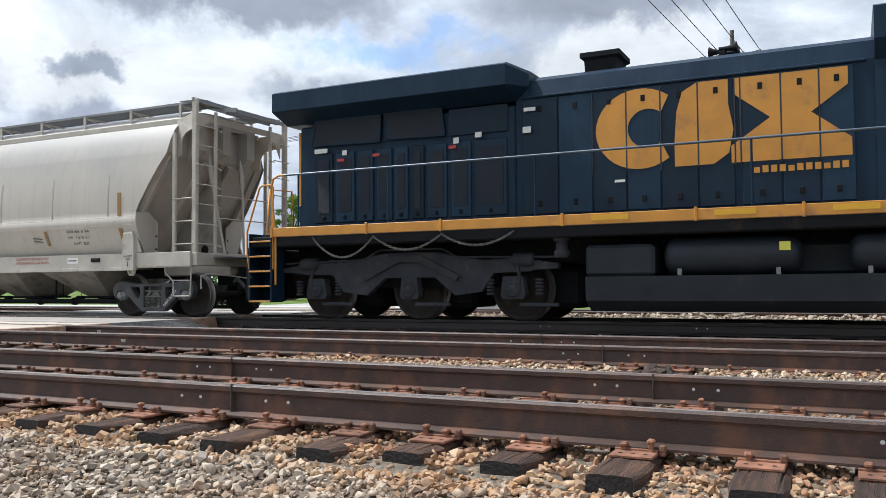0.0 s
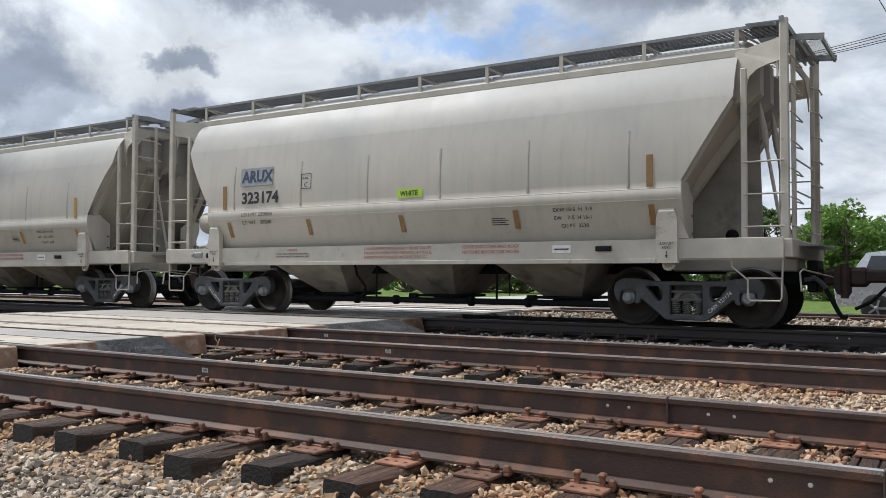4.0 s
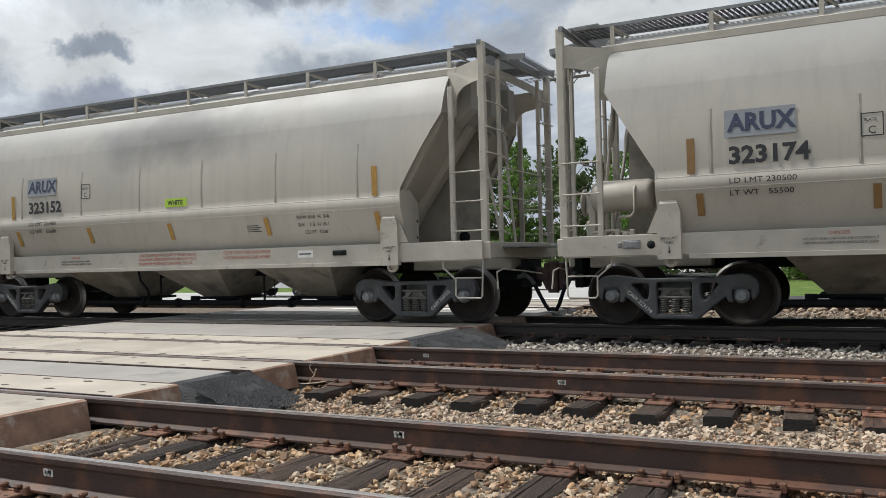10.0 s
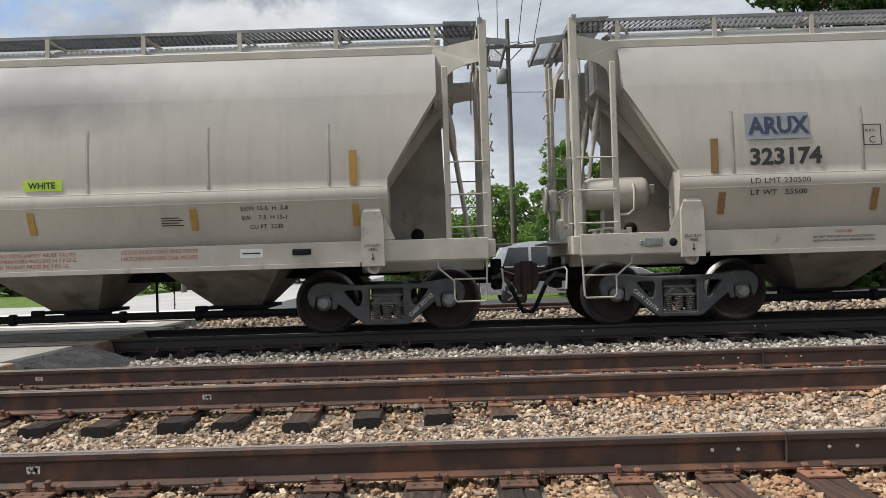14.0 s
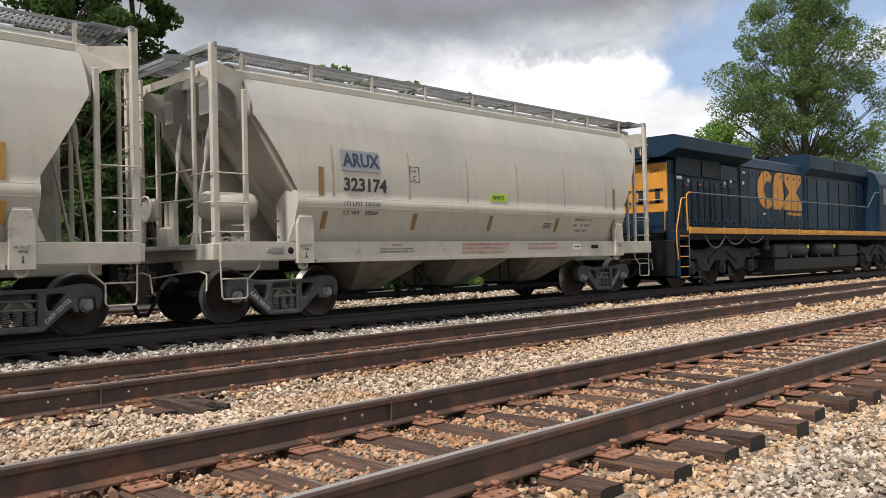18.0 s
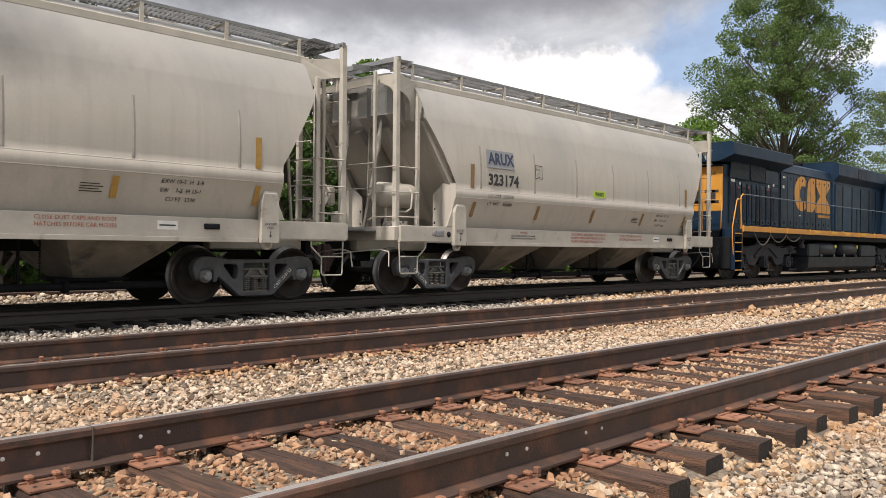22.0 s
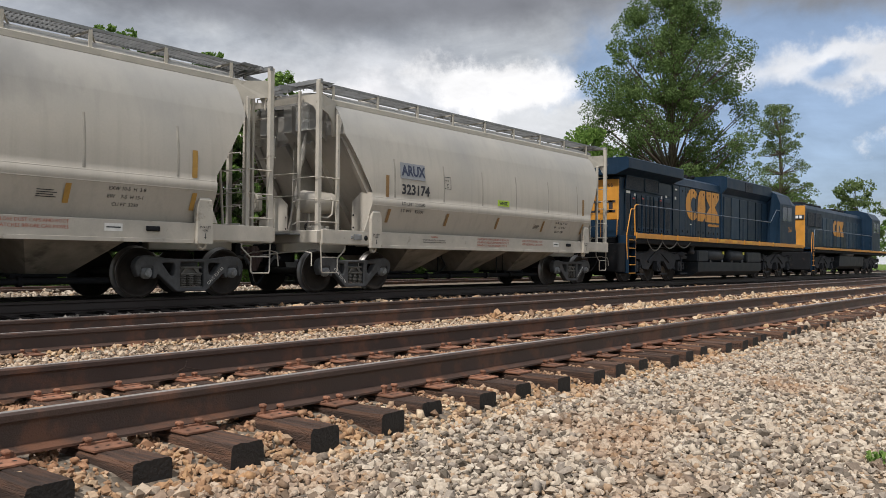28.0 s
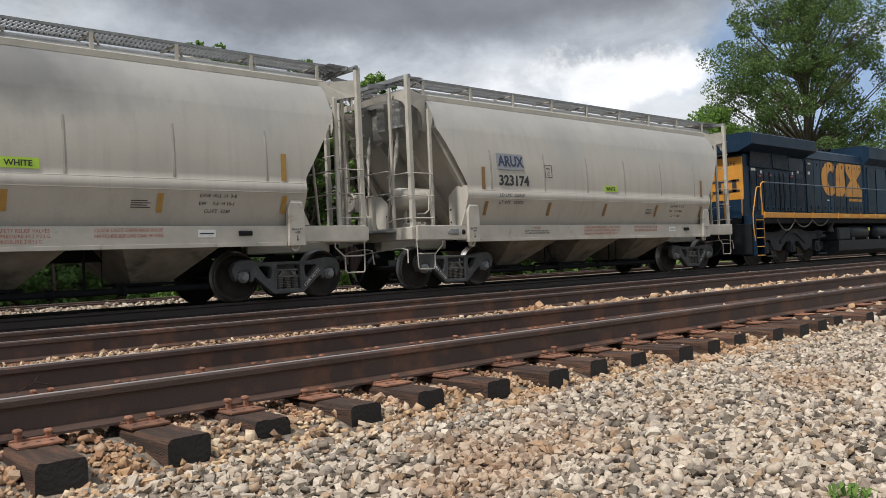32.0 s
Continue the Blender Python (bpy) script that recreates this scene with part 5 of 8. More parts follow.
    for side in (-1, 1):
        s = Shape()
        for yy in (0.54, 1.10):
            s.box(-1.36, side * yy - 0.012, 4.225, TRUCKS + 1.36, side * yy + 0.012, 4.268)
        part("walkway_edge", s, MAT_GRATE, wk)
        s = Shape()
        x = -1.3
        while x < TRUCKS + 1.32:
            for d in (0.10, -0.10):
                s.add([(x, side * 0.54, 4.262), (x + 0.012, side * 0.54, 4.262), (x + d + 0.012, side * 1.10, 4.262), (x + d, side * 1.10, 4.262)], [(0, 1, 2, 3)])
                s.add([(x, side * 0.54, 4.225), (x, side * 0.54, 4.262), (x + d, side * 1.10, 4.262), (x + d, side * 1.10, 4.225)], [(0, 1, 2, 3)])
            x += 0.075
        tagged(part("grating", s, MAT_GRATE, wk), kind="stuff")
        for k in range(9):
            x = -0.75 + (TRUCKS + 1.5) * k / 8
            s = Shape()
            s.box(x - 0.03, side * 1.10 - 0.012, 3.9, x + 0.03, side * 1.10 + 0.012, 4.24)
            s.beam((x, side * 1.08, 4.21), (x, side * 0.52, 4.21), 0.04, 0.03)
            s.beam((x + 0.02, side * 1.08, 4.2), (x + 0.25, side * 0.82, 4.06), 0.03, 0.02)
            part("stanchion", s, MAT_CAR_FRAME, wk)
    for m, x0 in ((-1, 0.0), (1, TRUCKS)):
        X = lambda d: x0 + m * d
        s = Shape()
        for xx in (1.30, 1.56, 1.80):
            s.beam((X(xx), -1.30 if xx < 1.5 else -0.7, 4.2 if xx < 1.5 else 4.06), (X(xx), 1.30 if xx < 1.5 else 0.7, 4.2 if xx < 1.5 else 4.06), 0.03, 0.06)
        y = -1.28
        while y < 1.28:
            s.add([(X(0.9), y, 4.25), (X(0.9), y + 0.012, 4.25), (X(1.36), y + 0.047, 4.25), (X(1.36), y + 0.035, 4.25)], [(0, 1, 2, 3)])
            s.add([(X(0.9), y, 4.235), (X(0.9), y, 4.25), (X(1.36), y + 0.035, 4.25), (X(1.36), y + 0.035, 4.235)], [(0, 1, 2, 3)])
            if abs(y) < 0.66:
                s.add([(X(1.40), y, 4.17), (X(1.40), y + 0.014, 4.17), (X(1.82), y + 0.049, 4.12), (X(1.82), y + 0.035, 4.12)], [(0, 1, 2, 3)])
            y += 0.030
        for yy in (-0.68, 0.68):
            s.beam((X(1.36), yy, 4.14), (X(1.83), yy, 4.09), 0.03, 0.09)
        s.beam((X(1.40), -1.45, 4.2), (X(1.40), 1.45, 4.2), 0.06, 0.08)
        part("end_grating", s, MAT_GRATE, wk)
    for xc in (1.2, TRUCKS / 2, TRUCKS - 1.2):
        s = Shape()
        s.lathe((xc, 0, 4.12), (0, 0, 1), [(0, 0.36), (0.1, 0.36), (0.12, 0.40), (0.16, 0.40), (0.2, 0.2), (0.21, 0.0)], 20)
        part("hatch", s, MAT_CAR_FRAME, car)
    rolling.append(car)
    return car


def sign_on_side(car, x, z, shape_or_mesh, mat, name, lift=0.004):
    """Something flat on the sloping car side, at its lower left corner."""
    dz = max(0.07, 1.80 - z) if z < 1.80 else 0.25
    dz = min(dz, 0.25)
    ya, yb = side_y(z), side_y(min(z + dz, 3.88))
    tilt = -math.degrees(math.atan2(yb - ya, dz))
    off = -lift
    return part(name, shape_or_mesh, mat, car, at=Matrix.Translation((x, ya + off, z)) @ Matrix.Rotation(radians(tilt), 4, "X"))


def letter_hopper(car, mark, number, limit, light, old, label_patch):
    """Markings of the near side."""
    if label_patch:
        p = Shape()
        p.box(-0.04, -0.001, -0.05, 0.80, 0.001, 0.30)
        sign_on_side(car, 0.83, 2.50, p, MAT_PATCH, "paint_patch", 0.012)
    sign_on_side(car, 0.84, 2.53, text_mesh("reporting_mark", mark, 0.31, MAT_NAVY, bold=0.011, wide=0.93), None, "reporting_mark", 0.016)
    sign_on_side(car, 0.83, 2.12, text_mesh("car_number", number, 0.30, MAT_INK, bold=0.010, wide=1.06), None, "car_number", 0.010)
    for me in split_words(text_mesh("load_limit", "LD LMT " + limit, 0.10, MAT_INK, wide=1.2), 0.022):
        sign_on_side(car, 0.83, 1.87, me, None, "load_limit", 0.006)
    for me in split_words(text_mesh("light_weight", "LT WT   " + light, 0.10, MAT_INK, wide=1.2), 0.022):
        sign_on_side(car, 0.83, 1.72, me, None, "light_weight", 0.012)
    s = Shape()
    for a in ((0, 0, 0.24, 0.012), (0, 0.268, 0.24, 0.28), (0, 0, 0.012, 0.28), (0.228, 0, 0.24, 0.28)):
        s.box(a[0], -0.001, a[1], a[2], 0.001, a[3])
    sign_on_side(car, 2.34, 2.33, s, MAT_INK, "plate_frame", 0.005)
    sign_on_side(car, 2.37, 2.51, text_mesh("plate_word", "PLATE", 0.05, MAT_INK), None, "plate_word", 0.006)
    sign_on_side(car, 2.41, 2.36, text_mesh("plate_letter", "C", 0.13, MAT_INK), None, "plate_letter", 0.006)
    s = Shape()
    s.box(0, -0.001, 0, 0.52, 0.001, 0.15)
    sign_on_side(car, 4.50, 2.06, s, MAT_LIME, "sticker", 0.005)
    sign_on_side(car, 4.57, 2.095, text_mesh("sticker_word", "WHITE", 0.115, MAT_INK, bold=0.003), None, "sticker_word", 0.010)
    ochre = MAT_OCHRE if old else MAT_BROWN
    s = Shape()
    s.box(0, -0.001, 0, 0.10, 0.001, 0.46)
    me = s.mesh("reflector", ochre)
    for x in (0.32, TRUCKS - 0.40):
        sign_on_side(car, x, 2.02, me, None, "reflector", 0.005)
    s = Shape()
    s.box(0, -0.001, 0, 0.09, 0.001, 0.31)
    me2 = s.mesh("reflector", ochre)
    for x in (0.42, 2.45, 4.52, 6.70, TRUCKS - 0.38):
        sign_on_side(car, x, 1.48, me2, None, "reflector", 0.016)
    # small lettering
    for me in split_words(text_mesh("marking", "EXW 10-5  H  3-8", 0.085, MAT_INK), 0.022):
        sign_on_side(car, 7.38, 1.72, me, None, "marking", 0.012)
    for me in split_words(text_mesh("marking", "EW    7-5  H 15-1", 0.085, MAT_INK), 0.022):
        sign_on_side(car, 7.38, 1.60, me, None, "marking", 0.012)
    for me in split_words(text_mesh("marking", "CU FT  3230", 0.085, MAT_INK), 0.022):
        sign_on_side(car, 7.48, 1.48, me, None, "marking", 0.012)
    s = Shape()
    for k in range(4):
        s.box(0, -0.001, k * 0.035, 0.30 - 0.05 * (k % 2), 0.001, k * 0.035 + 0.012)
    sign_on_side(car, 6.30, 1.55, s, MAT_INK, "small_print", 0.008)

    def sill_text(x, z, body, size, mat):
        for me in split_words(text_mesh("sill_lettering", body, size, mat), size * 0.22):
            part("sill_lettering", me, None, car, at=pose(x, -1.534, z))

    for k, line in enumerate(("CAR EQUIPPED WITH SAFETY RELIEF VALVES", "MAXIMUM OPERATION PRESSURE 14.7 P.S.I.G.", "MAXIMUM IN TRANSIT PRESSURE 2 P.S.I.G.")):
        sill_text(3.75, 1.185 - 0.075 * k, line, 0.07, MAT_RED_INK)
    for k, line in enumerate(("CLOSE DUST CAPS AND ROOF", "HATCHES BEFORE CAR MOVES")):
        sill_text(5.75, 1.185 - 0.085 * k, line, 0.075, MAT_RED_INK)
    sill_text(1.95, 1.19, "DANGER", 0.06, MAT_RED_INK)
    sill_text(1.66, 1.125, "DO NOT OPEN HATCHES OR DISCONNECT", 0.042, MAT_INK)
    sill_text(1.66, 1.075, "UNLOADING LINE UNTIL PRESSURE IS ZERO", 0.042, MAT_INK)
    s = Shape()
    s.box(7.35, -1.533, 1.09, 7.65, -1.5305, 1.21)
    part("white_placard", s, MAT_WHITE, car)
    s = Shape()
    s.box(7.38, -1.536, 1.14, 7.62, -1.5335, 1.16)
    part("small_print", s, MAT_INK, car)
    s = Shape()
    s.box(8.05, -1.56, 1.11, 8.30, -1.53, 1.19, 0.01)
    s.box(8.10, -1.566, 1.125, 8.25, -1.555, 1.175, 0.005)
    part("card_holder", s, MAT_BLACK, car)
    # white board with small print on the slope sheet of one end
    s = Shape()
    s.box(-0.86, -0.42, 3.25, -0.84, 0.02, 3.75)
    part("placard", s, MAT_WHITE, car, at=pose(-0.16, -0.28, 0.1))


hopper_a = make_hopper("hopper_car", "beige-grey covered hopper car with blue reporting mark patch and lime sticker", "CAIX 323174")
hopper_b = copy_thing(hopper_a, pose(0, 0, 0))
hopper_c = copy_thing(hopper_a, pose(0, 0, 0))
hopper_d = copy_thing(hopper_a, pose(0, 0, 0))
for car, label in ((hopper_b, "soot-smudged beige covered hopper car with orange reflectors"), (hopper_c, "beige-grey covered hopper car coupled behind another"), (hopper_d, "beige-grey covered hopper car at the rear")):
    tagged(car, label)
    rolling.append(car)
    for ob in car.children:
        if ob.name.startswith("wheelset"):
            wheels.append((ob, ob.matrix_basis.translation.x, WHEEL_R))
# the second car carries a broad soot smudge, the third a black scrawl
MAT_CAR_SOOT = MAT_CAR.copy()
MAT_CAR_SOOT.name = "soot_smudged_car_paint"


def add_soot(m, centre, reach):
    nt = m.node_tree
    N, L = nt.nodes.new, nt.links.new
    bsdf = nt.nodes["Principled BSDF"]
    old = bsdf.inputs["Base Color"].links[0].from_socket
    co = N("ShaderNodeTexCoord")
    mp = N("ShaderNodeMapping")
    mp.vector_type = "TEXTURE"
    mp.inputs["Location"].default_value, mp.inputs["Scale"].default_value = centre, reach
    L(co.outputs["Object"], mp.inputs[0])
    ln = N("ShaderNodeVectorMath")
    ln.operation = "LENGTH"
    L(mp.outputs[0], ln.inputs[0])
    nz = N("ShaderNodeTexNoise")
    nz.inputs["Scale"].default_value, nz.inputs["Detail"].default_value = 1.3, 6
    L(co.outputs["Object"], nz.inputs["Vector"])
    ad = N("ShaderNodeMath")
    ad.operation = "MULTIPLY_ADD"
    L(nz.outputs[0], ad.inputs[0])
    ad.inputs[1].default_value = 1.1
    L(ln.outputs["Value"], ad.inputs[2])
    mr = N("ShaderNodeMapRange")
    mr.inputs["From Min"].default_value, mr.inputs["From Max"].default_value = 1.6, 0.9
    mr.inputs["To Max"].default_value = 0.68
    L(ad.outputs[0], mr.inputs[0])
    mx = N("ShaderNodeMix")
    mx.data_type = "RGBA"
    L(mr.outputs[0], mx.inputs[0])
    L(old, mx.inputs[6])
    mx.inputs[7].default_value = (0.10, 0.10, 0.105, 1)
    L(mx.outputs[2], bsdf.inputs["Base Color"])


add_soot(MAT_CAR_SOOT, (4.6, -1.3, 3.45), (2.3, 2.0, 0.75))
for ob in hopper_b.children:
    if ob.name.split(".")[0] in ("body", "roof"):
        ob.data = ob.data.copy()
        ob.data.materials[0] = MAT_CAR_SOOT
for k, x0 in enumerate((3.5, 5.1)):
    s = Shape()
    rg = random.Random(8 + k)
    px, pz = 0.0, 0.2
    for i in range(46):
        qx, qz = px + rg.uniform(-0.16, 0.21), rg.uniform(0.0, 0.42)
        s.beam((px, 0, pz), (qx, 0, qz), rg.uniform(0.022, 0.045), 0.004, up=(0, 1, 0))
        px, pz = qx, qz
    sign_on_side(hopper_c, x0, 1.42, s, MAT_INK, "graffiti_scrawl", 0.012)
for car, number in ((hopper_b, "CAIX 323152"), (hopper_c, "CAIX 323106")):
    me = text_mesh("stencil", number, 0.078, MAT_WHITE)
    for ob in car.children_recursive:
        if ob.name.startswith("stencil"):
            ob.data = me
letter_hopper(hopper_a, "ARUX", "323174", "230500", "55500", False, True)
letter_hopper(hopper_b, "ARUX", "323152", "230400", "55600", True, True)
letter_hopper(hopper_c, "ARUX", "323106", "230400", "55600", True, True)
OFFSETS = {hopper_a: 0.0, hopper_b: -PITCH, hopper_c: -2 * PITCH, hopper_d: -3 * PITCH}

# ---- locomotives ----
MAT_BLUE = material("dark_blue_loco_paint", (0.0092, 0.0255, 0.050), 0.45, vary=0.22, scale=1.5, fine=40, bump=0.04, tint=(0.012, 0.030, 0.062), tint_at=0.55, tint_scale=1.2, streak=(0.024, 0.042, 0.068), streak_amount=0.4, spec=0.18)
# tone changes from door to door, standing in for uneven reflections on the panels
MAT_BLUE_DOOR = material("dark_blue_door_paint_sheen", (0.0100, 0.0285, 0.054), 0.42, vary=0.2, scale=2, fine=9, bump=0.06, objects=0.4, streak=(0.022, 0.038, 0.062), streak_amount=0.5, spec=0.22)
MAT_ORANGE = material("orange_yellow_loco_paint", (0.56, 0.25, 0.035), 0.5, vary=0.14, scale=2.5, fine=40, bump=0.06, tint=(0.36, 0.17, 0.05), tint_at=0.56, tint_scale=2.2)
MAT_ORANGE_SHINY = material("reflective_yellow_strip", (0.66, 0.36, 0.02), 0.4, vary=0.08, scale=4)
MAT_GRILLE = material("dark_grille", (0.006, 0.012, 0.024), 0.65, vary=0.3, scale=3, fine=150, bump=0.8)
MAT_LOCO_TRUCK = material("dusty_loco_truck", (0.038, 0.041, 0.048), 0.8, vary=0.35, scale=3, fine=50, bump=0.4, tint=(0.085, 0.065, 0.05), tint_at=0.58, tint_scale=3, spec=0.25)
MAT_TANK = material("black_tank_paint", (0.024, 0.029, 0.036), 0.5, vary=0.25, scale=2, fine=40, bump=0.1, tint=(0.055, 0.05, 0.045), tint_at=0.6, tint_scale=3, spec=0.25)
MAT_GLASS = material("dark_cab_glass", (0.02, 0.025, 0.03), 0.08, vary=0.1, bump=0, spec=0.8)
MAT_RED = material("red_label", (0.5, 0.06, 0.05), 0.5, vary=0.1)
MAT_YELLOW_TAG = material("yellow_tag", (0.72, 0.68, 0.10), 0.5, vary=0.1)
MAT_STEEL_RAIL = material("grey_handrail", (0.10, 0.13, 0.17), 0.4, 0.3, vary=0.2, scale=3)


def three_axle_truck(parent, x, spacing, high):
    tr = tagged(new("truck"), "dusty black three-axle truck frame")
    tr.parent = parent
    tr.matrix_basis = pose(x, 0, 0)
    s = Shape()
    e = spacing + 0.75
    for side in (-1, 1):
        s = Shape()
        xs = [-e, -spacing - 0.34, -spacing - 0.30, -spacing + 0.34, -spacing + 0.55, -0.85, -0.48, 0.48, 0.85, spacing - 0.55, spacing - 0.34, spacing + 0.30, spacing + 0.34, e]
        lo = [0.84, 0.82, 0.80, 0.78, 0.48, 0.42, 0.72, 0.72, 0.42, 0.48, 0.78, 0.80, 0.82, 0.84]
        hi = [0.92, 0.98, 0.99, 1.0, 1.0, 1.08, 1.15, 1.15, 1.08, 1.0, 1.0, 0.99, 0.98, 0.92]
        y = side * 1.12
        s.rings([[(a, y - 0.06, b), (a, y + 0.06, b), (a, y + 0.06, c - 0.02), (a, y + 0.04, c), (a, y - 0.04, c), (a, y - 0.06, c - 0.02)] for a, b, c in zip(xs, lo, hi)])
        s.prism([(-0.95, 0.74), (-0.88, 0.66), (-0.2, 0.98), (0.2, 0.98), (0.88, 0.66), (0.95, 0.74), (0.25, 1.09), (-0.25, 1.09)], y + side * 0.06, y + side * 0.11)
        part("truck_frame", s, MAT_LOCO_TRUCK, tr)
        for k in (-1, 0, 1):
            b = Shape()
            w = 0.21 if k else 0.18
            b.prism([(k * spacing - w, 0.42), (k * spacing - w + 0.04, 0.36), (k * spacing + w - 0.04, 0.36), (k * spacing + w, 0.42), (k * spacing + w * 0.8, 0.72), (k * spacing - w * 0.8, 0.72)], y - 0.08, y + 0.08)
            b.lathe((k * spacing, y + side * 0.075, LOCO_R), (0, side, 0), [(0, 0.125), (0.035, 0.125), (0.04, 0.10), (0.025, 0.085), (0.05, 0.06), (0.055, 0.0)], 18)
            for i in range(6):
                q = i * math.pi / 3
                b.cyl((k * spacing + 0.108 * math.cos(q), y + side * 0.10, LOCO_R + 0.108 * math.sin(q)), (k * spacing + 0.108 * math.cos(q), y + side * 0.125, LOCO_R + 0.108 * math.sin(q)), 0.014, 6)
            b.box(k * spacing + 0.1, y + side * 0.03 - 0.04, 0.24, k * spacing + 0.75, y + side * 0.03 + 0.04, 0.30, 0.01)
            part("journal_box", b, MAT_LOCO_TRUCK, tr)
            for d in (-0.42, 0.42):
                c = Shape()
                for i in range(5):
                    c.lathe((k * spacing + d, y, 0.42 + i * 0.055), (0, 0, 1), [(0, 0.05), (0.015, 0.07), (0.03, 0.07), (0.045, 0.05)], 8)
                if k:
                    part("coil_spring", c, MAT_LOCO_TRUCK, tr)
        for d in (-1, 1):
            c = Shape()
            c.lathe((d * (spacing + 0.35), y + side * 0.02, 0.98), (-d, 0, 0), [(0, 0.04), (0, 0.10), (0.04, 0.115), (0.34, 0.115), (0.36, 0.06), (0.5, 0.03), (0.75, 0.03)], 14)
            c.tube([(d * (spacing + 0.05), y + side * 0.06, 0.98), (d * (spacing + 0.12), y + side * 0.08, 0.7), (d * (spacing + 0.08), y + side * 0.08, 0.5)], 0.03, 6)
            part("brake_cylinder", c, MAT_LOCO_TRUCK, tr)
        p = Shape()
        p.tube([(-spacing - 0.7, y + side * 0.05, 1.0), (-0.9, y + side * 0.05, 1.04), (-0.6, y + side * 0.05, 1.2), (0.6, y + side * 0.05, 1.2), (0.9, y + side * 0.05, 1.05), (spacing + 0.7, y + side * 0.05, 1.02)], 0.018, 6)
        part("sand_pipe", p, MAT_LOCO_TRUCK, tr)
    c = Shape()
    c.box(-spacing * 0.8, -0.9, 0.55, spacing * 0.8, 0.9, 0.95, 0.05)
    part("transom", c, MAT_BLACK, tr)
    for k in (-1, 0, 1):
        c = Shape()
        c.box(k * spacing + 0.12, -0.55, 0.20, k * spacing + 0.95, 0.55, 0.86, 0.08)
        part("traction_motor", c, MAT_BLACK, tr)
    for k in (-1, 0, 1):
        make_wheelset(parent, x + k * spacing, LOCO_R)


def steps(parent, x0, x1, y):
    """Boarding steps let into a corner, orange-edged."""
    s = Shape()
    s.box(x0, y - 0.02, 0.32, x0 + 0.03, y + 0.42, 1.55, 0.004)
    s.box(x1 - 0.03, y - 0.02, 0.32, x1, y + 0.42, 1.55, 0.004)
    s.box(x0, y + 0.36, 0.32, x1, y + 0.42, 1.55, 0.004)
    st = part("step_well", s, MAT_BLUE, parent)
    for k in range(5):
        z = 0.33 + k * 0.27
        t = Shape()
        t.box(x0 + 0.03, y - 0.02, z - 0.025, x1 - 0.03, y + 0.36, z, 0.004)
        part("tread", t, MAT_BLACK, st)
        t = Shape()
        t.box(x0 + 0.02, y - 0.035, z - 0.022, x1 - 0.02, y - 0.022, z + 0.006, 0.003)
        part("tread_edge", t, MAT_ORANGE, st, "orange step edge")


def plain_emblem(parent, x, z, w, h, y, mat, names="emblem"):
    """Three plain blocks of colour: an open ring, a slanted slab and an hourglass."""
    y0 = y - 0.003
    a, b, c = w * 0.34, w * 0.235, w * 0.44
    s = Shape()
    out, inn = [], []
    for k in range(25):
        t = math.radians(50) + math.radians(260) * k / 24
        out.append((x + a * 0.56 + a * 0.56 * math.cos(t), z + h / 2 + h / 2 * math.sin(t)))
        inn.append((x + a * 0.66 + a * 0.25 * math.cos(t), z + h / 2 + h * 0.24 * math.sin(t)))
    s.prism(out + inn[::-1], y0, y)
    part(names, s, mat, parent, "orange open ring shape")
    x2 = x + w * 0.335
    s = Shape()
    s.prism([(x2 + b * 0.04, z + h * 0.66), (x2 + b * 0.14, z + h * 0.90), (x2 + b * 0.4, z + h), (x2 + b * 0.92, z + h), (x2 + b * 0.92, z + h * 0.70), (x2 + b, z + h * 0.40), (x2 + b * 0.92, z + h * 0.12), (x2 + b * 0.66, z), (x2, z), (x2, z + h * 0.30)], y0, y)
    part(names, s, mat, parent, "orange slanted slab shape")
    x3 = x + w * 0.56
    s = Shape()
    s.prism([(x3 + c * 0.04, z + h), (x3 + c * 0.98, z + h), (x3 + c * 0.98, z + h * 0.80), (x3 + c * 0.68, z + h * 0.52), (x3 + c, z + h * 0.20), (x3 + c, z), (x3, z), (x3, z + h * 0.20), (x3 + c * 0.34, z + h * 0.50), (x3 + c * 0.04, z + h * 0.80)], y0, y)
    part(names, s, mat, parent, "orange hourglass shape")


def railing(parent, pts, r, mat, name="handrail"):
    s = Shape()
    s.tube(pts, r, 8)
    return part(name, s, mat, parent)


def chain(parent, x0, x1, z, drop, y):
    s = Shape()
    n = 26
    for k in range(n):
        t = (k + 0.5) / n
        x = x0 + (x1 - x0) * t
        zz = z - drop * 4 * t * (1 - t)
        dx, dz = (x1 - x0) / n * 0.72, -drop * 4 * (1 - 2 * t) / n * 0.72
        if k % 2:
            s.beam((x - dx, y - 0.012, zz - dz), (x + dx, y - 0.012, zz + dz), 0.012, 0.014)
            s.beam((x - dx, y + 0.012, zz - dz), (x + dx, y + 0.012, zz + dz), 0.012, 0.014)
        else:
            s.beam((x - dx, y, zz - dz + 0.014), (x + dx, y, zz + dz + 0.014), 0.014, 0.012)
            s.beam((x - dx, y, zz - dz - 0.014), (x + dx, y, zz + dz - 0.014), 0.014, 0.012)
    part("safety_chain", s, MAT_SPRING, parent, "sagging safety chain")


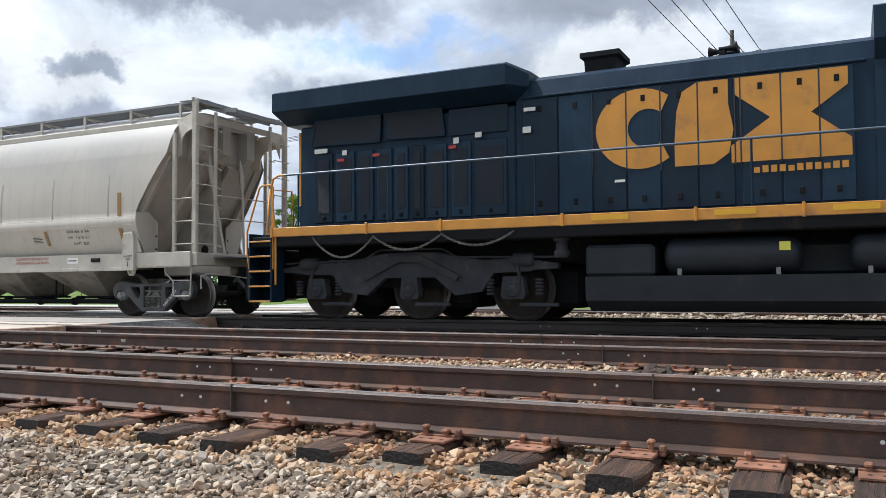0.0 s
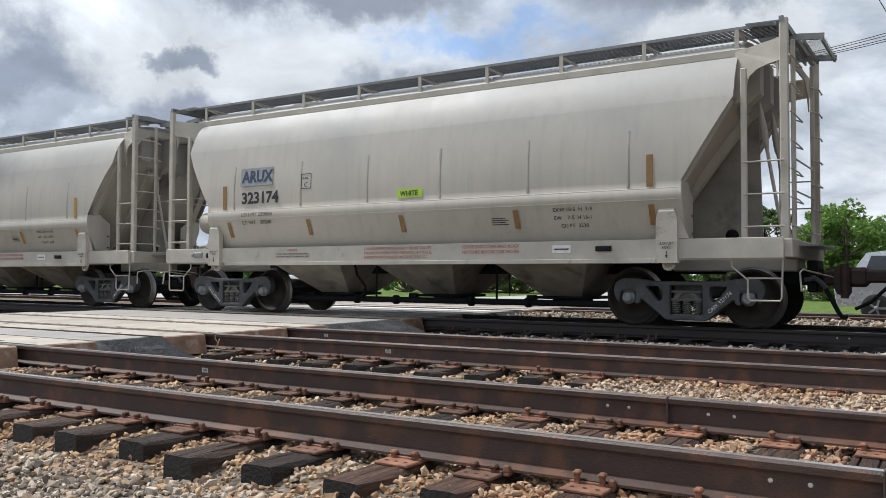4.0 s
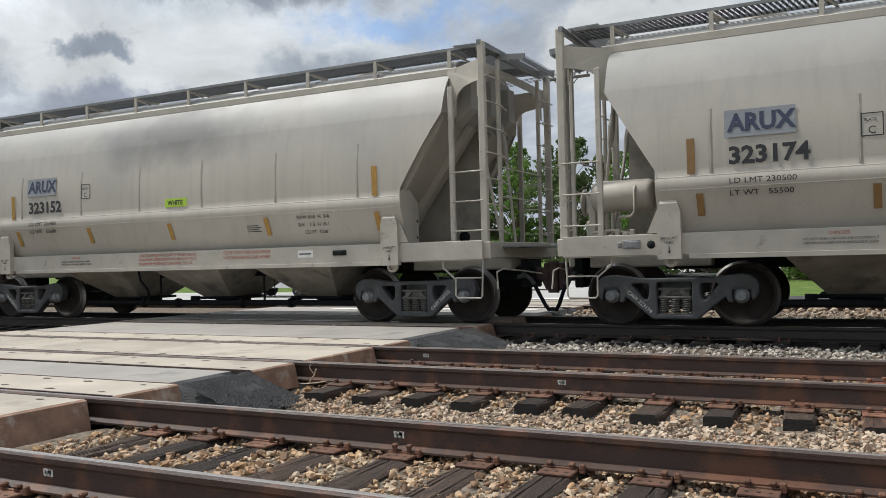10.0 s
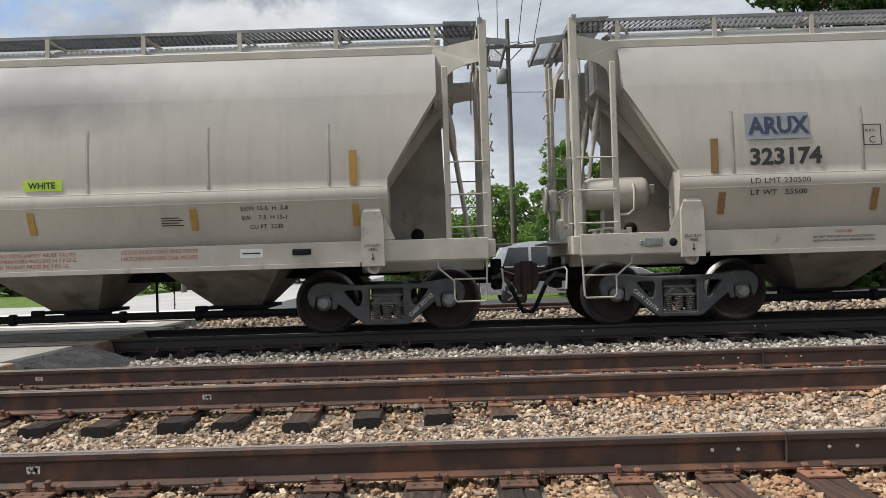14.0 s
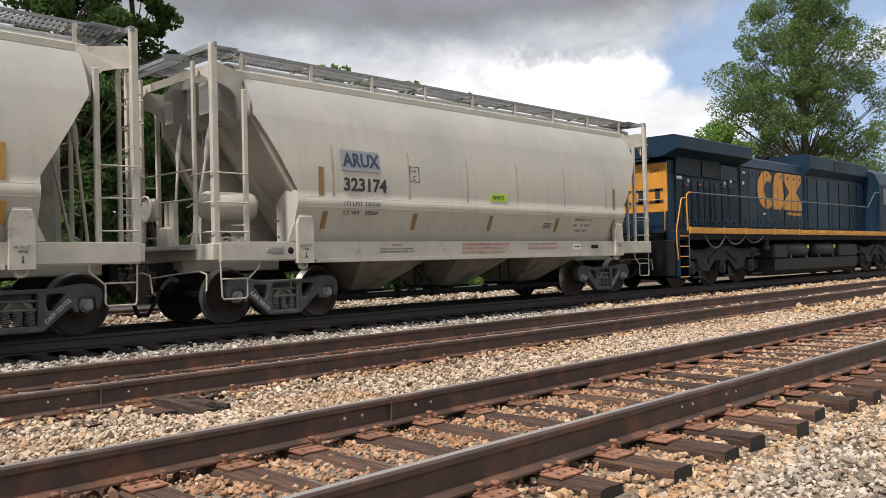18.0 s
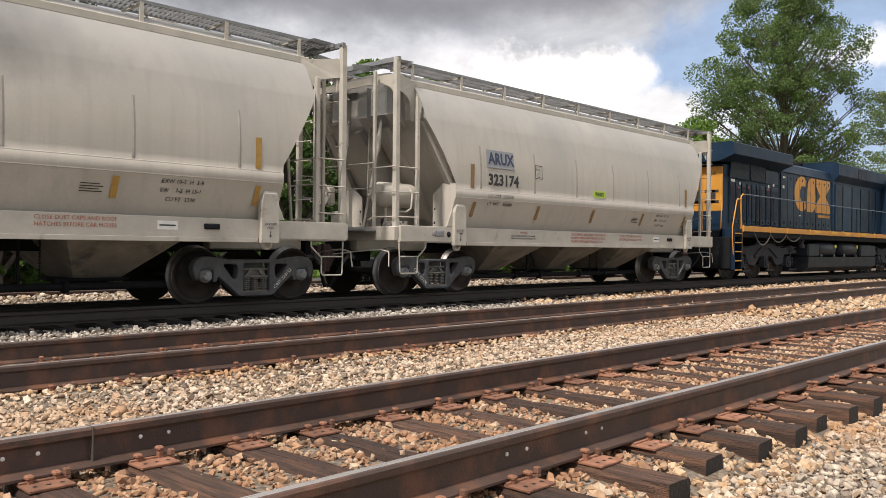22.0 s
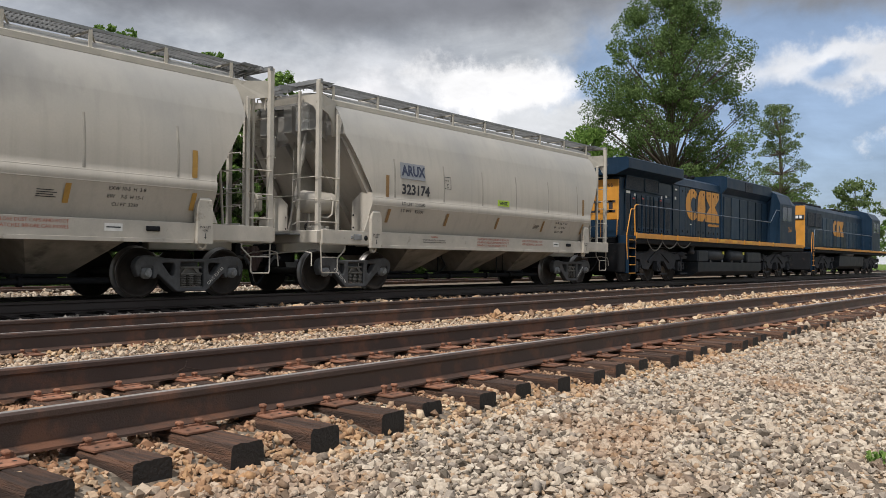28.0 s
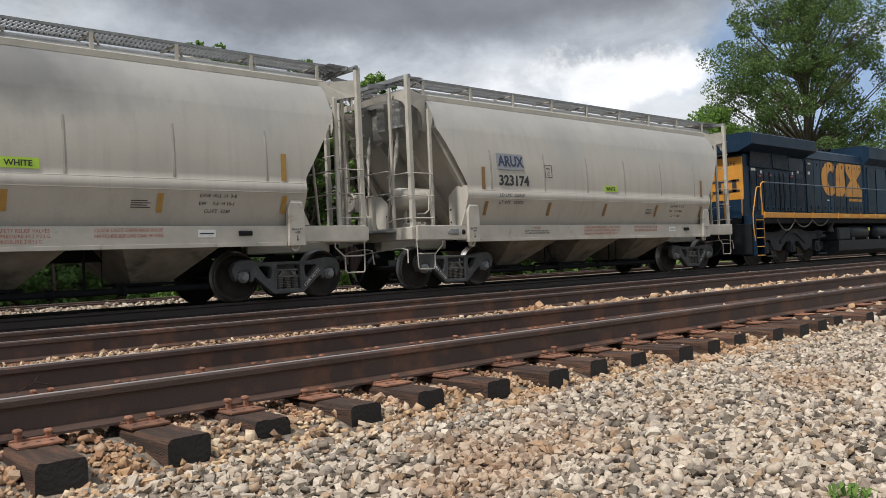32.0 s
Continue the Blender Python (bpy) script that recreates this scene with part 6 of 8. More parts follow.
def make_loco_a():
    """Six-axle road engine with flared radiators at the rear; built round its middle."""
    C = 22.1
    lo = thing("locomotive", "dark blue six-axle diesel locomotive with orange stripe and emblem", "locomotive", "locomotives")
    X = lambda v: v - C
    s = Shape()
    s.box(X(12.1), -1.5, 1.30, X(32.3), 1.5, 1.49, 0.02)
    s.box(X(12.5), -0.6, 0.95, X(32.0), 0.6, 1.32, 0.02)
    part("underframe", s, MAT_BLACK, lo)
    for side in (-1, 1):
        cuts = [12.62, 14.6, 16.0, 18.05, 20.0, 21.4, 23.2, 25.2, 27.2, 29.2, 30.9, 32.3]
        for a, b in zip(cuts, cuts[1:]):
            s = Shape()
            s.box(X(a) + 0.004, side * 1.545 - 0.02, 1.475, X(b) - 0.004, side * 1.545 + 0.02, 1.635, 0.006)
            part("side_stripe", s, MAT_ORANGE, lo)
            s = Shape()
            s.box(X(a) - 0.02, side * 1.57 - 0.015, 1.46, X(a) + 0.02, side * 1.57 + 0.015, 1.66, 0.006)
            part("stanchion_socket", s, MAT_ORANGE, lo)
        for a in (18.5, 20.25, 21.75, 23.6):
            s = Shape()
            s.box(X(a), side * 1.568 - 0.002, 1.53, X(a + 0.55), side * 1.568 + 0.002, 1.61)
            part("reflector", s, MAT_ORANGE_SHINY, lo)
    # rear hood and flared radiator roof
    s = Shape()
    s.box(X(12.75), -0.87, 1.49, X(17.05), 0.87, 3.55, 0.03)
    part("rear_hood", s, MAT_BLUE, lo)
    s = Shape()
    prof = [(-0.87, 3.60), (-1.31, 3.77), (-1.34, 3.79), (-1.34, 4.12), (-1.26, 4.16), (1.26, 4.16), (1.34, 4.12), (1.34, 3.79), (1.31, 3.77), (0.87, 3.60)]
    inner = [(-0.87, 3.60), (-0.88, 3.80), (-0.9, 3.82), (-0.9, 4.02), (-0.8, 4.08), (0.8, 4.08), (0.9, 4.02), (0.9, 3.82), (0.88, 3.80), (0.87, 3.60)]
    s.rings([[(X(12.45), y, z) for y, z in prof], [(X(17.06), y, z) for y, z in prof], [(X(17.30), y, z) for y, z in inner]])
    part("radiator_roof", s, MAT_BLUE, lo)
    for a, b, c, d in ((13.05, 14.5, 13.15, 14.52), (14.62, 15.78, 14.6, 15.72)):
        s = Shape()
        q = [(X(c), 3.63), (X(d), 3.61), (X(b), 3.14), (X(a), 3.17)]
        s.prism(q, -0.935, -0.86)
        g = part("radiator_grille", s, MAT_GRILLE, lo)
        f = Shape()
        for p, r in zip(q, q[1:] + q[:1]):
            f.beam((p[0], -0.93, p[1]), (r[0], -0.93, r[1]), 0.025, 0.03, up=(0, 1, 0))
        part("grille_frame", f, MAT_BLUE, g)
    for k, (a, b) in enumerate(((13.12, 13.48), (13.56, 13.95), (14.02, 14.34), (14.42, 14.72), (14.78, 15.05), (15.12, 15.36), (15.42, 15.80), (15.88, 16.25), (16.32, 16.90))):
        s = Shape()
        s.box(X(a), -0.905, 1.74, X(b), -0.87, 3.02, 0.012)
        d = part("hood_door", s, MAT_BLUE_DOOR, lo)
        s = Shape()
        s.box(X(a) + 0.06, -0.915, 1.92, X(b) - 0.06, -0.903, 2.90)
        part("louvre_screen", s, MAT_GRILLE, d)
        s = Shape()
        s.box(X((a + b) / 2) - 0.03, -0.93, 1.79, X((a + b) / 2) + 0.03, -0.905, 1.86, 0.008)
        part("latch", s, MAT_BLACK, d)
    for a, z, w, h, m in ((13.12, 3.02, 0.28, 0.08, MAT_WHITE), (13.72, 2.95, 0.10, 0.09, MAT_WHITE), (13.62, 2.84, 0.14, 0.05, MAT_RED), (14.36, 2.88, 0.14, 0.05, MAT_RED), (15.95, 2.98, 0.10, 0.10, MAT_WHITE), (15.86, 2.90, 0.14, 0.05, MAT_RED), (16.35, 3.05, 0.12, 0.09, MAT_WHITE), (17.22, 3.4, 0.2, 0.06, MAT_WHITE), (17.2, 3.05, 0.14, 0.1, MAT_WHITE), (18.7, 2.15, 0.16, 0.04, MAT_WHITE)):
        s = Shape()
        s.box(X(a), -0.945, z, X(a + w), -0.935, z + h)
        part("sticker", s, m, lo)
    s = Shape()
    s.box(X(15.84), -0.90, 3.12, X(16.92), -0.86, 3.58, 0.01)
    part("access_panel", s, MAT_BLUE_DOOR, lo)
    # engine hood with a row of doors
    s = Shape()
    prof = [(-0.86, 1.49), (-0.86, 3.66), (-0.80, 3.92), (-0.55, 4.03), (0.55, 4.03), (0.80, 3.92), (0.86, 3.66), (0.86, 1.49)]
    s.rings([[(x, y, z) for y, z in prof] for x in (X(17.06), X(22.3))])
    part("engine_hood", s, MAT_BLUE, lo)
    edges = [17.16, 17.78, 18.34, 18.88, 19.40, 19.95, 20.47, 20.55, 21.1, 21.6, 22.05]
    for a, b in zip(edges, edges[1:]):
        if b - a < 0.2:
            continue
        s = Shape()
        s.box(X(a) + 0.012, -0.888, 1.72, X(b) - 0.012, -0.86, 3.60, 0.008)
        d = part("hood_door", s, MAT_BLUE_DOOR, lo)
        for z in (3.38, 1.84):
            s = Shape()
            s.box(X((a + b) / 2) - 0.035, -0.90, z, X((a + b) / 2) + 0.035, -0.886, z + 0.10, 0.008)
            part("latch", s, MAT_BLACK, d)
    s = Shape()
    s.box(X(17.1), -0.90, 3.62, X(22.2), -0.82, 3.66, 0.01)
    part("door_header", s, MAT_BLUE, lo)
    plain_emblem(lo, X(18.40), 2.34, 3.6, 1.24, -0.892, MAT_ORANGE)
    for k in range(11):
        s = Shape()
        s.box(X(20.72) + k * 0.115, -0.896, 2.17, X(20.72) + k * 0.115 + 0.08, -0.892, 2.17 + (0.10 if k % 4 else 0.08))
        part("lettering_bar", s, MAT_ORANGE, lo)
    for x in edges[2:-1]:
        s = Shape()
        s.box(X(x) - 0.011, -0.8965, 2.30, X(x) + 0.011, -0.8925, 3.60)
        part("door_seam", s, MAT_GRILLE, lo)
    s = Shape()
    stack = lambda a, b, w, z: [(X(a), -w, z), (X(b), -w, z), (X(b), w, z), (X(a), w, z)]
    s.rings([stack(18.08, 18.58, 0.30, 3.95), stack(18.06, 18.60, 0.32, 4.28), stack(18.0, 18.66, 0.37, 4.32), stack(18.0, 18.66, 0.37, 4.40), stack(18.06, 18.60, 0.32, 4.41)])
    part("exhaust", s, MAT_BLACK, lo)
    s = Shape()
    for d, k in ((1, 0.0), (-1, 0.14), (1, 0.28)):
        s.lathe((X(20.25) - d * 0.05, -0.35 + k, 4.17), (d, 0, 0.05), [(0, 0.04), (0.12, 0.035), (0.2, 0.05), (0.26, 0.085), (0.27, 0.085)], 12)
    s.box(X(20.2), -0.4, 4.03, X(20.3), 0.0, 4.14, 0.01)
    part("air_horn", s, MAT_BLACK, lo)
    # forward equipment hood, wider and taller
    s = Shape()
    prof = [(-0.90, 1.49), (-0.90, 3.62), (-1.12, 3.86), (-1.12, 4.30), (-0.9, 4.38), (0.9, 4.38), (1.12, 4.30), (1.12, 3.86), (0.90, 3.62), (0.90, 1.49)]
    s.rings([[(x, y, z) for y, z in prof] for x in (X(22.3), X(28.4))])
    part("equipment_hood", s, MAT_BLUE, lo)
    for a, b in ((22.5, 23.3), (23.4, 24.4), (24.5, 25.5), (25.6, 26.6), (26.7, 27.5), (27.6, 28.3)):
        s = Shape()
        s.box(X(a), -0.93, 1.72, X(b), -0.90, 3.50, 0.01)
        part("hood_door", s, MAT_BLUE_DOOR, lo)
    s = Shape()
    s.box(X(24.6), -1.14, 3.84, X(25.6), -1.11, 4.24, 0.01)
    part("blower_grille", s, MAT_GRILLE, lo)
    # cab and nose
    cab = tagged(new("cab"), "wide dark blue crew cab with sloped nose")
    cab.parent = lo
    s = Shape()
    prof = [(-1.52, 1.49), (-1.52, 3.55), (-1.34, 4.0), (-0.8, 4.25), (0.8, 4.25), (1.34, 4.0), (1.52, 3.55), (1.52, 1.49)]
    nose = [(-1.35, 1.49), (-1.35, 2.7), (-1.25, 2.95), (-0.6, 3.1), (0.6, 3.1), (1.25, 2.95), (1.35, 2.7), (1.35, 1.49)]
    s.rings([[(X(28.4), y, z) for y, z in prof], [(X(30.4), y, z) for y, z in prof], [(X(30.95), y, z - (0.25 if z > 3.9 else 0)) for y, z in prof], [(X(31.2), y, z) for y, z in nose], [(X(32.2), y * 0.9, z - (0.35 if z > 2.6 else 0)) for y, z in nose]])
    part("cab_shell", s, MAT_BLUE, cab)
    for a, b in ((28.8, 29.45), (29.55, 30.25)):
        s = Shape()
        s.box(X(a), -1.535, 2.72, X(b), -1.50, 3.42, 0.02)
        part("cab_window", s, MAT_GLASS, cab)
        s = Shape()
        s.box(X(a) - 0.04, -1.54, 2.66, X(b) + 0.04, -1.515, 2.72, 0.008)
        s.box(X(a) - 0.04, -1.54, 3.42, X(b) + 0.04, -1.515, 3.48, 0.008)
        part("window_frame", s, MAT_BLUE_DOOR, cab)
    part("road_number", text_mesh("road_number", "266", 0.36, MAT_ORANGE, bold=0.006), None, cab, at=pose(X(29.75), -1.524, 2.22))
    # rear end face
    s = Shape()
    s.box(X(12.70), -0.84, 1.52, X(12.745), 0.84, 2.09, 0.01)
    part("rear_lower_panel", s, MAT_BLUE, lo)
    s = Shape()
    s.box(X(12.70), -0.86, 2.10, X(12.755), 0.86, 3.46, 0.01)
    rearface = part("rear_face", s, MAT_ORANGE, lo, "orange rear end panel")
    me = text_mesh("road_number", "266", 0.2, MAT_INK)
    me.transform(Matrix.Rotation(radians(-90), 4, "Z"))
    part("road_number", me, None, rearface, at=pose(X(12.694), -0.36, 3.20))
    s = Shape()
    for y0, y1 in ((-0.75, -0.3), (-0.22, 0.18), (0.26, 0.72)):
        s.box(X(12.688), y0, 2.35, X(12.699), y1, 2.42)
        s.box(X(12.688), y0, 2.68, X(12.699), y1, 2.75)
        s.box(X(12.688), y0 + 0.1, 2.35, X(12.699), y0 + 0.24, 2.75)
    part("rear_emblem", s, MAT_INK, rearface, "dark blocky emblem")
    # platforms, steps, railings
    for side in (-1, 1):
        y = side * 1.50
        if side < 0:
            steps(lo, X(12.08), X(12.60), -1.52)
        railing(lo, [(X(12.66), y, 0.62), (X(12.66), y, 1.5), (X(12.56), y, 2.3), (X(12.60), y, 2.52), (X(12.72), y, 2.58), (X(12.86), y, 2.58)], 0.02, MAT_ORANGE, "grab_iron")
        railing(lo, [(X(12.84), y, 2.58), (X(27.0), y, 2.58), (X(27.9), y, 3.2), (X(28.5), y, 3.2)], 0.019, MAT_STEEL_RAIL)
        for x in (13.16, 15.0, 17.6, 20.75, 23.2, 25.2, 26.9):
            railing(lo, [(X(x), y, 1.5), (X(x), y, 2.57)], 0.017, MAT_BLUE, "stanchion")
        railing(lo, [(X(12.10), y, 0.75), (X(12.02), y, 1.2), (X(12.02), y, 1.6), (X(12.30), y, 2.38), (X(12.36), y, 2.42), (X(12.56), y, 2.42), (X(12.60), y, 2.38), (X(12.60), y, 0.9)], 0.018, MAT_ORANGE)
        railing(lo, [(X(12.14), y * 0.72, 1.5), (X(12.2), y * 0.72, 2.4), (X(12.24), y * 0.3, 2.42), (X(12.24), y * 0.3, 1.5)], 0.018, MAT_ORANGE)
    s = Shape()
    s.box(X(11.95), -1.45, 0.35, X(12.05), 1.45, 1.3, 0.02)
    part("pilot_plate", s, MAT_BLACK, lo)
    s = Shape()
    s.box(X(11.5), -0.15, 0.66, X(12.4), 0.15, 0.84, 0.03)
    s.box(X(11.28), -0.15, 0.60, X(11.55), 0.12, 0.88, 0.05)
    part("coupler", s, MAT_COUPLER, lo)
    s = Shape()
    s.tube([(X(12.0), -0.5, 0.8), (X(11.8), -0.52, 0.6), (X(11.6), -0.45, 0.4), (X(11.4), -0.35, 0.3)], 0.024, 8)
    s.tube([(X(12.0), -0.75, 0.85), (X(11.85), -0.77, 0.62), (X(11.9), -0.7, 0.42), (X(11.95), -0.62, 0.5)], 0.02, 8)
    part("air_hose", s, MAT_BLACK, lo)
    for a, b, d in ((13.5, 14.72, 0.34), (14.72, 16.0, 0.24), (16.0, 17.25, 0.20)):
        chain(lo, X(a), X(b), 1.42, d, -1.535)
    # tank and reservoirs
    s = Shape()
    prof = [(-1.40, 0.34), (-1.42, 0.70), (1.42, 0.70), (1.40, 0.34), (1.1, 0.17), (-1.1, 0.17)]
    s.rings([[(x, y, z) for y, z in prof] for x in (X(18.35), X(25.9))])
    part("fuel_tank", s, MAT_TANK, lo)
    for a, b, w in ((18.35, 19.38, 1.42), (24.0, 25.9, 1.42), (19.39, 23.99, 0.7)):
        s = Shape()
        s.box(X(a), -w, 0.702, X(b), w, 1.17, 0.05)
        part("tank_housing", s, MAT_TANK, lo)
    for a, b in ((19.48, 21.35), (21.92, 23.8)):
        s = Shape()
        s.lathe((X(a), -1.12, 0.98), (1, 0, 0), [(0, 0.03), (0.02, 0.16), (0.08, 0.24), (0.16, 0.272), (b - a - 0.16, 0.272), (b - a - 0.08, 0.24), (b - a - 0.02, 0.16), (b - a, 0.03)], 24)
        r = part("air_reservoir", s, MAT_TANK, lo)
        s = Shape()
        s.box(X(b) - 0.28, -1.405, 1.03, X(b) - 0.14, -1.375, 1.15)
        part("yellow_tag", s, MAT_YELLOW_TAG, r, "yellow square tag")
        for c in (0.25, b - a - 0.3):
            s = Shape()
            s.box(X(a) + c - 0.03, -1.40, 0.70, X(a) + c + 0.03, -1.34, 0.80, 0.008)
            part("bracket", s, MAT_GRATE, r)
    s = Shape()
    s.lathe((X(17.95), -1.3, 1.0), (0, 0, 1), [(0, 0.10), (0.05, 0.12), (0.1, 0.12), (0.12, 0.09), (0.24, 0.09), (0.26, 0.13), (0.34, 0.13), (0.38, 0.05)], 12)
    s.tube([(X(17.95), -1.3, 1.36), (X(17.95), -1.3, 1.48)], 0.06, 8)
    part("air_dryer", s, MAT_LOCO_TRUCK, lo)
    three_axle_truck(lo, X(15.22), 1.88, True)
    three_axle_truck(lo, X(29.0), 1.88, True)
    rolling.append(lo)
    return lo


def make_loco_b():
    """Older six-axle engine ahead of the first."""
    C = 44.0
    lo = thing("locomotive", "older dark blue six-axle diesel locomotive with orange end", "locomotive", "locomotives")
    X = lambda v: v - C
    s = Shape()
    s.box(X(34.1), -1.5, 1.30, X(53.9), 1.5, 1.48, 0.02)
    s.box(X(34.6), -0.6, 0.95, X(53.4), 0.6, 1.32, 0.02)
    part("underframe", s, MAT_BLACK, lo)
    for side in (-1, 1):
        s = Shape()
        s.box(X(34.6), side * 1.53 - 0.02, 1.46, X(53.6), side * 1.53 + 0.02, 1.58, 0.006)
        part("side_stripe", s, MAT_ORANGE, lo)
        y = side * 1.48
        railing(lo, [(X(34.7), y, 0.9), (X(34.55), y, 1.5), (X(34.7), y, 2.5), (X(35.0), y, 2.55), (X(49.0), y, 2.55)], 0.02, MAT_STEEL_RAIL)
        for x in (36.5, 38.5, 40.5, 42.5, 44.5, 46.5, 48.5):
            railing(lo, [(X(x), y, 1.48), (X(x), y, 2.55)], 0.016, MAT_BLUE, "stanchion")
        railing(lo, [(X(34.15), y, 0.6), (X(34.1), y, 1.6), (X(34.25), y, 2.35), (X(34.5), y, 2.35), (X(34.5), y, 0.6)], 0.018, MAT_ORANGE)
    s = Shape()
    prof = [(-0.86, 1.48), (-0.86, 3.72), (-0.74, 3.92), (-0.5, 3.98), (0.5, 3.98), (0.74, 3.92), (0.86, 3.72), (0.86, 1.48)]
    s.rings([[(x, y, z) for y, z in prof] for x in (X(35.3), X(49.0))])
    part("long_hood", s, MAT_BLUE, lo)
    s = Shape()
    s.box(X(35.24), -0.85, 1.5, X(35.30), 0.85, 3.86, 0.02)
    f = part("rear_face", s, MAT_ORANGE, lo, "orange rear end panel")
    s = Shape()
    s.box(X(35.19), -0.82, 3.1, X(35.25), -0.28, 3.36, 0.02)
    nb = part("number_board", s, MAT_INK, f, "dark lit number board")
    for k in range(2):
        s = Shape()
        s.box(X(35.18), -0.70 + k * 0.2, 3.16, X(35.19), -0.57 + k * 0.2, 3.31)
        part("number_bar", s, MAT_WHITE, nb)
    for k in range(16):
        a = 35.6 + k * 0.82
        s = Shape()
        s.box(X(a), -0.885, 1.7, X(a + 0.76), -0.86, 3.35 if k > 3 else 2.6, 0.008)
        part("hood_door", s, MAT_BLUE_DOOR, lo)
    for a in (35.7, 37.2):
        s = Shape()
        s.box(X(a), -0.895, 2.75, X(a + 1.3), -0.86, 3.55, 0.02)
        part("radiator_grille", s, MAT_GRILLE, lo)
    for a in (36.2, 37.8, 39.4, 43.5, 45.0):
        s = Shape()
        s.lathe((X(a), 0, 3.96), (0, 0, 1), [(0, 0.62), (0.12, 0.62), (0.14, 0.56), (0.14, 0.1)], 20)
        part("roof_fan", s, MAT_BLACK, lo)
    plain_emblem(lo, X(41.2), 2.35, 2.6, 0.95, -0.89, MAT_ORANGE)
    cab = tagged(new("cab"), "dark blue crew cab")
    cab.parent = lo
    s = Shape()
    prof = [(-1.5, 1.48), (-1.5, 3.7), (-1.2, 4.1), (-0.6, 4.3), (0.6, 4.3), (1.2, 4.1), (1.5, 3.7), (1.5, 1.48)]
    s.rings([[(x, y, z) for y, z in prof] for x in (X(49.0), X(51.6))])
    s.box(X(51.6), -0.9, 1.48, X(53.2), 0.9, 2.9, 0.1)
    part("cab_shell", s, MAT_BLUE, cab)
    for a in (49.4, 50.4):
        s = Shape()
        s.box(X(a), -1.52, 2.8, X(a + 0.8), -1.49, 3.5, 0.02)
        part("cab_window", s, MAT_GLASS, cab)
    s = Shape()
    prof = [(-1.38, 0.55), (-1.40, 1.15), (1.40, 1.15), (1.38, 0.55), (1.0, 0.38), (-1.0, 0.38)]
    s.rings([[(x, y, z) for y, z in prof] for x in (X(40.6), X(47.0))])
    part("fuel_tank", s, MAT_TANK, lo)
    s = Shape()
    s.lathe((X(41.0), -1.3, 1.28), (1, 0, 0), [(0, 0.03), (0.06, 0.16), (3.0, 0.16), (3.06, 0.03)], 14)
    part("air_reservoir", s, MAT_TANK, lo)
    steps(lo, X(34.1), X(34.6), -1.5)
    s = Shape()
    s.box(X(33.2), -0.15, 0.64, X(34.6), 0.15, 0.86, 0.04)
    part("coupler", s, MAT_COUPLER, lo)
    s = Shape()
    s.box(X(34.0), -1.45, 0.35, X(34.1), 1.45, 1.3, 0.02)
    part("pilot_plate", s, MAT_BLACK, lo)
    three_axle_truck(lo, X(37.6), 2.0, False)
    three_axle_truck(lo, X(50.3), 2.0, False)
    rolling.append(lo)
    return lo


OFFSETS[make_loco_a()] = 22.1
OFFSETS[make_loco_b()] = 44.0

# ---- trees and distance ----
def leaf_material(name, dark, light):
    m = bpy.data.materials.new(name)
    m.use_nodes = True
    nt = m.node_tree
    N, L = nt.nodes.new, nt.links.new
    nt.nodes.remove(nt.nodes["Principled BSDF"])
    g = N("ShaderNodeNewGeometry")
    co = N("ShaderNodeTexCoord")
    n = N("ShaderNodeTexNoise")
    n.inputs["Scale"].default_value, n.inputs["Detail"].default_value = 0.5, 4
    L(co.outputs["Object"], n.inputs["Vector"])
    add = N("ShaderNodeMath")
    add.operation = "MULTIPLY_ADD"
    L(g.outputs["Random Per Island"], add.inputs[0])
    add.inputs[1].default_value = 0.55
    sub = N("ShaderNodeMath")
    sub.operation = "SUBTRACT"
    L(n.outputs[0], sub.inputs[0])
    sub.inputs[1].default_value = 0.25
    L(sub.outputs[0], add.inputs[2])
    r = N("ShaderNodeValToRGB")
    r.color_ramp.elements[0].color, r.color_ramp.elements[1].color = (*dark, 1), (*light, 1)
    L(add.outputs[0], r.inputs[0])
    d, t, mx = N("ShaderNodeBsdfDiffuse"), N("ShaderNodeBsdfTranslucent"), N("ShaderNodeMixShader")
    L(r.outputs[0], d.inputs[0])
    L(r.outputs[0], t.inputs[0])
    mx.inputs[0].default_value = 0.42
    L(d.outputs[0], mx.inputs[1])
    L(t.outputs[0], mx.inputs[2])
    L(mx.outputs[0], nt.nodes["Material Output"].inputs[0])
    return m


MAT_BARK = material("grey_brown_bark", (0.11, 0.085, 0.065), 0.9, vary=0.35, scale=4, fine=25, bump=0.8, stretch=(1, 1, 0.3))
LEAF_OAK = leaf_material("broad_leaf_green", (0.050, 0.100, 0.032), (0.19, 0.285, 0.095))
LEAF_TALL = leaf_material("dull_broad_leaf_green", (0.044, 0.082, 0.028), (0.20, 0.275, 0.105))
LEAF_PALE = leaf_material("pale_grey_green_leaf", (0.06, 0.095, 0.036), (0.22, 0.28, 0.12))
LEAF_PINE = leaf_material("pine_green", (0.035, 0.075, 0.025), (0.12, 0.18, 0.06))
LEAF_BUSH = leaf_material("fresh_green", (0.070, 0.145, 0.035), (0.25, 0.37, 0.10))


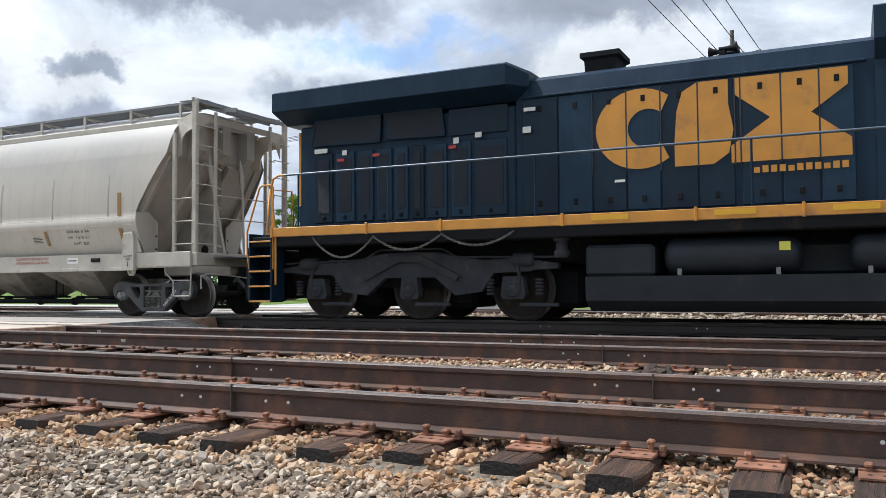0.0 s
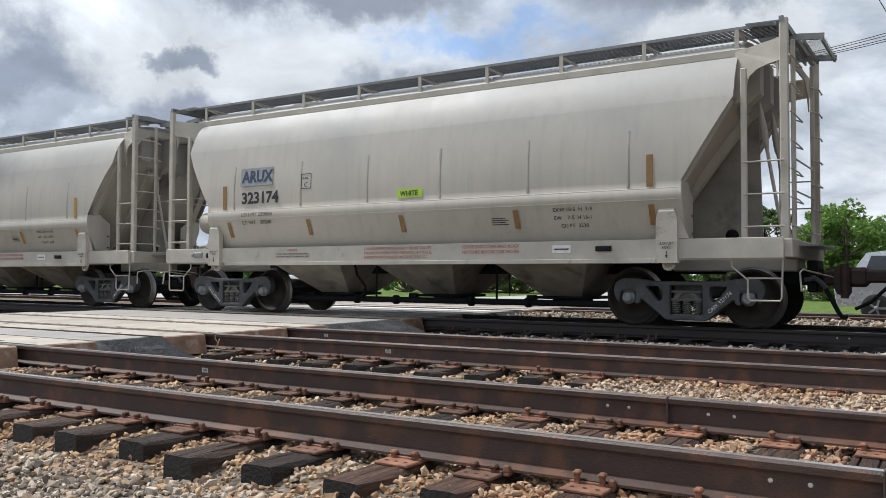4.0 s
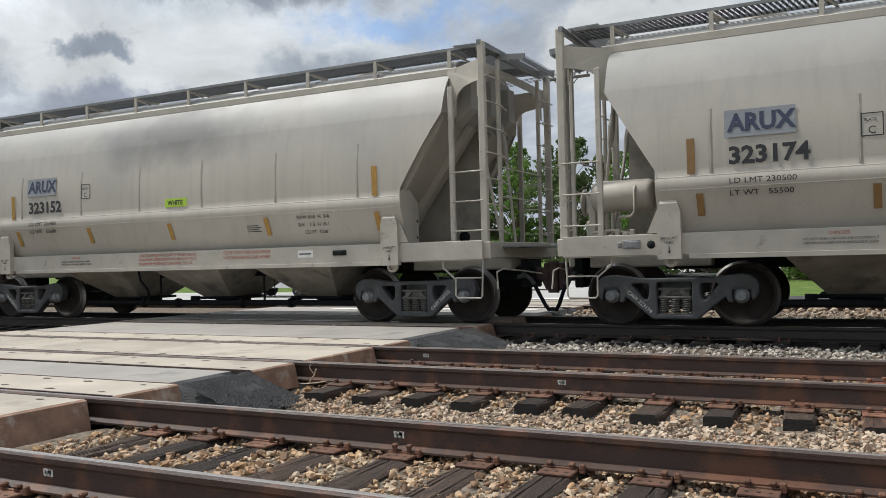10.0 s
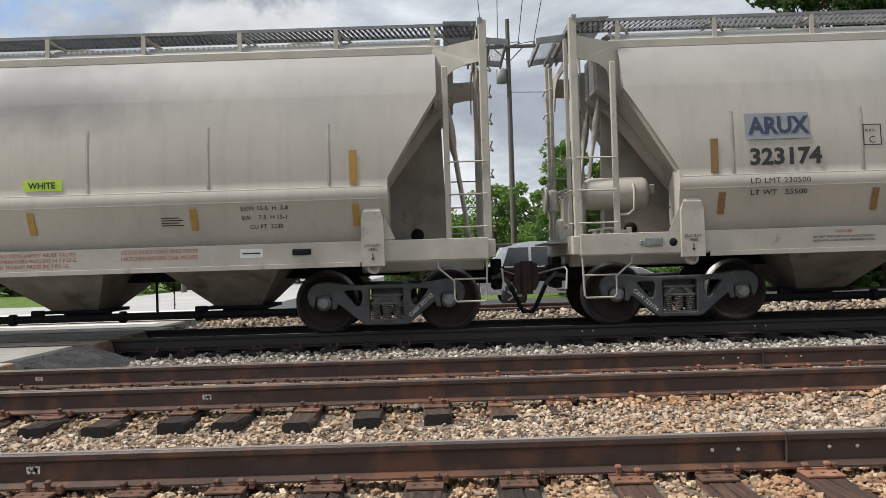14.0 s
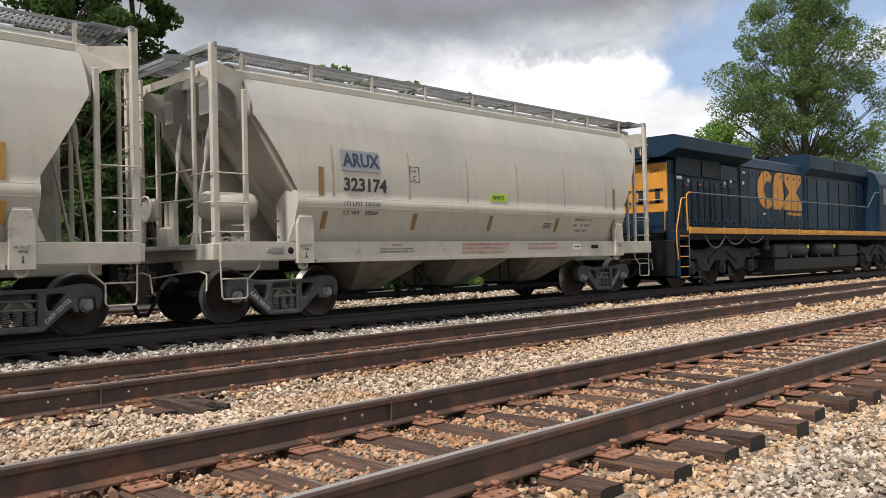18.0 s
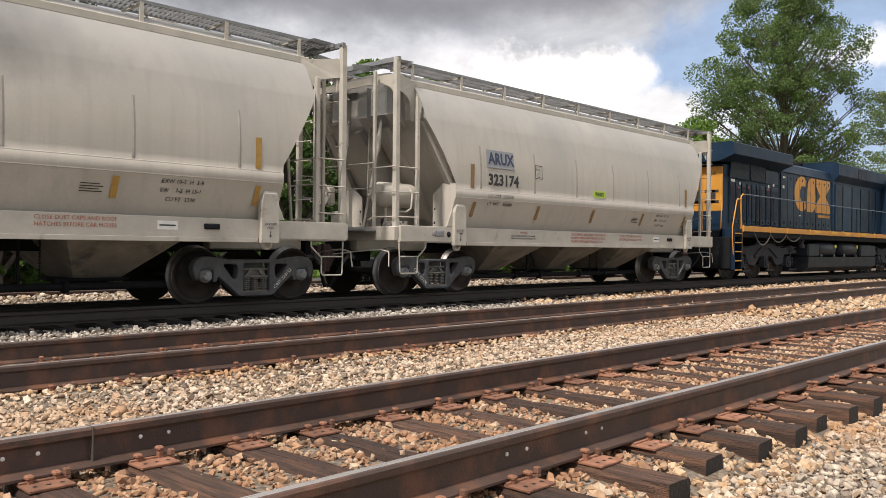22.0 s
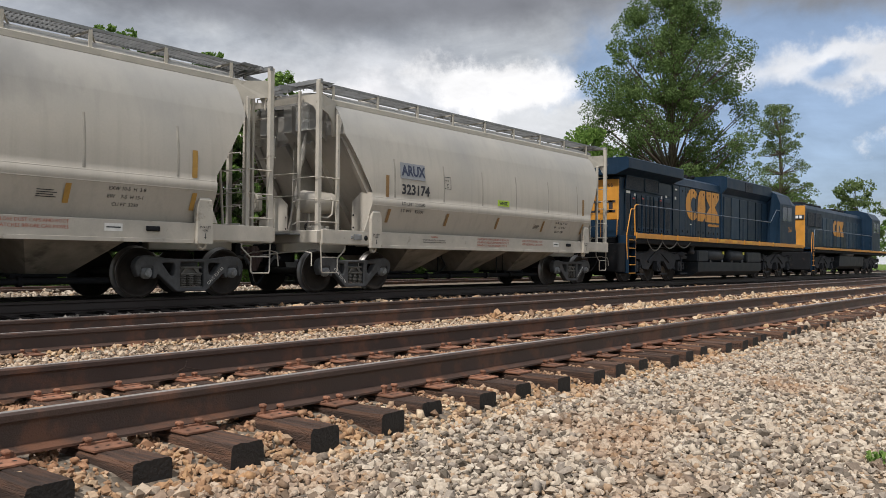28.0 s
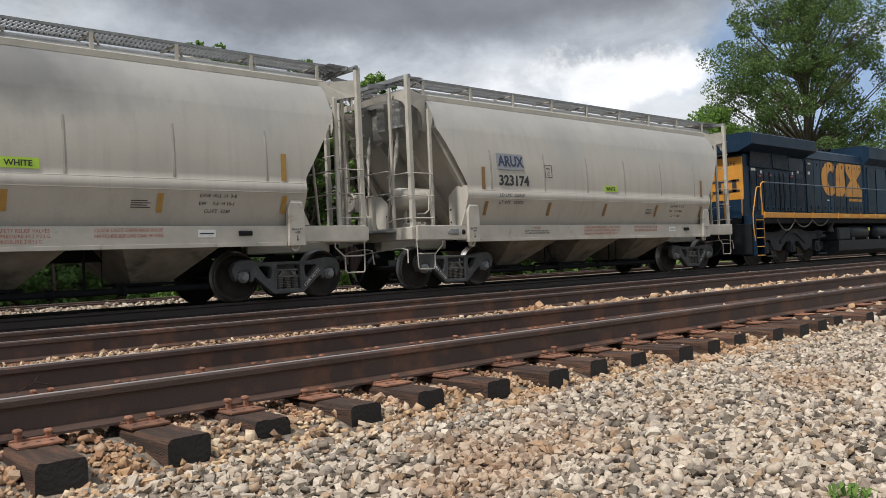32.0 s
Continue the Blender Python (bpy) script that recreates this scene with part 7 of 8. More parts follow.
def leaf_cloud(name, centres, radii, per, size, mat, seed, flat=0.7):
    """Many small bent leaves in clumps round the given centres, denser at each clump's skin."""
    rs = np.random.RandomState(seed)
    c = np.repeat(np.array(centres, float), per, 0)
    r = np.repeat(np.array(radii, float), per)
    n = len(c)
    d = rs.normal(size=(n, 3))
    d /= np.linalg.norm(d, axis=1, keepdims=True)
    p = c + d * (r * rs.uniform(0.35, 1.0, n) ** 0.6)[:, None] * np.array([1, 1, flat])
    a = rs.normal(size=(n, 3)) + d * 0.4
    a /= np.linalg.norm(a, axis=1, keepdims=True)
    b = np.cross(a, rs.normal(size=(n, 3)))
    b /= np.linalg.norm(b, axis=1, keepdims=True)
    s = (size * rs.uniform(0.6, 1.4, n))[:, None]
    w = np.cross(a, b)
    v = np.stack([p - a * s, p + b * s * 0.55 + w * s * 0.15, p + a * s, p - b * s * 0.55 + w * s * 0.15], 1).reshape(-1, 3)
    me = bpy.data.meshes.new(name)
    me.vertices.add(n * 4)
    me.vertices.foreach_set("co", v.ravel())
    me.loops.add(n * 4)
    me.loops.foreach_set("vertex_index", np.arange(n * 4, dtype=np.int32))
    me.polygons.add(n)
    me.polygons.foreach_set("loop_start", np.arange(0, n * 4, 4, dtype=np.int32))
    me.polygons.foreach_set("loop_total", np.full(n, 4, dtype=np.int32))
    me.polygons.foreach_set("use_smooth", [False] * n)
    me.materials.append(mat)
    me.update(calc_edges=True)
    return me


def make_tree(label, x, y, height, width, seed, leaf=LEAF_OAK, size=0.22, clumps=60, per=90, bare=0.25, pine=False, category="tree", name="tree", low=-0.45, heavy=1.0):
    r = random.Random(seed)
    t = thing(name, label, category, at=pose(x, y, low))
    s = Shape()
    lean = (r.uniform(-0.03, 0.03) * height, r.uniform(-0.03, 0.03) * height)
    base = 0.022 * height + 0.05
    spine = [(lean[0] * k / 8 + r.uniform(-1, 1) * 0.008 * height, lean[1] * k / 8 + r.uniform(-1, 1) * 0.008 * height, height * 0.93 * k / 8) for k in range(9)]
    for k in range(8):
        s.cyl(spine[k], spine[k + 1], base * (1 - k / 9), 9, base * (1 - (k + 1) / 9), caps=False)
    centres, radii = [], []
    for k in range(clumps):
        u = r.random()
        if pine:
            h = bare + (1 - bare) * u
            reach = width / 2 * (1 - 0.75 * (h - bare) / (1 - bare)) * r.uniform(0.25, 1.0)
        else:
            h = bare + (1 - bare) * u
            q = (h - bare) / (1 - bare)
            reach = width / 2 * math.sqrt(max(0.03, 1 - (2 * q - 0.85) ** 2 / 1.35)) * r.uniform(0.25, 1.02)
        a = r.uniform(0, 2 * math.pi)
        z = h * height
        i = min(7, int(z / (height * 0.93) * 8))
        root = Vector(spine[max(0, i - (0 if pine else 1))])
        tip = Vector((spine[i][0] + reach * math.cos(a), spine[i][1] + reach * math.sin(a), z))
        centres.append(tip)
        radii.append(width * 0.10 * heavy * r.uniform(0.5, 1.35))
        mid = root.lerp(tip, 0.55) + Vector((0, 0, -0.04 * reach))
        rr = base * 0.32 * (1 - 0.7 * h)
        s.cyl(root, mid, rr, 5, rr * 0.6, caps=False)
        s.cyl(mid, tip, rr * 0.6, 5, rr * 0.2, caps=False)
    part("trunk", s, MAT_BARK, t)
    part("crown", leaf_cloud("crown", centres, radii, per, size, leaf, seed, 0.55 if pine else 0.8), None, t)
    return t


# two tall trees beyond the locomotives
make_tree("tall broad green tree standing beyond the locomotives", 86.7, 28.8, 27.5, 17.0, 11, LEAF_TALL, 0.115, 300, 380, 0.10, heavy=0.85)
make_tree("tall pine with sparse open crown beyond the tracks", 125, 29.5, 22.5, 13, 12, LEAF_PALE, 0.12, 130, 110, 0.22, True, heavy=0.8)
make_tree("small pale green tree below the tall one", 79.5, 34, 13.5, 8, 13, LEAF_BUSH, 0.18, 90, 140, 0.1)
make_tree("distant green tree at the end of the tracks", 190, 34, 17, 14, 14, LEAF_PALE, 0.3, 60, 110, 0.1)
make_tree("distant round green tree near the tracks", 165, 42, 15, 15, 15, LEAF_OAK, 0.3, 60, 110, 0.1)
make_tree("dense lower growth at the foot of the tall tree", 89.5, 27.8, 11.5, 13, 18, LEAF_TALL, 0.13, 110, 150, 0.04)
# tall tree right behind the hoppers
make_tree("tall dark pine behind the road", 16.6, 24.6, 13.2, 5.0, 16, LEAF_PINE, 0.11, 100, 200, 0.3, True)
make_tree("tall leafy tree behind the road", 14.1, 23.9, 13.0, 5.2, 17, LEAF_PINE, 0.10, 150, 240, 0.12)
# wood edge behind the train
r = random.Random(21)
for k in range(19):
    x = 7.0 + k * 2.55 + r.uniform(-0.7, 0.7)
    h = (5.2 if x < 11 else 8.6) * r.uniform(0.86, 1.10)
    make_tree("leafy green tree at the edge of the wood", x, 25.5 + r.uniform(-0.6, 1.6), h, r.uniform(3.6, 4.8), 100 + k, r.choice((LEAF_OAK, LEAF_PALE, LEAF_PINE) if x > 11 else (LEAF_BUSH, LEAF_PALE)), 0.098, 90, 80, 0.04, heavy=0.8)
for k in range(26):
    x = 6.5 + k * 1.9 + r.uniform(-0.5, 0.5)
    make_tree("low tangled green bush by the road", x, 24.2 + r.uniform(-0.4, 0.5), r.uniform(1.4, 3.0), r.uniform(2.2, 3.2), 200 + k, r.choice((LEAF_BUSH, LEAF_OAK)), 0.09, 24, 85, 0.05, category="bush", name="bush")
for k in range(26):
    x = -30 + k * 1.9 + r.uniform(-0.9, 0.9)
    far = 44 - 0.12 * x + r.uniform(-3, 4)
    h = (8.5 if x < -13 else max(4.6, 8.5 - 0.42 * (x + 13)) if x < 2 else 5.4) * r.uniform(0.85, 1.08)
    make_tree("distant tree on the far side of the field", x, far, h, r.uniform(3.8, 6.0), 300 + k, r.choice((LEAF_PALE, LEAF_BUSH, LEAF_BUSH)), 0.115, 80, 72, 0.03, r.random() < 0.2, heavy=0.85)
# three taller crowns that overtop the cars
for k, (x, h) in enumerate(((26.3, 10.3), (31.0, 10.0), (34.8, 9.8))):
    make_tree("slender leafy tree overtopping the edge of the wood", x, 26.4, h, 4.6, 150 + k, LEAF_BUSH, 0.085, 130, 70, 0.2, heavy=0.55)
# the wood behind its edge
cs, rr = [], []
r = random.Random(33)
for k in range(420):
    x = r.uniform(7, 62)
    cs.append((x, r.uniform(28, 36), r.uniform(0, 3.2 if x < 11 else 7.2)))
    rr.append(r.uniform(0.9, 1.7))
tagged(part("wood_interior", leaf_cloud("wood_interior", cs, rr, 170, 0.22, LEAF_OAK, 43), None), "dense dark green leaves inside the wood", "woods", kind="stuff")
# trees closing the view down the line
cs, rr = [], []
r = random.Random(37)
for k in range(160):
    cs.append((r.uniform(205, 240), r.uniform(-90, 60), r.uniform(0, 10.5)))
    rr.append(r.uniform(2.0, 3.8))
tagged(part("wood_at_line_end", leaf_cloud("wood_at_line_end", cs, rr, 120, 0.55, LEAF_OAK, 47), None), "dark green trees where the line runs out of sight", "woods", kind="stuff")
# far woods on the horizon; unseen part behind the camera added to darken locomotive reflections
cs, rr = [], []
r = random.Random(31)
for k in range(1500):
    a = r.uniform(0, 2 * math.pi)
    d = r.uniform(150, 190)
    cs.append((d * math.cos(a) * 1.6, d * math.sin(a) * 1.1 + (60 if a < math.pi else -10), r.uniform(0, 8.5)))
    rr.append(r.uniform(3, 5))
tagged(part("far_woods", leaf_cloud("far_woods", cs, rr, 26, 1.3, LEAF_OAK, 41), None), "dark green woods along the horizon, continued unseen behind the camera", "woods", kind="stuff")

# utility poles and wires
MAT_POLE = material("weathered_pole_wood", (0.13, 0.115, 0.10), 0.9, vary=0.25, scale=3, fine=30, bump=0.5, stretch=(6, 6, 0.5))
MAT_WIRE = material("black_wire", (0.03, 0.03, 0.03), 0.6, vary=0.1)
MAT_TRANSFORMER = material("grey_transformer_paint", (0.25, 0.26, 0.27), 0.5, vary=0.15)


def make_pole(x, y, h):
    p = thing("utility_pole", "weathered wooden utility pole with crossarm and wires", "utility pole", "utility poles", at=pose(x, y, -0.45))
    s = Shape()
    s.cyl((0, 0, 0), (0, 0, h), 0.125, 12, 0.08)
    part("pole", s, MAT_POLE, p)
    s = Shape()
    s.box(-1.1, -0.16, h - 1.15, 1.1, -0.06, h - 1.03, 0.01)
    s.beam((-0.6, -0.11, h - 1.1), (0, -0.11, h - 1.7), 0.03, 0.04)
    s.beam((0.6, -0.11, h - 1.1), (0, -0.11, h - 1.7), 0.03, 0.04)
    part("crossarm", s, MAT_POLE, p)
    for d in (-1.0, -0.4, 0.4, 1.0):
        s = Shape()
        s.lathe((d, -0.11, h - 1.03), (0, 0, 1), [(0, 0.02), (0.05, 0.05), (0.1, 0.06), (0.15, 0.03)], 8)
        part("insulator", s, MAT_TRANSFORMER, p)
    s = Shape()
    s.lathe((-0.28, 0, h - 2.5), (0, 0, 1), [(0, 0.1), (0.02, 0.2), (0.55, 0.2), (0.6, 0.1)], 14)
    part("transformer", s, MAT_TRANSFORMER, p)
    return p


make_pole(4.55, 29.2, 10.7)
make_pole(-9.5, 33.0, 10.6)


def wire(a, b, sag):
    s = Shape()
    a, b = Vector(a), Vector(b)
    s.tube([a.lerp(b, k / 14) - Vector((0, 0, sag * 4 * k / 14 * (1 - k / 14))) for k in range(15)], 0.014, 5)
    tagged(part("overhead_wire", s, MAT_WIRE), "thin black overhead wire between poles", "wire", "overhead wires")


for d in (-1.0, -0.4, 0.4, 1.0):
    wire((4.55 + d, 29.1, 9.35), (1.5 + d * 1.2, -22, 11.2), 0.7)
    wire((4.55 + d, 29.1, 9.35), (-9.5 + d, 32.9, 9.3), 0.3)
    wire((-9.5 + d, 32.9, 9.3), (-45, 38 + d, 9.2), 0.4)
wire((4.55, 29.1, 7.4), (24, 27.5, 8.0), 0.4)
make_pole(1.5, -22, 12.6)

# parked car beyond the train
MAT_SILVER = material("silver_car_paint", (0.52, 0.54, 0.56), 0.25, 0.4, vary=0.05, scale=3, bump=0)
MAT_TYRE = material("tyre_rubber", (0.018, 0.018, 0.018), 0.85, vary=0.2, scale=8)


def make_car(label, x, y, turn, paint):
    c = thing("car", label, "car", at=pose(x, y, -0.30, 0, 0, turn))
    s = Shape()
    side = [(-2.2, 0.45), (-2.25, 0.75), (-2.1, 1.0), (-1.75, 1.08), (1.2, 1.02), (1.9, 0.95), (2.2, 0.8), (2.28, 0.55), (2.25, 0.38), (-2.15, 0.36)]
    inset = [(a * 0.99, 0.4 + (b - 0.4) * 0.97) for a, b in side]
    s.rings([[(a, -0.9, b) for a, b in inset], [(a, -0.86, b) for a, b in side], [(a, 0.86, b) for a, b in side], [(a, 0.9, b) for a, b in inset]])
    part("body", s, paint, c)
    s = Shape()
    roof = [(-1.95, 1.05), (-1.55, 1.62), (-0.9, 1.70), (0.1, 1.68), (0.55, 1.55), (1.15, 1.04)]
    s.rings([[(a, -0.86 + 0.22 * (b - 1.04), b) for a, b in roof], [(a, 0.86 - 0.22 * (b - 1.04), b) for a, b in roof]])
    part("roof", s, paint, c)
    for a, b, d, e in ((-1.62, -0.95, -1.45, -0.95), (-0.88, -0.05, -0.88, -0.02), (0.03, 0.92, 0.06, 0.5)):
        for m in (-1, 1):
            s = Shape()
            s.add([(a, m * 0.865, 1.08), (b, m * 0.865, 1.08), (e, m * 0.765, 1.55), (d, m * 0.765, 1.55)], [(0, 1, 2, 3)])
            part("window", s, MAT_GLASS, c)
    for wx in (-1.35, 1.38):
        for m in (-1, 1):
            w = tagged(new("wheel"), "")
            w.parent = c
            w.matrix_basis = pose(wx, m * 0.82, 0.33)
            s = Shape()
            s.lathe((0, -m * 0.1, 0), (0, m, 0), [(0, 0.2), (0, 0.31), (0.03, 0.335), (0.17, 0.335), (0.2, 0.31), (0.2, 0.22)], 22)
            part("tyre", s, MAT_TYRE, w)
            s = Shape()
            s.lathe((0, m * 0.06, 0), (0, m, 0), [(0, 0.225), (0.03, 0.22), (0.02, 0.06), (0.05, 0.05), (0.055, 0.01)], 20)
            for k in range(5):
                q = k * 2 * math.pi / 5
                s.beam((0.05 * math.cos(q), m * 0.1, 0.05 * math.sin(q)), (0.2 * math.cos(q), m * 0.095, 0.2 * math.sin(q)), 0.05, 0.02, up=(0, 1, 0))
            part("rim", s, MAT_GRATE, w)
    s = Shape()
    s.box(2.12, -0.8, 0.68, 2.24, -0.5, 0.82, 0.03)
    s.box(2.12, 0.5, 0.68, 2.24, 0.8, 0.82, 0.03)
    part("headlight", s, MAT_GLASS, c)
    return c


make_car("silver sport utility car parked on the road", 5.0, 19.0, 0, MAT_SILVER)
make_car("white hatchback car waiting on the far road", -18.6, 24.0, 0, material("white_car_paint", (0.75, 0.76, 0.77), 0.25, vary=0.03, bump=0))
# field fence far off
fence = thing("field_fence", "thin wire field fence on grey posts", "fence")
for k in range(40):
    s = Shape()
    s.cyl((-70 + k * 2.0, 56, -0.5), (-70 + k * 2.0, 56, 0.95), 0.05, 6)
    part("post", s, MAT_POLE, fence)
for z in (0.3, 0.6, 0.88):
    s = Shape()
    s.tube([(-70, 56, z), (8, 56, z)], 0.012, 4)
    part("strand", s, MAT_WIRE, fence)

# ---- road crossing ----
MAT_HOLE = material("grimy_bolt_recess", (0.085, 0.07, 0.057), 0.9, vary=0.3, scale=20)


MAT_ROAD_WORN = material("grey_patched_paving", (0.30, 0.28, 0.255), 0.8, vary=0.2, scale=1.2, fine=60, bump=0.3, tint=(0.15, 0.148, 0.145), tint_at=0.58, tint_scale=1.2)


def panel_mesh(name, x0, x1, y0, y1, end, seed):
    """Concrete crossing panel with bolt recesses and steel edging; the outer end slopes down."""
    r = random.Random(seed)
    s = Shape()
    t, b = -0.006, -0.24
    if end:
        s.rings([[(x0, y0, b), (x0, y1, b), (x0, y1, t), (x0, y0, t)], [(x1 - 0.02, y0, b), (x1 - 0.02, y1, b), (x1 - 0.02, y1, t), (x1 - 0.02, y0, t)]])
        s.rings([[(x1 - 0.02, y0, b), (x1 - 0.02, y1, b), (x1 - 0.02, y1, t), (x1 - 0.02, y0, t)], [(x1 + 0.08, y0 + 0.02, b), (x1 + 0.08, y1 - 0.02, b), (x1 + 0.01, y1, t - 0.012), (x1 + 0.01, y0, t - 0.012)]], slot=1)
    else:
        s.box(x0 + 0.006, y0, b, x1 - 0.006, y1, t, 0.008)
    for k in range(4):
        for y in (y0 + 0.13, y1 - 0.13):
            x = x0 + (x1 - x0) * (k + 0.5) / 4 + r.uniform(-0.10, 0.10)
            if r.random() < 0.75:
                q, y, n = r.uniform(0.7, 1.15), y + r.uniform(-0.02, 0.02), 9
                s.add([(x + 0.055 * q * math.cos(i * 2 * math.pi / n) * r.uniform(0.8, 1.1), y + 0.030 * q * math.sin(i * 2 * math.pi / n) * r.uniform(0.8, 1.1), t + 0.003) for i in range(n)], [tuple(range(n))], 2)
    for y in (y0, y1):
        s.box(x0 + 0.01, y - 0.012, b + 0.02, x1 - 0.03, y + 0.012, t + 0.004, slot=3)
    return s.mesh(name, [MAT_CONCRETE, MAT_ARMOR, MAT_HOLE, MAT_RAIL])


def make_crossing():
    cr = thing("crossing_pavement", "worn concrete panels with steel edges between the rails", "level crossing", kind="structure")
    w = (X_ROAD1 - X_ROAD0) / 3
    seed = 0
    for n, y0 in enumerate(TRACKS):
        rows = [(-0.72, -0.09), (0.09, GAUGE - 0.09), (GAUGE + 0.09, GAUGE + 0.76)]
        for j, (a, b) in enumerate(rows):
            for k in range(3):
                seed += 1
                shift = ((-0.13, -0.16, -0.06), (0.0, 0.0, 0.0), (0.0, -0.06, 0.12), (-0.05, -0.11, 0.07))[n][j]
                part("panel", panel_mesh("panel", X_ROAD0 + k * w, X_ROAD0 + (k + 1) * w + (shift if k == 2 else 0), y0 + a, y0 + b, k == 2, seed), None, cr)
    gaps = [(-30, -0.735), (GAUGE + 0.775, TRACKS[1] - 0.735), (TRACKS[1] + GAUGE + 0.775, TRACKS[2] - 0.735), (TRACKS[2] + GAUGE + 0.775, TRACKS[3] - 0.735), (TRACKS[3] + GAUGE + 0.775, 160)]
    for k, (a, b) in enumerate(gaps):
        # strips of paving with a ragged, heaped edge
        s = Shape()
        ys = spaced([(a, b, 0.12 if b - a < 4 else 1.5)])
        if b - a < 4:
            ring = []
            for y in ys:
                j = 0.10 * noise.noise(Vector((y * 3, k, 0)))
                u = math.sin(math.pi * (y - a) / (b - a))
                w = max(0.0, min(1.0, (y - a) / 0.2, (b - y) / 0.2))
                ring.append([(X_ROAD0 - 0.2, y, -0.24), (X_ROAD0, y, -0.02), (X_ROAD1 - 0.25, y, -0.018), (X_ROAD1 - 0.02 + j, y, -0.25 + w * (0.22 + 0.012 * u)), (X_ROAD1 + 0.22 + j + 0.12 * u, y, -0.25 + 0.15 * w), (X_ROAD1 + 0.45 + 1.6 * j + 0.2 * u, y, -0.25)])
            s.rings([q[:3] for q in ring], False, False, 0, True)
            s.rings([q[2:] for q in ring], False, False, 1, True)
        else:
            z = [-0.02 if (y > -3 and y < 17) else -0.06 for y in ys]
            s.rings([[(X_ROAD0, y, -0.5), (X_ROAD0, y, h), (X_ROAD1, y, h), (X_ROAD1 + 0.3, y, -0.5)] for y, h in zip(ys, z)], False, False)
        part("asphalt_strip", s, MAT_ASPHALT if k == 0 else [MAT_ROAD_WORN, MAT_ASPHALT] if b - a < 4 else MAT_ROAD, cr, "dark patched asphalt" if k == 0 else "grey worn road surface")
        if b - a < 4:
            g = Shape()
            rr = random.Random(k + 3)
            for i in range(3600):
                y = rr.uniform(a + 0.02, b - 0.02)
                t = rr.random()
                u = math.sin(math.pi * (y - a) / (b - a))
                x = X_ROAD1 - 0.05 + t * (0.6 + 0.2 * u)
                z = -0.03 - 0.22 * max(0, t - 0.08) ** 1.0 + 0.01
                q = rr.uniform(0.006, 0.016)
                g.add([(x - q, y - q, z), (x + q, y - q * rr.random(), z), (x, y + q, z), (x + q * 0.2, y, z + q)], [(0, 1, 3), (1, 2, 3), (2, 0, 3)])
            tagged(part("loose_asphalt", g, MAT_ASPHALT, cr, "crumbled black asphalt heap"), kind="stuff")
    s = Shape()
    for y in (12.15, 16.3):
        s.box(-8.2, y, -0.016, -3.4, y + 0.35, -0.012) if y < 13 else s.box(-10.0, y, -0.018, -3.0, y + 0.5, -0.014)
    part("stop_line", s, MAT_PAINT_DOT, cr, "faded white stop line")


make_crossing()
s = Shape()
s.rings([[(x, 17.8, -0.55), (x, 17.9, -0.30), (x, 23.2, -0.30), (x, 23.3, -0.55)] for x in spaced([(X_ROAD1 + 0.3, 160, 8)])], True, True)
tagged(part("road", s, MAT_ASPHALT), "grey asphalt road running beside the tracks", "road", kind="structure")
s = Shape()
s.rings([[(x, 17.8, -0.55), (x, 17.9, -0.31), (x, 28.2, -0.31), (x, 28.3, -0.55)] for x in spaced([(-160, X_ROAD0 - 0.1, 8)])], True, True)
tagged(part("road", s, MAT_ROAD), "pale sunlit road running beside the tracks", "road", kind="structure")

# paint marks and scuffs on the rails
def rail_marks(tr, y, xs, r=0.011, mat=MAT_PAINT_DOT):
    for x in xs:
        s = Shape()
        s.lathe((x, y - 0.009, -0.088), (0, -1, 0), [(0, r), (0.006, r * 0.9), (0.008, r * 0.4)], 8)
        part("bolt_mark", s, mat, tr)


rail_marks(track_1, 0.0, (4.69, 4.84, 5.34, 5.50, 8.55, 8.70, 9.2, 9.35))
rail_marks(track_1, GAUGE, (3.43, 3.57, 4.06, 4.21, 6.89, 7.04, 7.53, 7.68))
rail_marks(track_2, TRACKS[1], (5.90, 6.05, 6.54, 6.69))
rail_marks(track_2, TRACKS[1] + GAUGE, (4.76, 4.91, 5.39, 5.54))
rail_marks(track_3, TRACKS[2], (3.9, 4.05, 6.35, 6.5))
for tr, x, y in ((track_2, 0.0, TRACKS[1]), (track_1, -0.25, GAUGE), (track_1, -1.54, 0.0), (track_2, -2.14, TRACKS[1] + GAUGE)):
    s = Shape()
    for k in range(5):
        s.add([(x - 0.03 + k * 0.012, y - 0.0125, -0.11 + 0.01 * (k % 2)), (x - 0.015 + k * 0.014, y - 0.0125, -0.115), (x - 0.01 + k * 0.013, y - 0.0125, -0.07), (x - 0.035 + k * 0.012, y - 0.0125, -0.075 - 0.01 * (k % 3))], [(0, 1, 2, 3)])
    part("paint_scuff", s, MAT_PAINT_DOT, tr, "smear of white paint on the rail")
# joint bars
for tr, y, x in ((track_1, 0.0, 5.10), (track_1, GAUGE, 3.82), (track_1, GAUGE, 7.28), (track_2, TRACKS[1], 6.30), (track_2, TRACKS[1] + GAUGE, 5.15)):
    s = Shape()
    s.box(x - 0.003, y - 0.041, -0.185, x + 0.003, y + 0.041, 0.002)
    part("rail_joint", s, MAT_HOLE, tr)
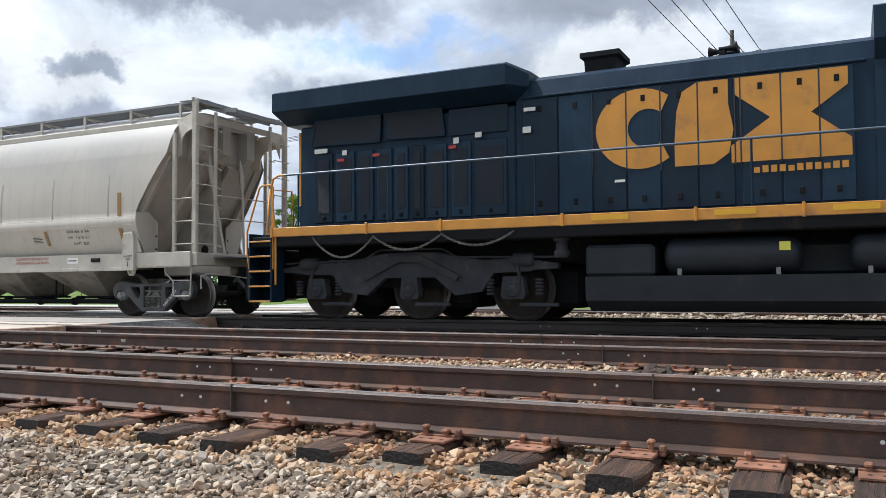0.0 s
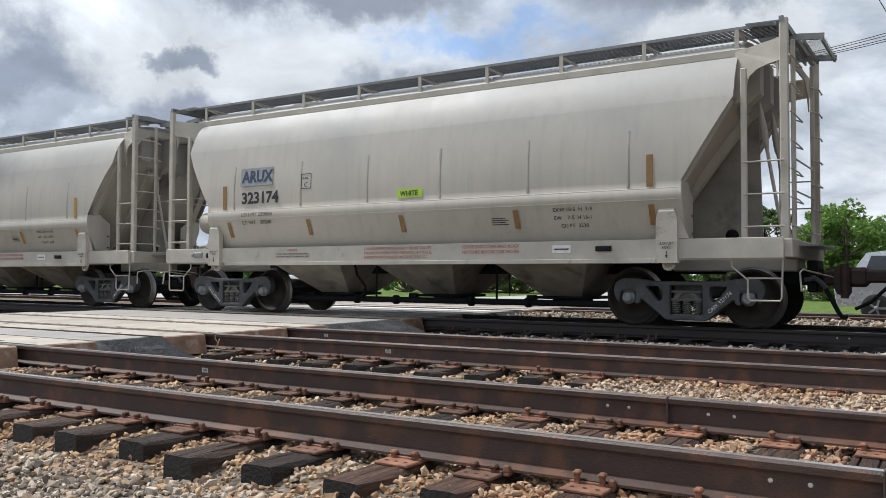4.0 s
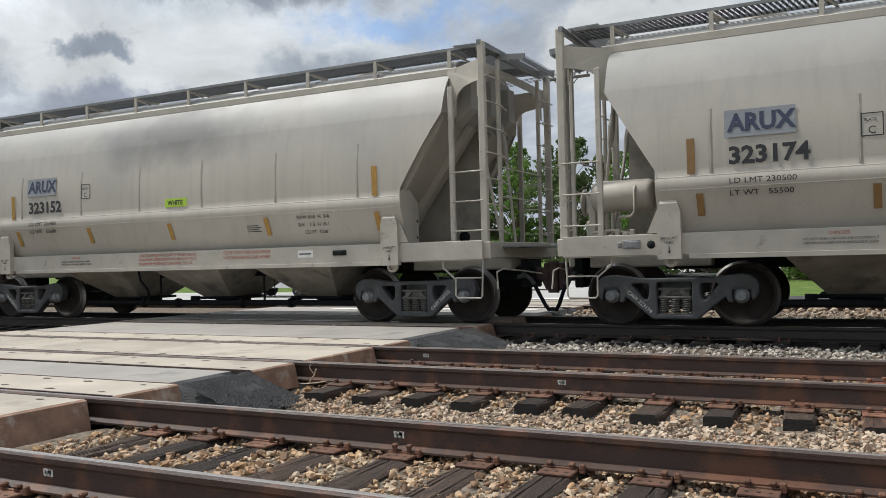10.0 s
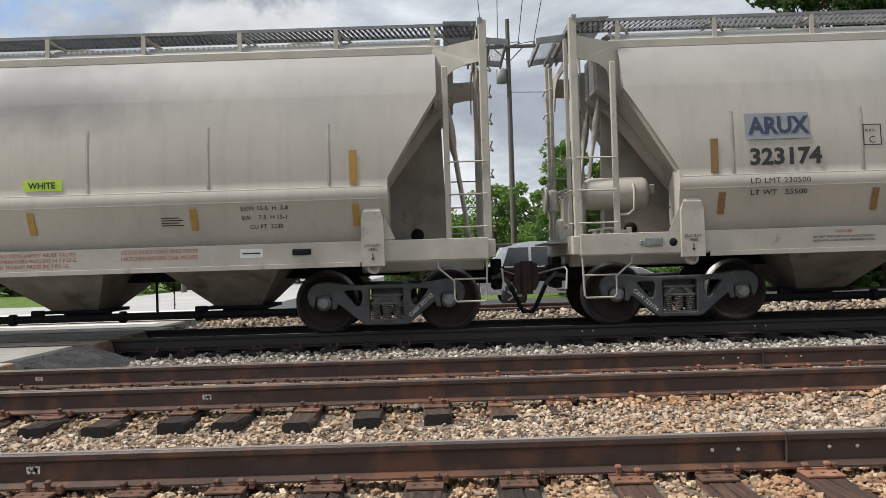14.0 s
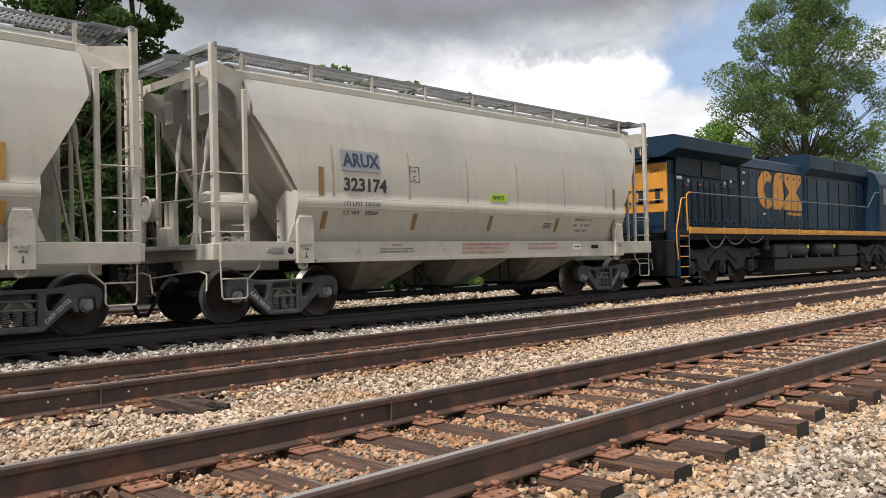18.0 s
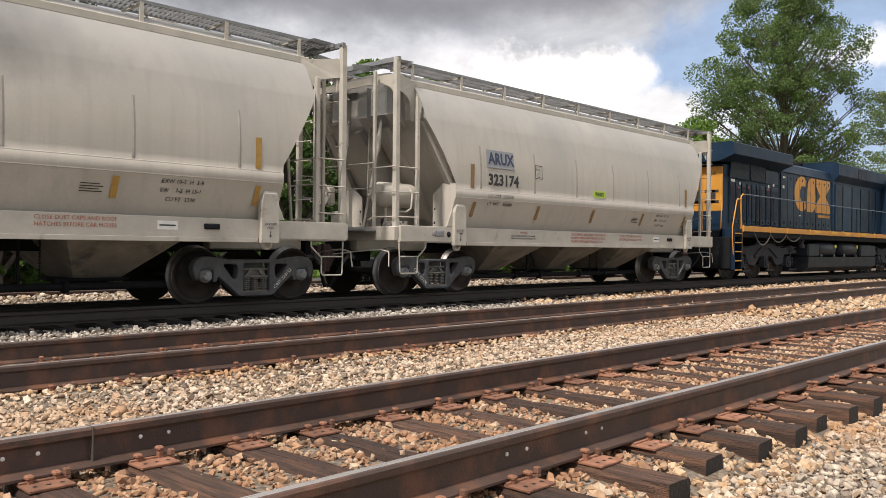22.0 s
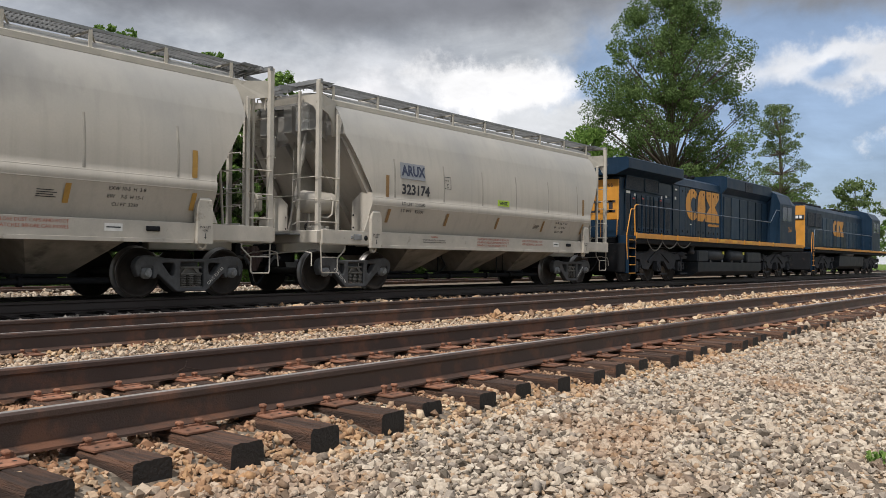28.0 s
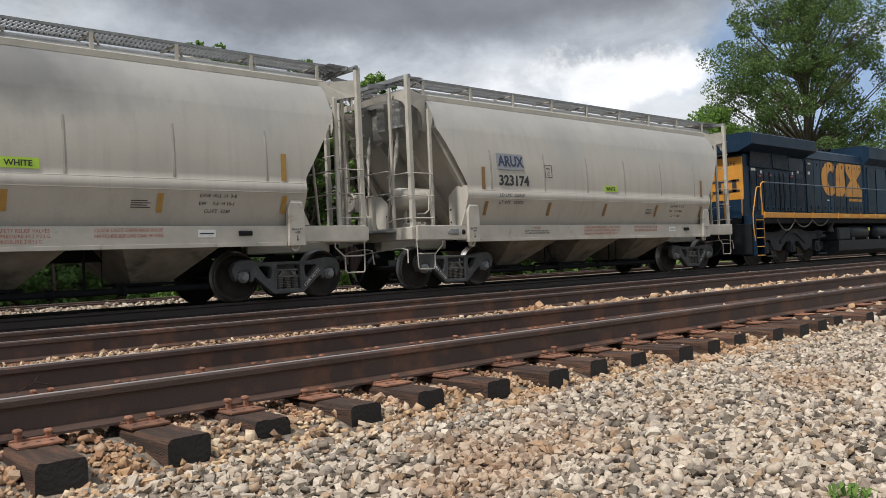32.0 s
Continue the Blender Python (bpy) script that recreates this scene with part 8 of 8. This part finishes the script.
# anchors clipped to the rail foot
anchor = Shape()
anchor.box(-0.016, -0.10, -0.19, 0.016, -0.07, -0.155, 0.006)
anchor.box(-0.016, 0.07, -0.19, 0.016, 0.10, -0.155, 0.006)
anchor.box(-0.014, -0.10, -0.205, 0.014, 0.10, -0.187, 0.003)
anchor_me = anchor.mesh("rail_anchor", MAT_PLATE)
for tr, y0 in ((track_1, 0.0), (track_2, TRACKS[1])):
    for k in range(26):
        x = -2.3 + k * TIE_STEP
        for y in (y0, y0 + GAUGE):
            part("rail_anchor", anchor_me, None, tr, at=pose(x + 0.17, y, 0))

# dry twig beside the crossing
tw = Shape()
tw.tube([(-2.62, 3.80, -0.20), (-2.55, 3.79, -0.12), (-2.52, 3.78, -0.06)], 0.007, 5)
tw.tube([(-2.55, 3.79, -0.12), (-2.60, 3.78, -0.05), (-2.59, 3.78, -0.02)], 0.005, 5)
tw.tube([(-2.7, 3.75, -0.21), (-2.5, 3.72, -0.19), (-2.38, 3.75, -0.17)], 0.006, 5)
tagged(part("twig", tw, material("dry_twig", (0.55, 0.45, 0.33), 0.8, vary=0.2)), "pale dry forked twig lying on the ballast", "twig")

# green weed in the shoulder stones
WEED, STEM = (14.1, -2.9), (12.55, 1.40)
wd = Shape()
rg = random.Random(71)
for k in range(34):
    a, l, up = rg.uniform(0, 2 * math.pi), rg.uniform(0.03, 0.085), rg.uniform(0.02, 0.07)
    bx, by = WEED[0] + rg.gauss(0, 0.035), WEED[1] + rg.gauss(0, 0.03)
    q = Vector((math.cos(a), math.sin(a), 0))
    r0, side = Vector((bx, by, ground_z(bx, by) + 0.01)), Vector((-q.y, q.x, 0)) * 0.007
    mid, tip = r0 + q * l * 0.5 + Vector((0, 0, up)), r0 + q * l + Vector((0, 0, up * 0.8))
    wd.add([r0 - side * 0.4, r0 + side * 0.4, mid + side, tip, mid - side], [(0, 1, 2, 4), (2, 3, 4)])
tagged(part("weed", wd, LEAF_BUSH), "small green weed growing among the crushed stone", "weed")
# thin dry stem caught on the far rail
st = Shape()
st.tube([(STEM[0], STEM[1], -0.15), (STEM[0] + 0.10, STEM[1] - 0.02, -0.10), (STEM[0] + 0.22, STEM[1] - 0.05, -0.13)], 0.004, 5)
st.tube([(STEM[0] + 0.10, STEM[1] - 0.02, -0.10), (STEM[0] + 0.13, STEM[1] + 0.01, -0.06)], 0.003, 5)
tagged(part("stem", st, MAT_TIE_RUSTY), "thin bent dry stem lying against the rail", "twig")

# split end of a rotten sleeper lying bare in the ballast
bt = thing("broken_tie", "split dark rotten end of a wooden railway tie in the ballast", "railway tie", at=pose(6.88, 3.50, -0.20, 0, 0, 6))
for k, (a, b, l0, l1, tilt) in enumerate(((-0.12, -0.03, -0.36, 0.34, 3), (-0.02, 0.07, -0.28, 0.36, -4), (0.08, 0.13, -0.33, 0.20, 6))):
    rg = random.Random(90 + k)
    sp = Shape()
    rings = []
    for i in range(8):
        y = l0 + (l1 - l0) * i / 7
        j = lambda q: rg.uniform(-q, q)
        thin = 0.6 if i == 0 else 1.0
        rings.append([(a + j(0.01), y, -0.12), (b + j(0.01), y, -0.12), (b + j(0.012), y, 0.02 * thin + j(0.012)), ((a + b) / 2 + j(0.01), y, 0.035 * thin + j(0.012)), (a + j(0.012), y, 0.02 * thin + j(0.012))])
    sp.rings(rings)
    part("splinter", sp, MAT_TIE, bt, at=pose(0, 0, 0, tilt, 0, tilt))

# ---- loose stones ----
def clear(x, y):
    return x > X_ROAD1 + 0.10 or x < X_ROAD0 - 0.3


scatter_stones("shoulder_stones", "loose grey and tan crushed stone beside the track", 37000, (-5.5, 11, -3.0, -0.62), 0.0148, MAT_STONE, 1, lambda x, y: clear(x, y))
scatter_stones("shoulder_stones", "pale sunlit crushed stone beside the track", 36500, (11, 20, -3.8, -0.60), 0.0152, MAT_STONE, 2)
scatter_stones("shoulder_stones", "crushed stone shoulder further along the track", 15000, (20, 42, -3.9, -0.30), 0.030, MAT_STONE, 3)
scatter_stones("shoulder_stones", "rust-stained crushed stone packed round the tie ends", 5600, (-2.6, 11, -0.78, -0.30), 0.0150, MAT_STONE_RUSTY, 15, clear)
scatter_stones("shoulder_stones", "rust-stained crushed stone packed round the tie ends", 4000, (11, 20, -0.74, -0.30), 0.0152, MAT_STONE_RUSTY, 16)
scatter_stones("track_stones", "rust-stained crushed stone between the rails", 12500, (-2.6, 4.4, -0.4, 1.95), 0.0142, MAT_STONE_RUSTY, 4, clear)
scatter_stones("track_stones", "red-brown rusted crushed stone between the rails", 25500, (3.6, 19, -0.4, 1.95), 0.0145, MAT_STONE_RED, 14, clear)
scatter_stones("track_stones", "crushed stone between the two near tracks", 22500, (-2.6, 19, 1.95, 3.5), 0.0150, MAT_STONE_WARM, 5, clear)
scatter_stones("track_stones", "rust-stained crushed stone between the rails", 20000, (-2.6, 20, 3.5, 5.75), 0.0165, MAT_STONE_RUSTY, 6, clear)
scatter_stones("track_stones", "grey crushed stone beside the occupied track", 18000, (-2.6, 24, 5.75, 8.75), 0.020, MAT_STONE_COOL, 7, clear)
scatter_stones("track_stones", "grey crushed stone beyond the train", 7000, (-2.6, 26, 10.5, 13.5), 0.030, MAT_STONE, 8, clear)
scatter_stones("track_stones", "crushed stone further along the tracks", 13000, (19, 42, -0.3, 8.6), 0.034, MAT_STONE_RUSTY, 9)


def travelled(t):
    for (a, xa), (b, xb) in zip(ADVANCE, ADVANCE[1:]):
        if a <= t <= b:
            return xa + (xb - xa) * (t - a) / (b - a)
    return ADVANCE[-1][1]


def motions():
    for car, off in OFFSETS.items():
        walk(car, [(t, pose(x + off, TRAIN_Y, 0)) for t, x in ADVANCE])
    start, end = ADVANCE[0][1], ADVANCE[-1][1]
    for radius in sorted({r for _, _, r in wheels}):
        step = radius * 1.25
        marks, target, t = [0.0], start + step, 0.0
        while target < end and t < 32:
            while t < 32 and travelled(t) < target:
                t += 1 / 30
            marks.append(min(t, 32.0))
            target += step
        if marks[-1] < 32:
            marks.append(32.0)
        for ob, x, r in wheels:
            if r == radius:
                walk(ob, [(t, pose(x, 0, r, 0, math.degrees((travelled(t) - start) / r), 0)) for t in marks])


motions()
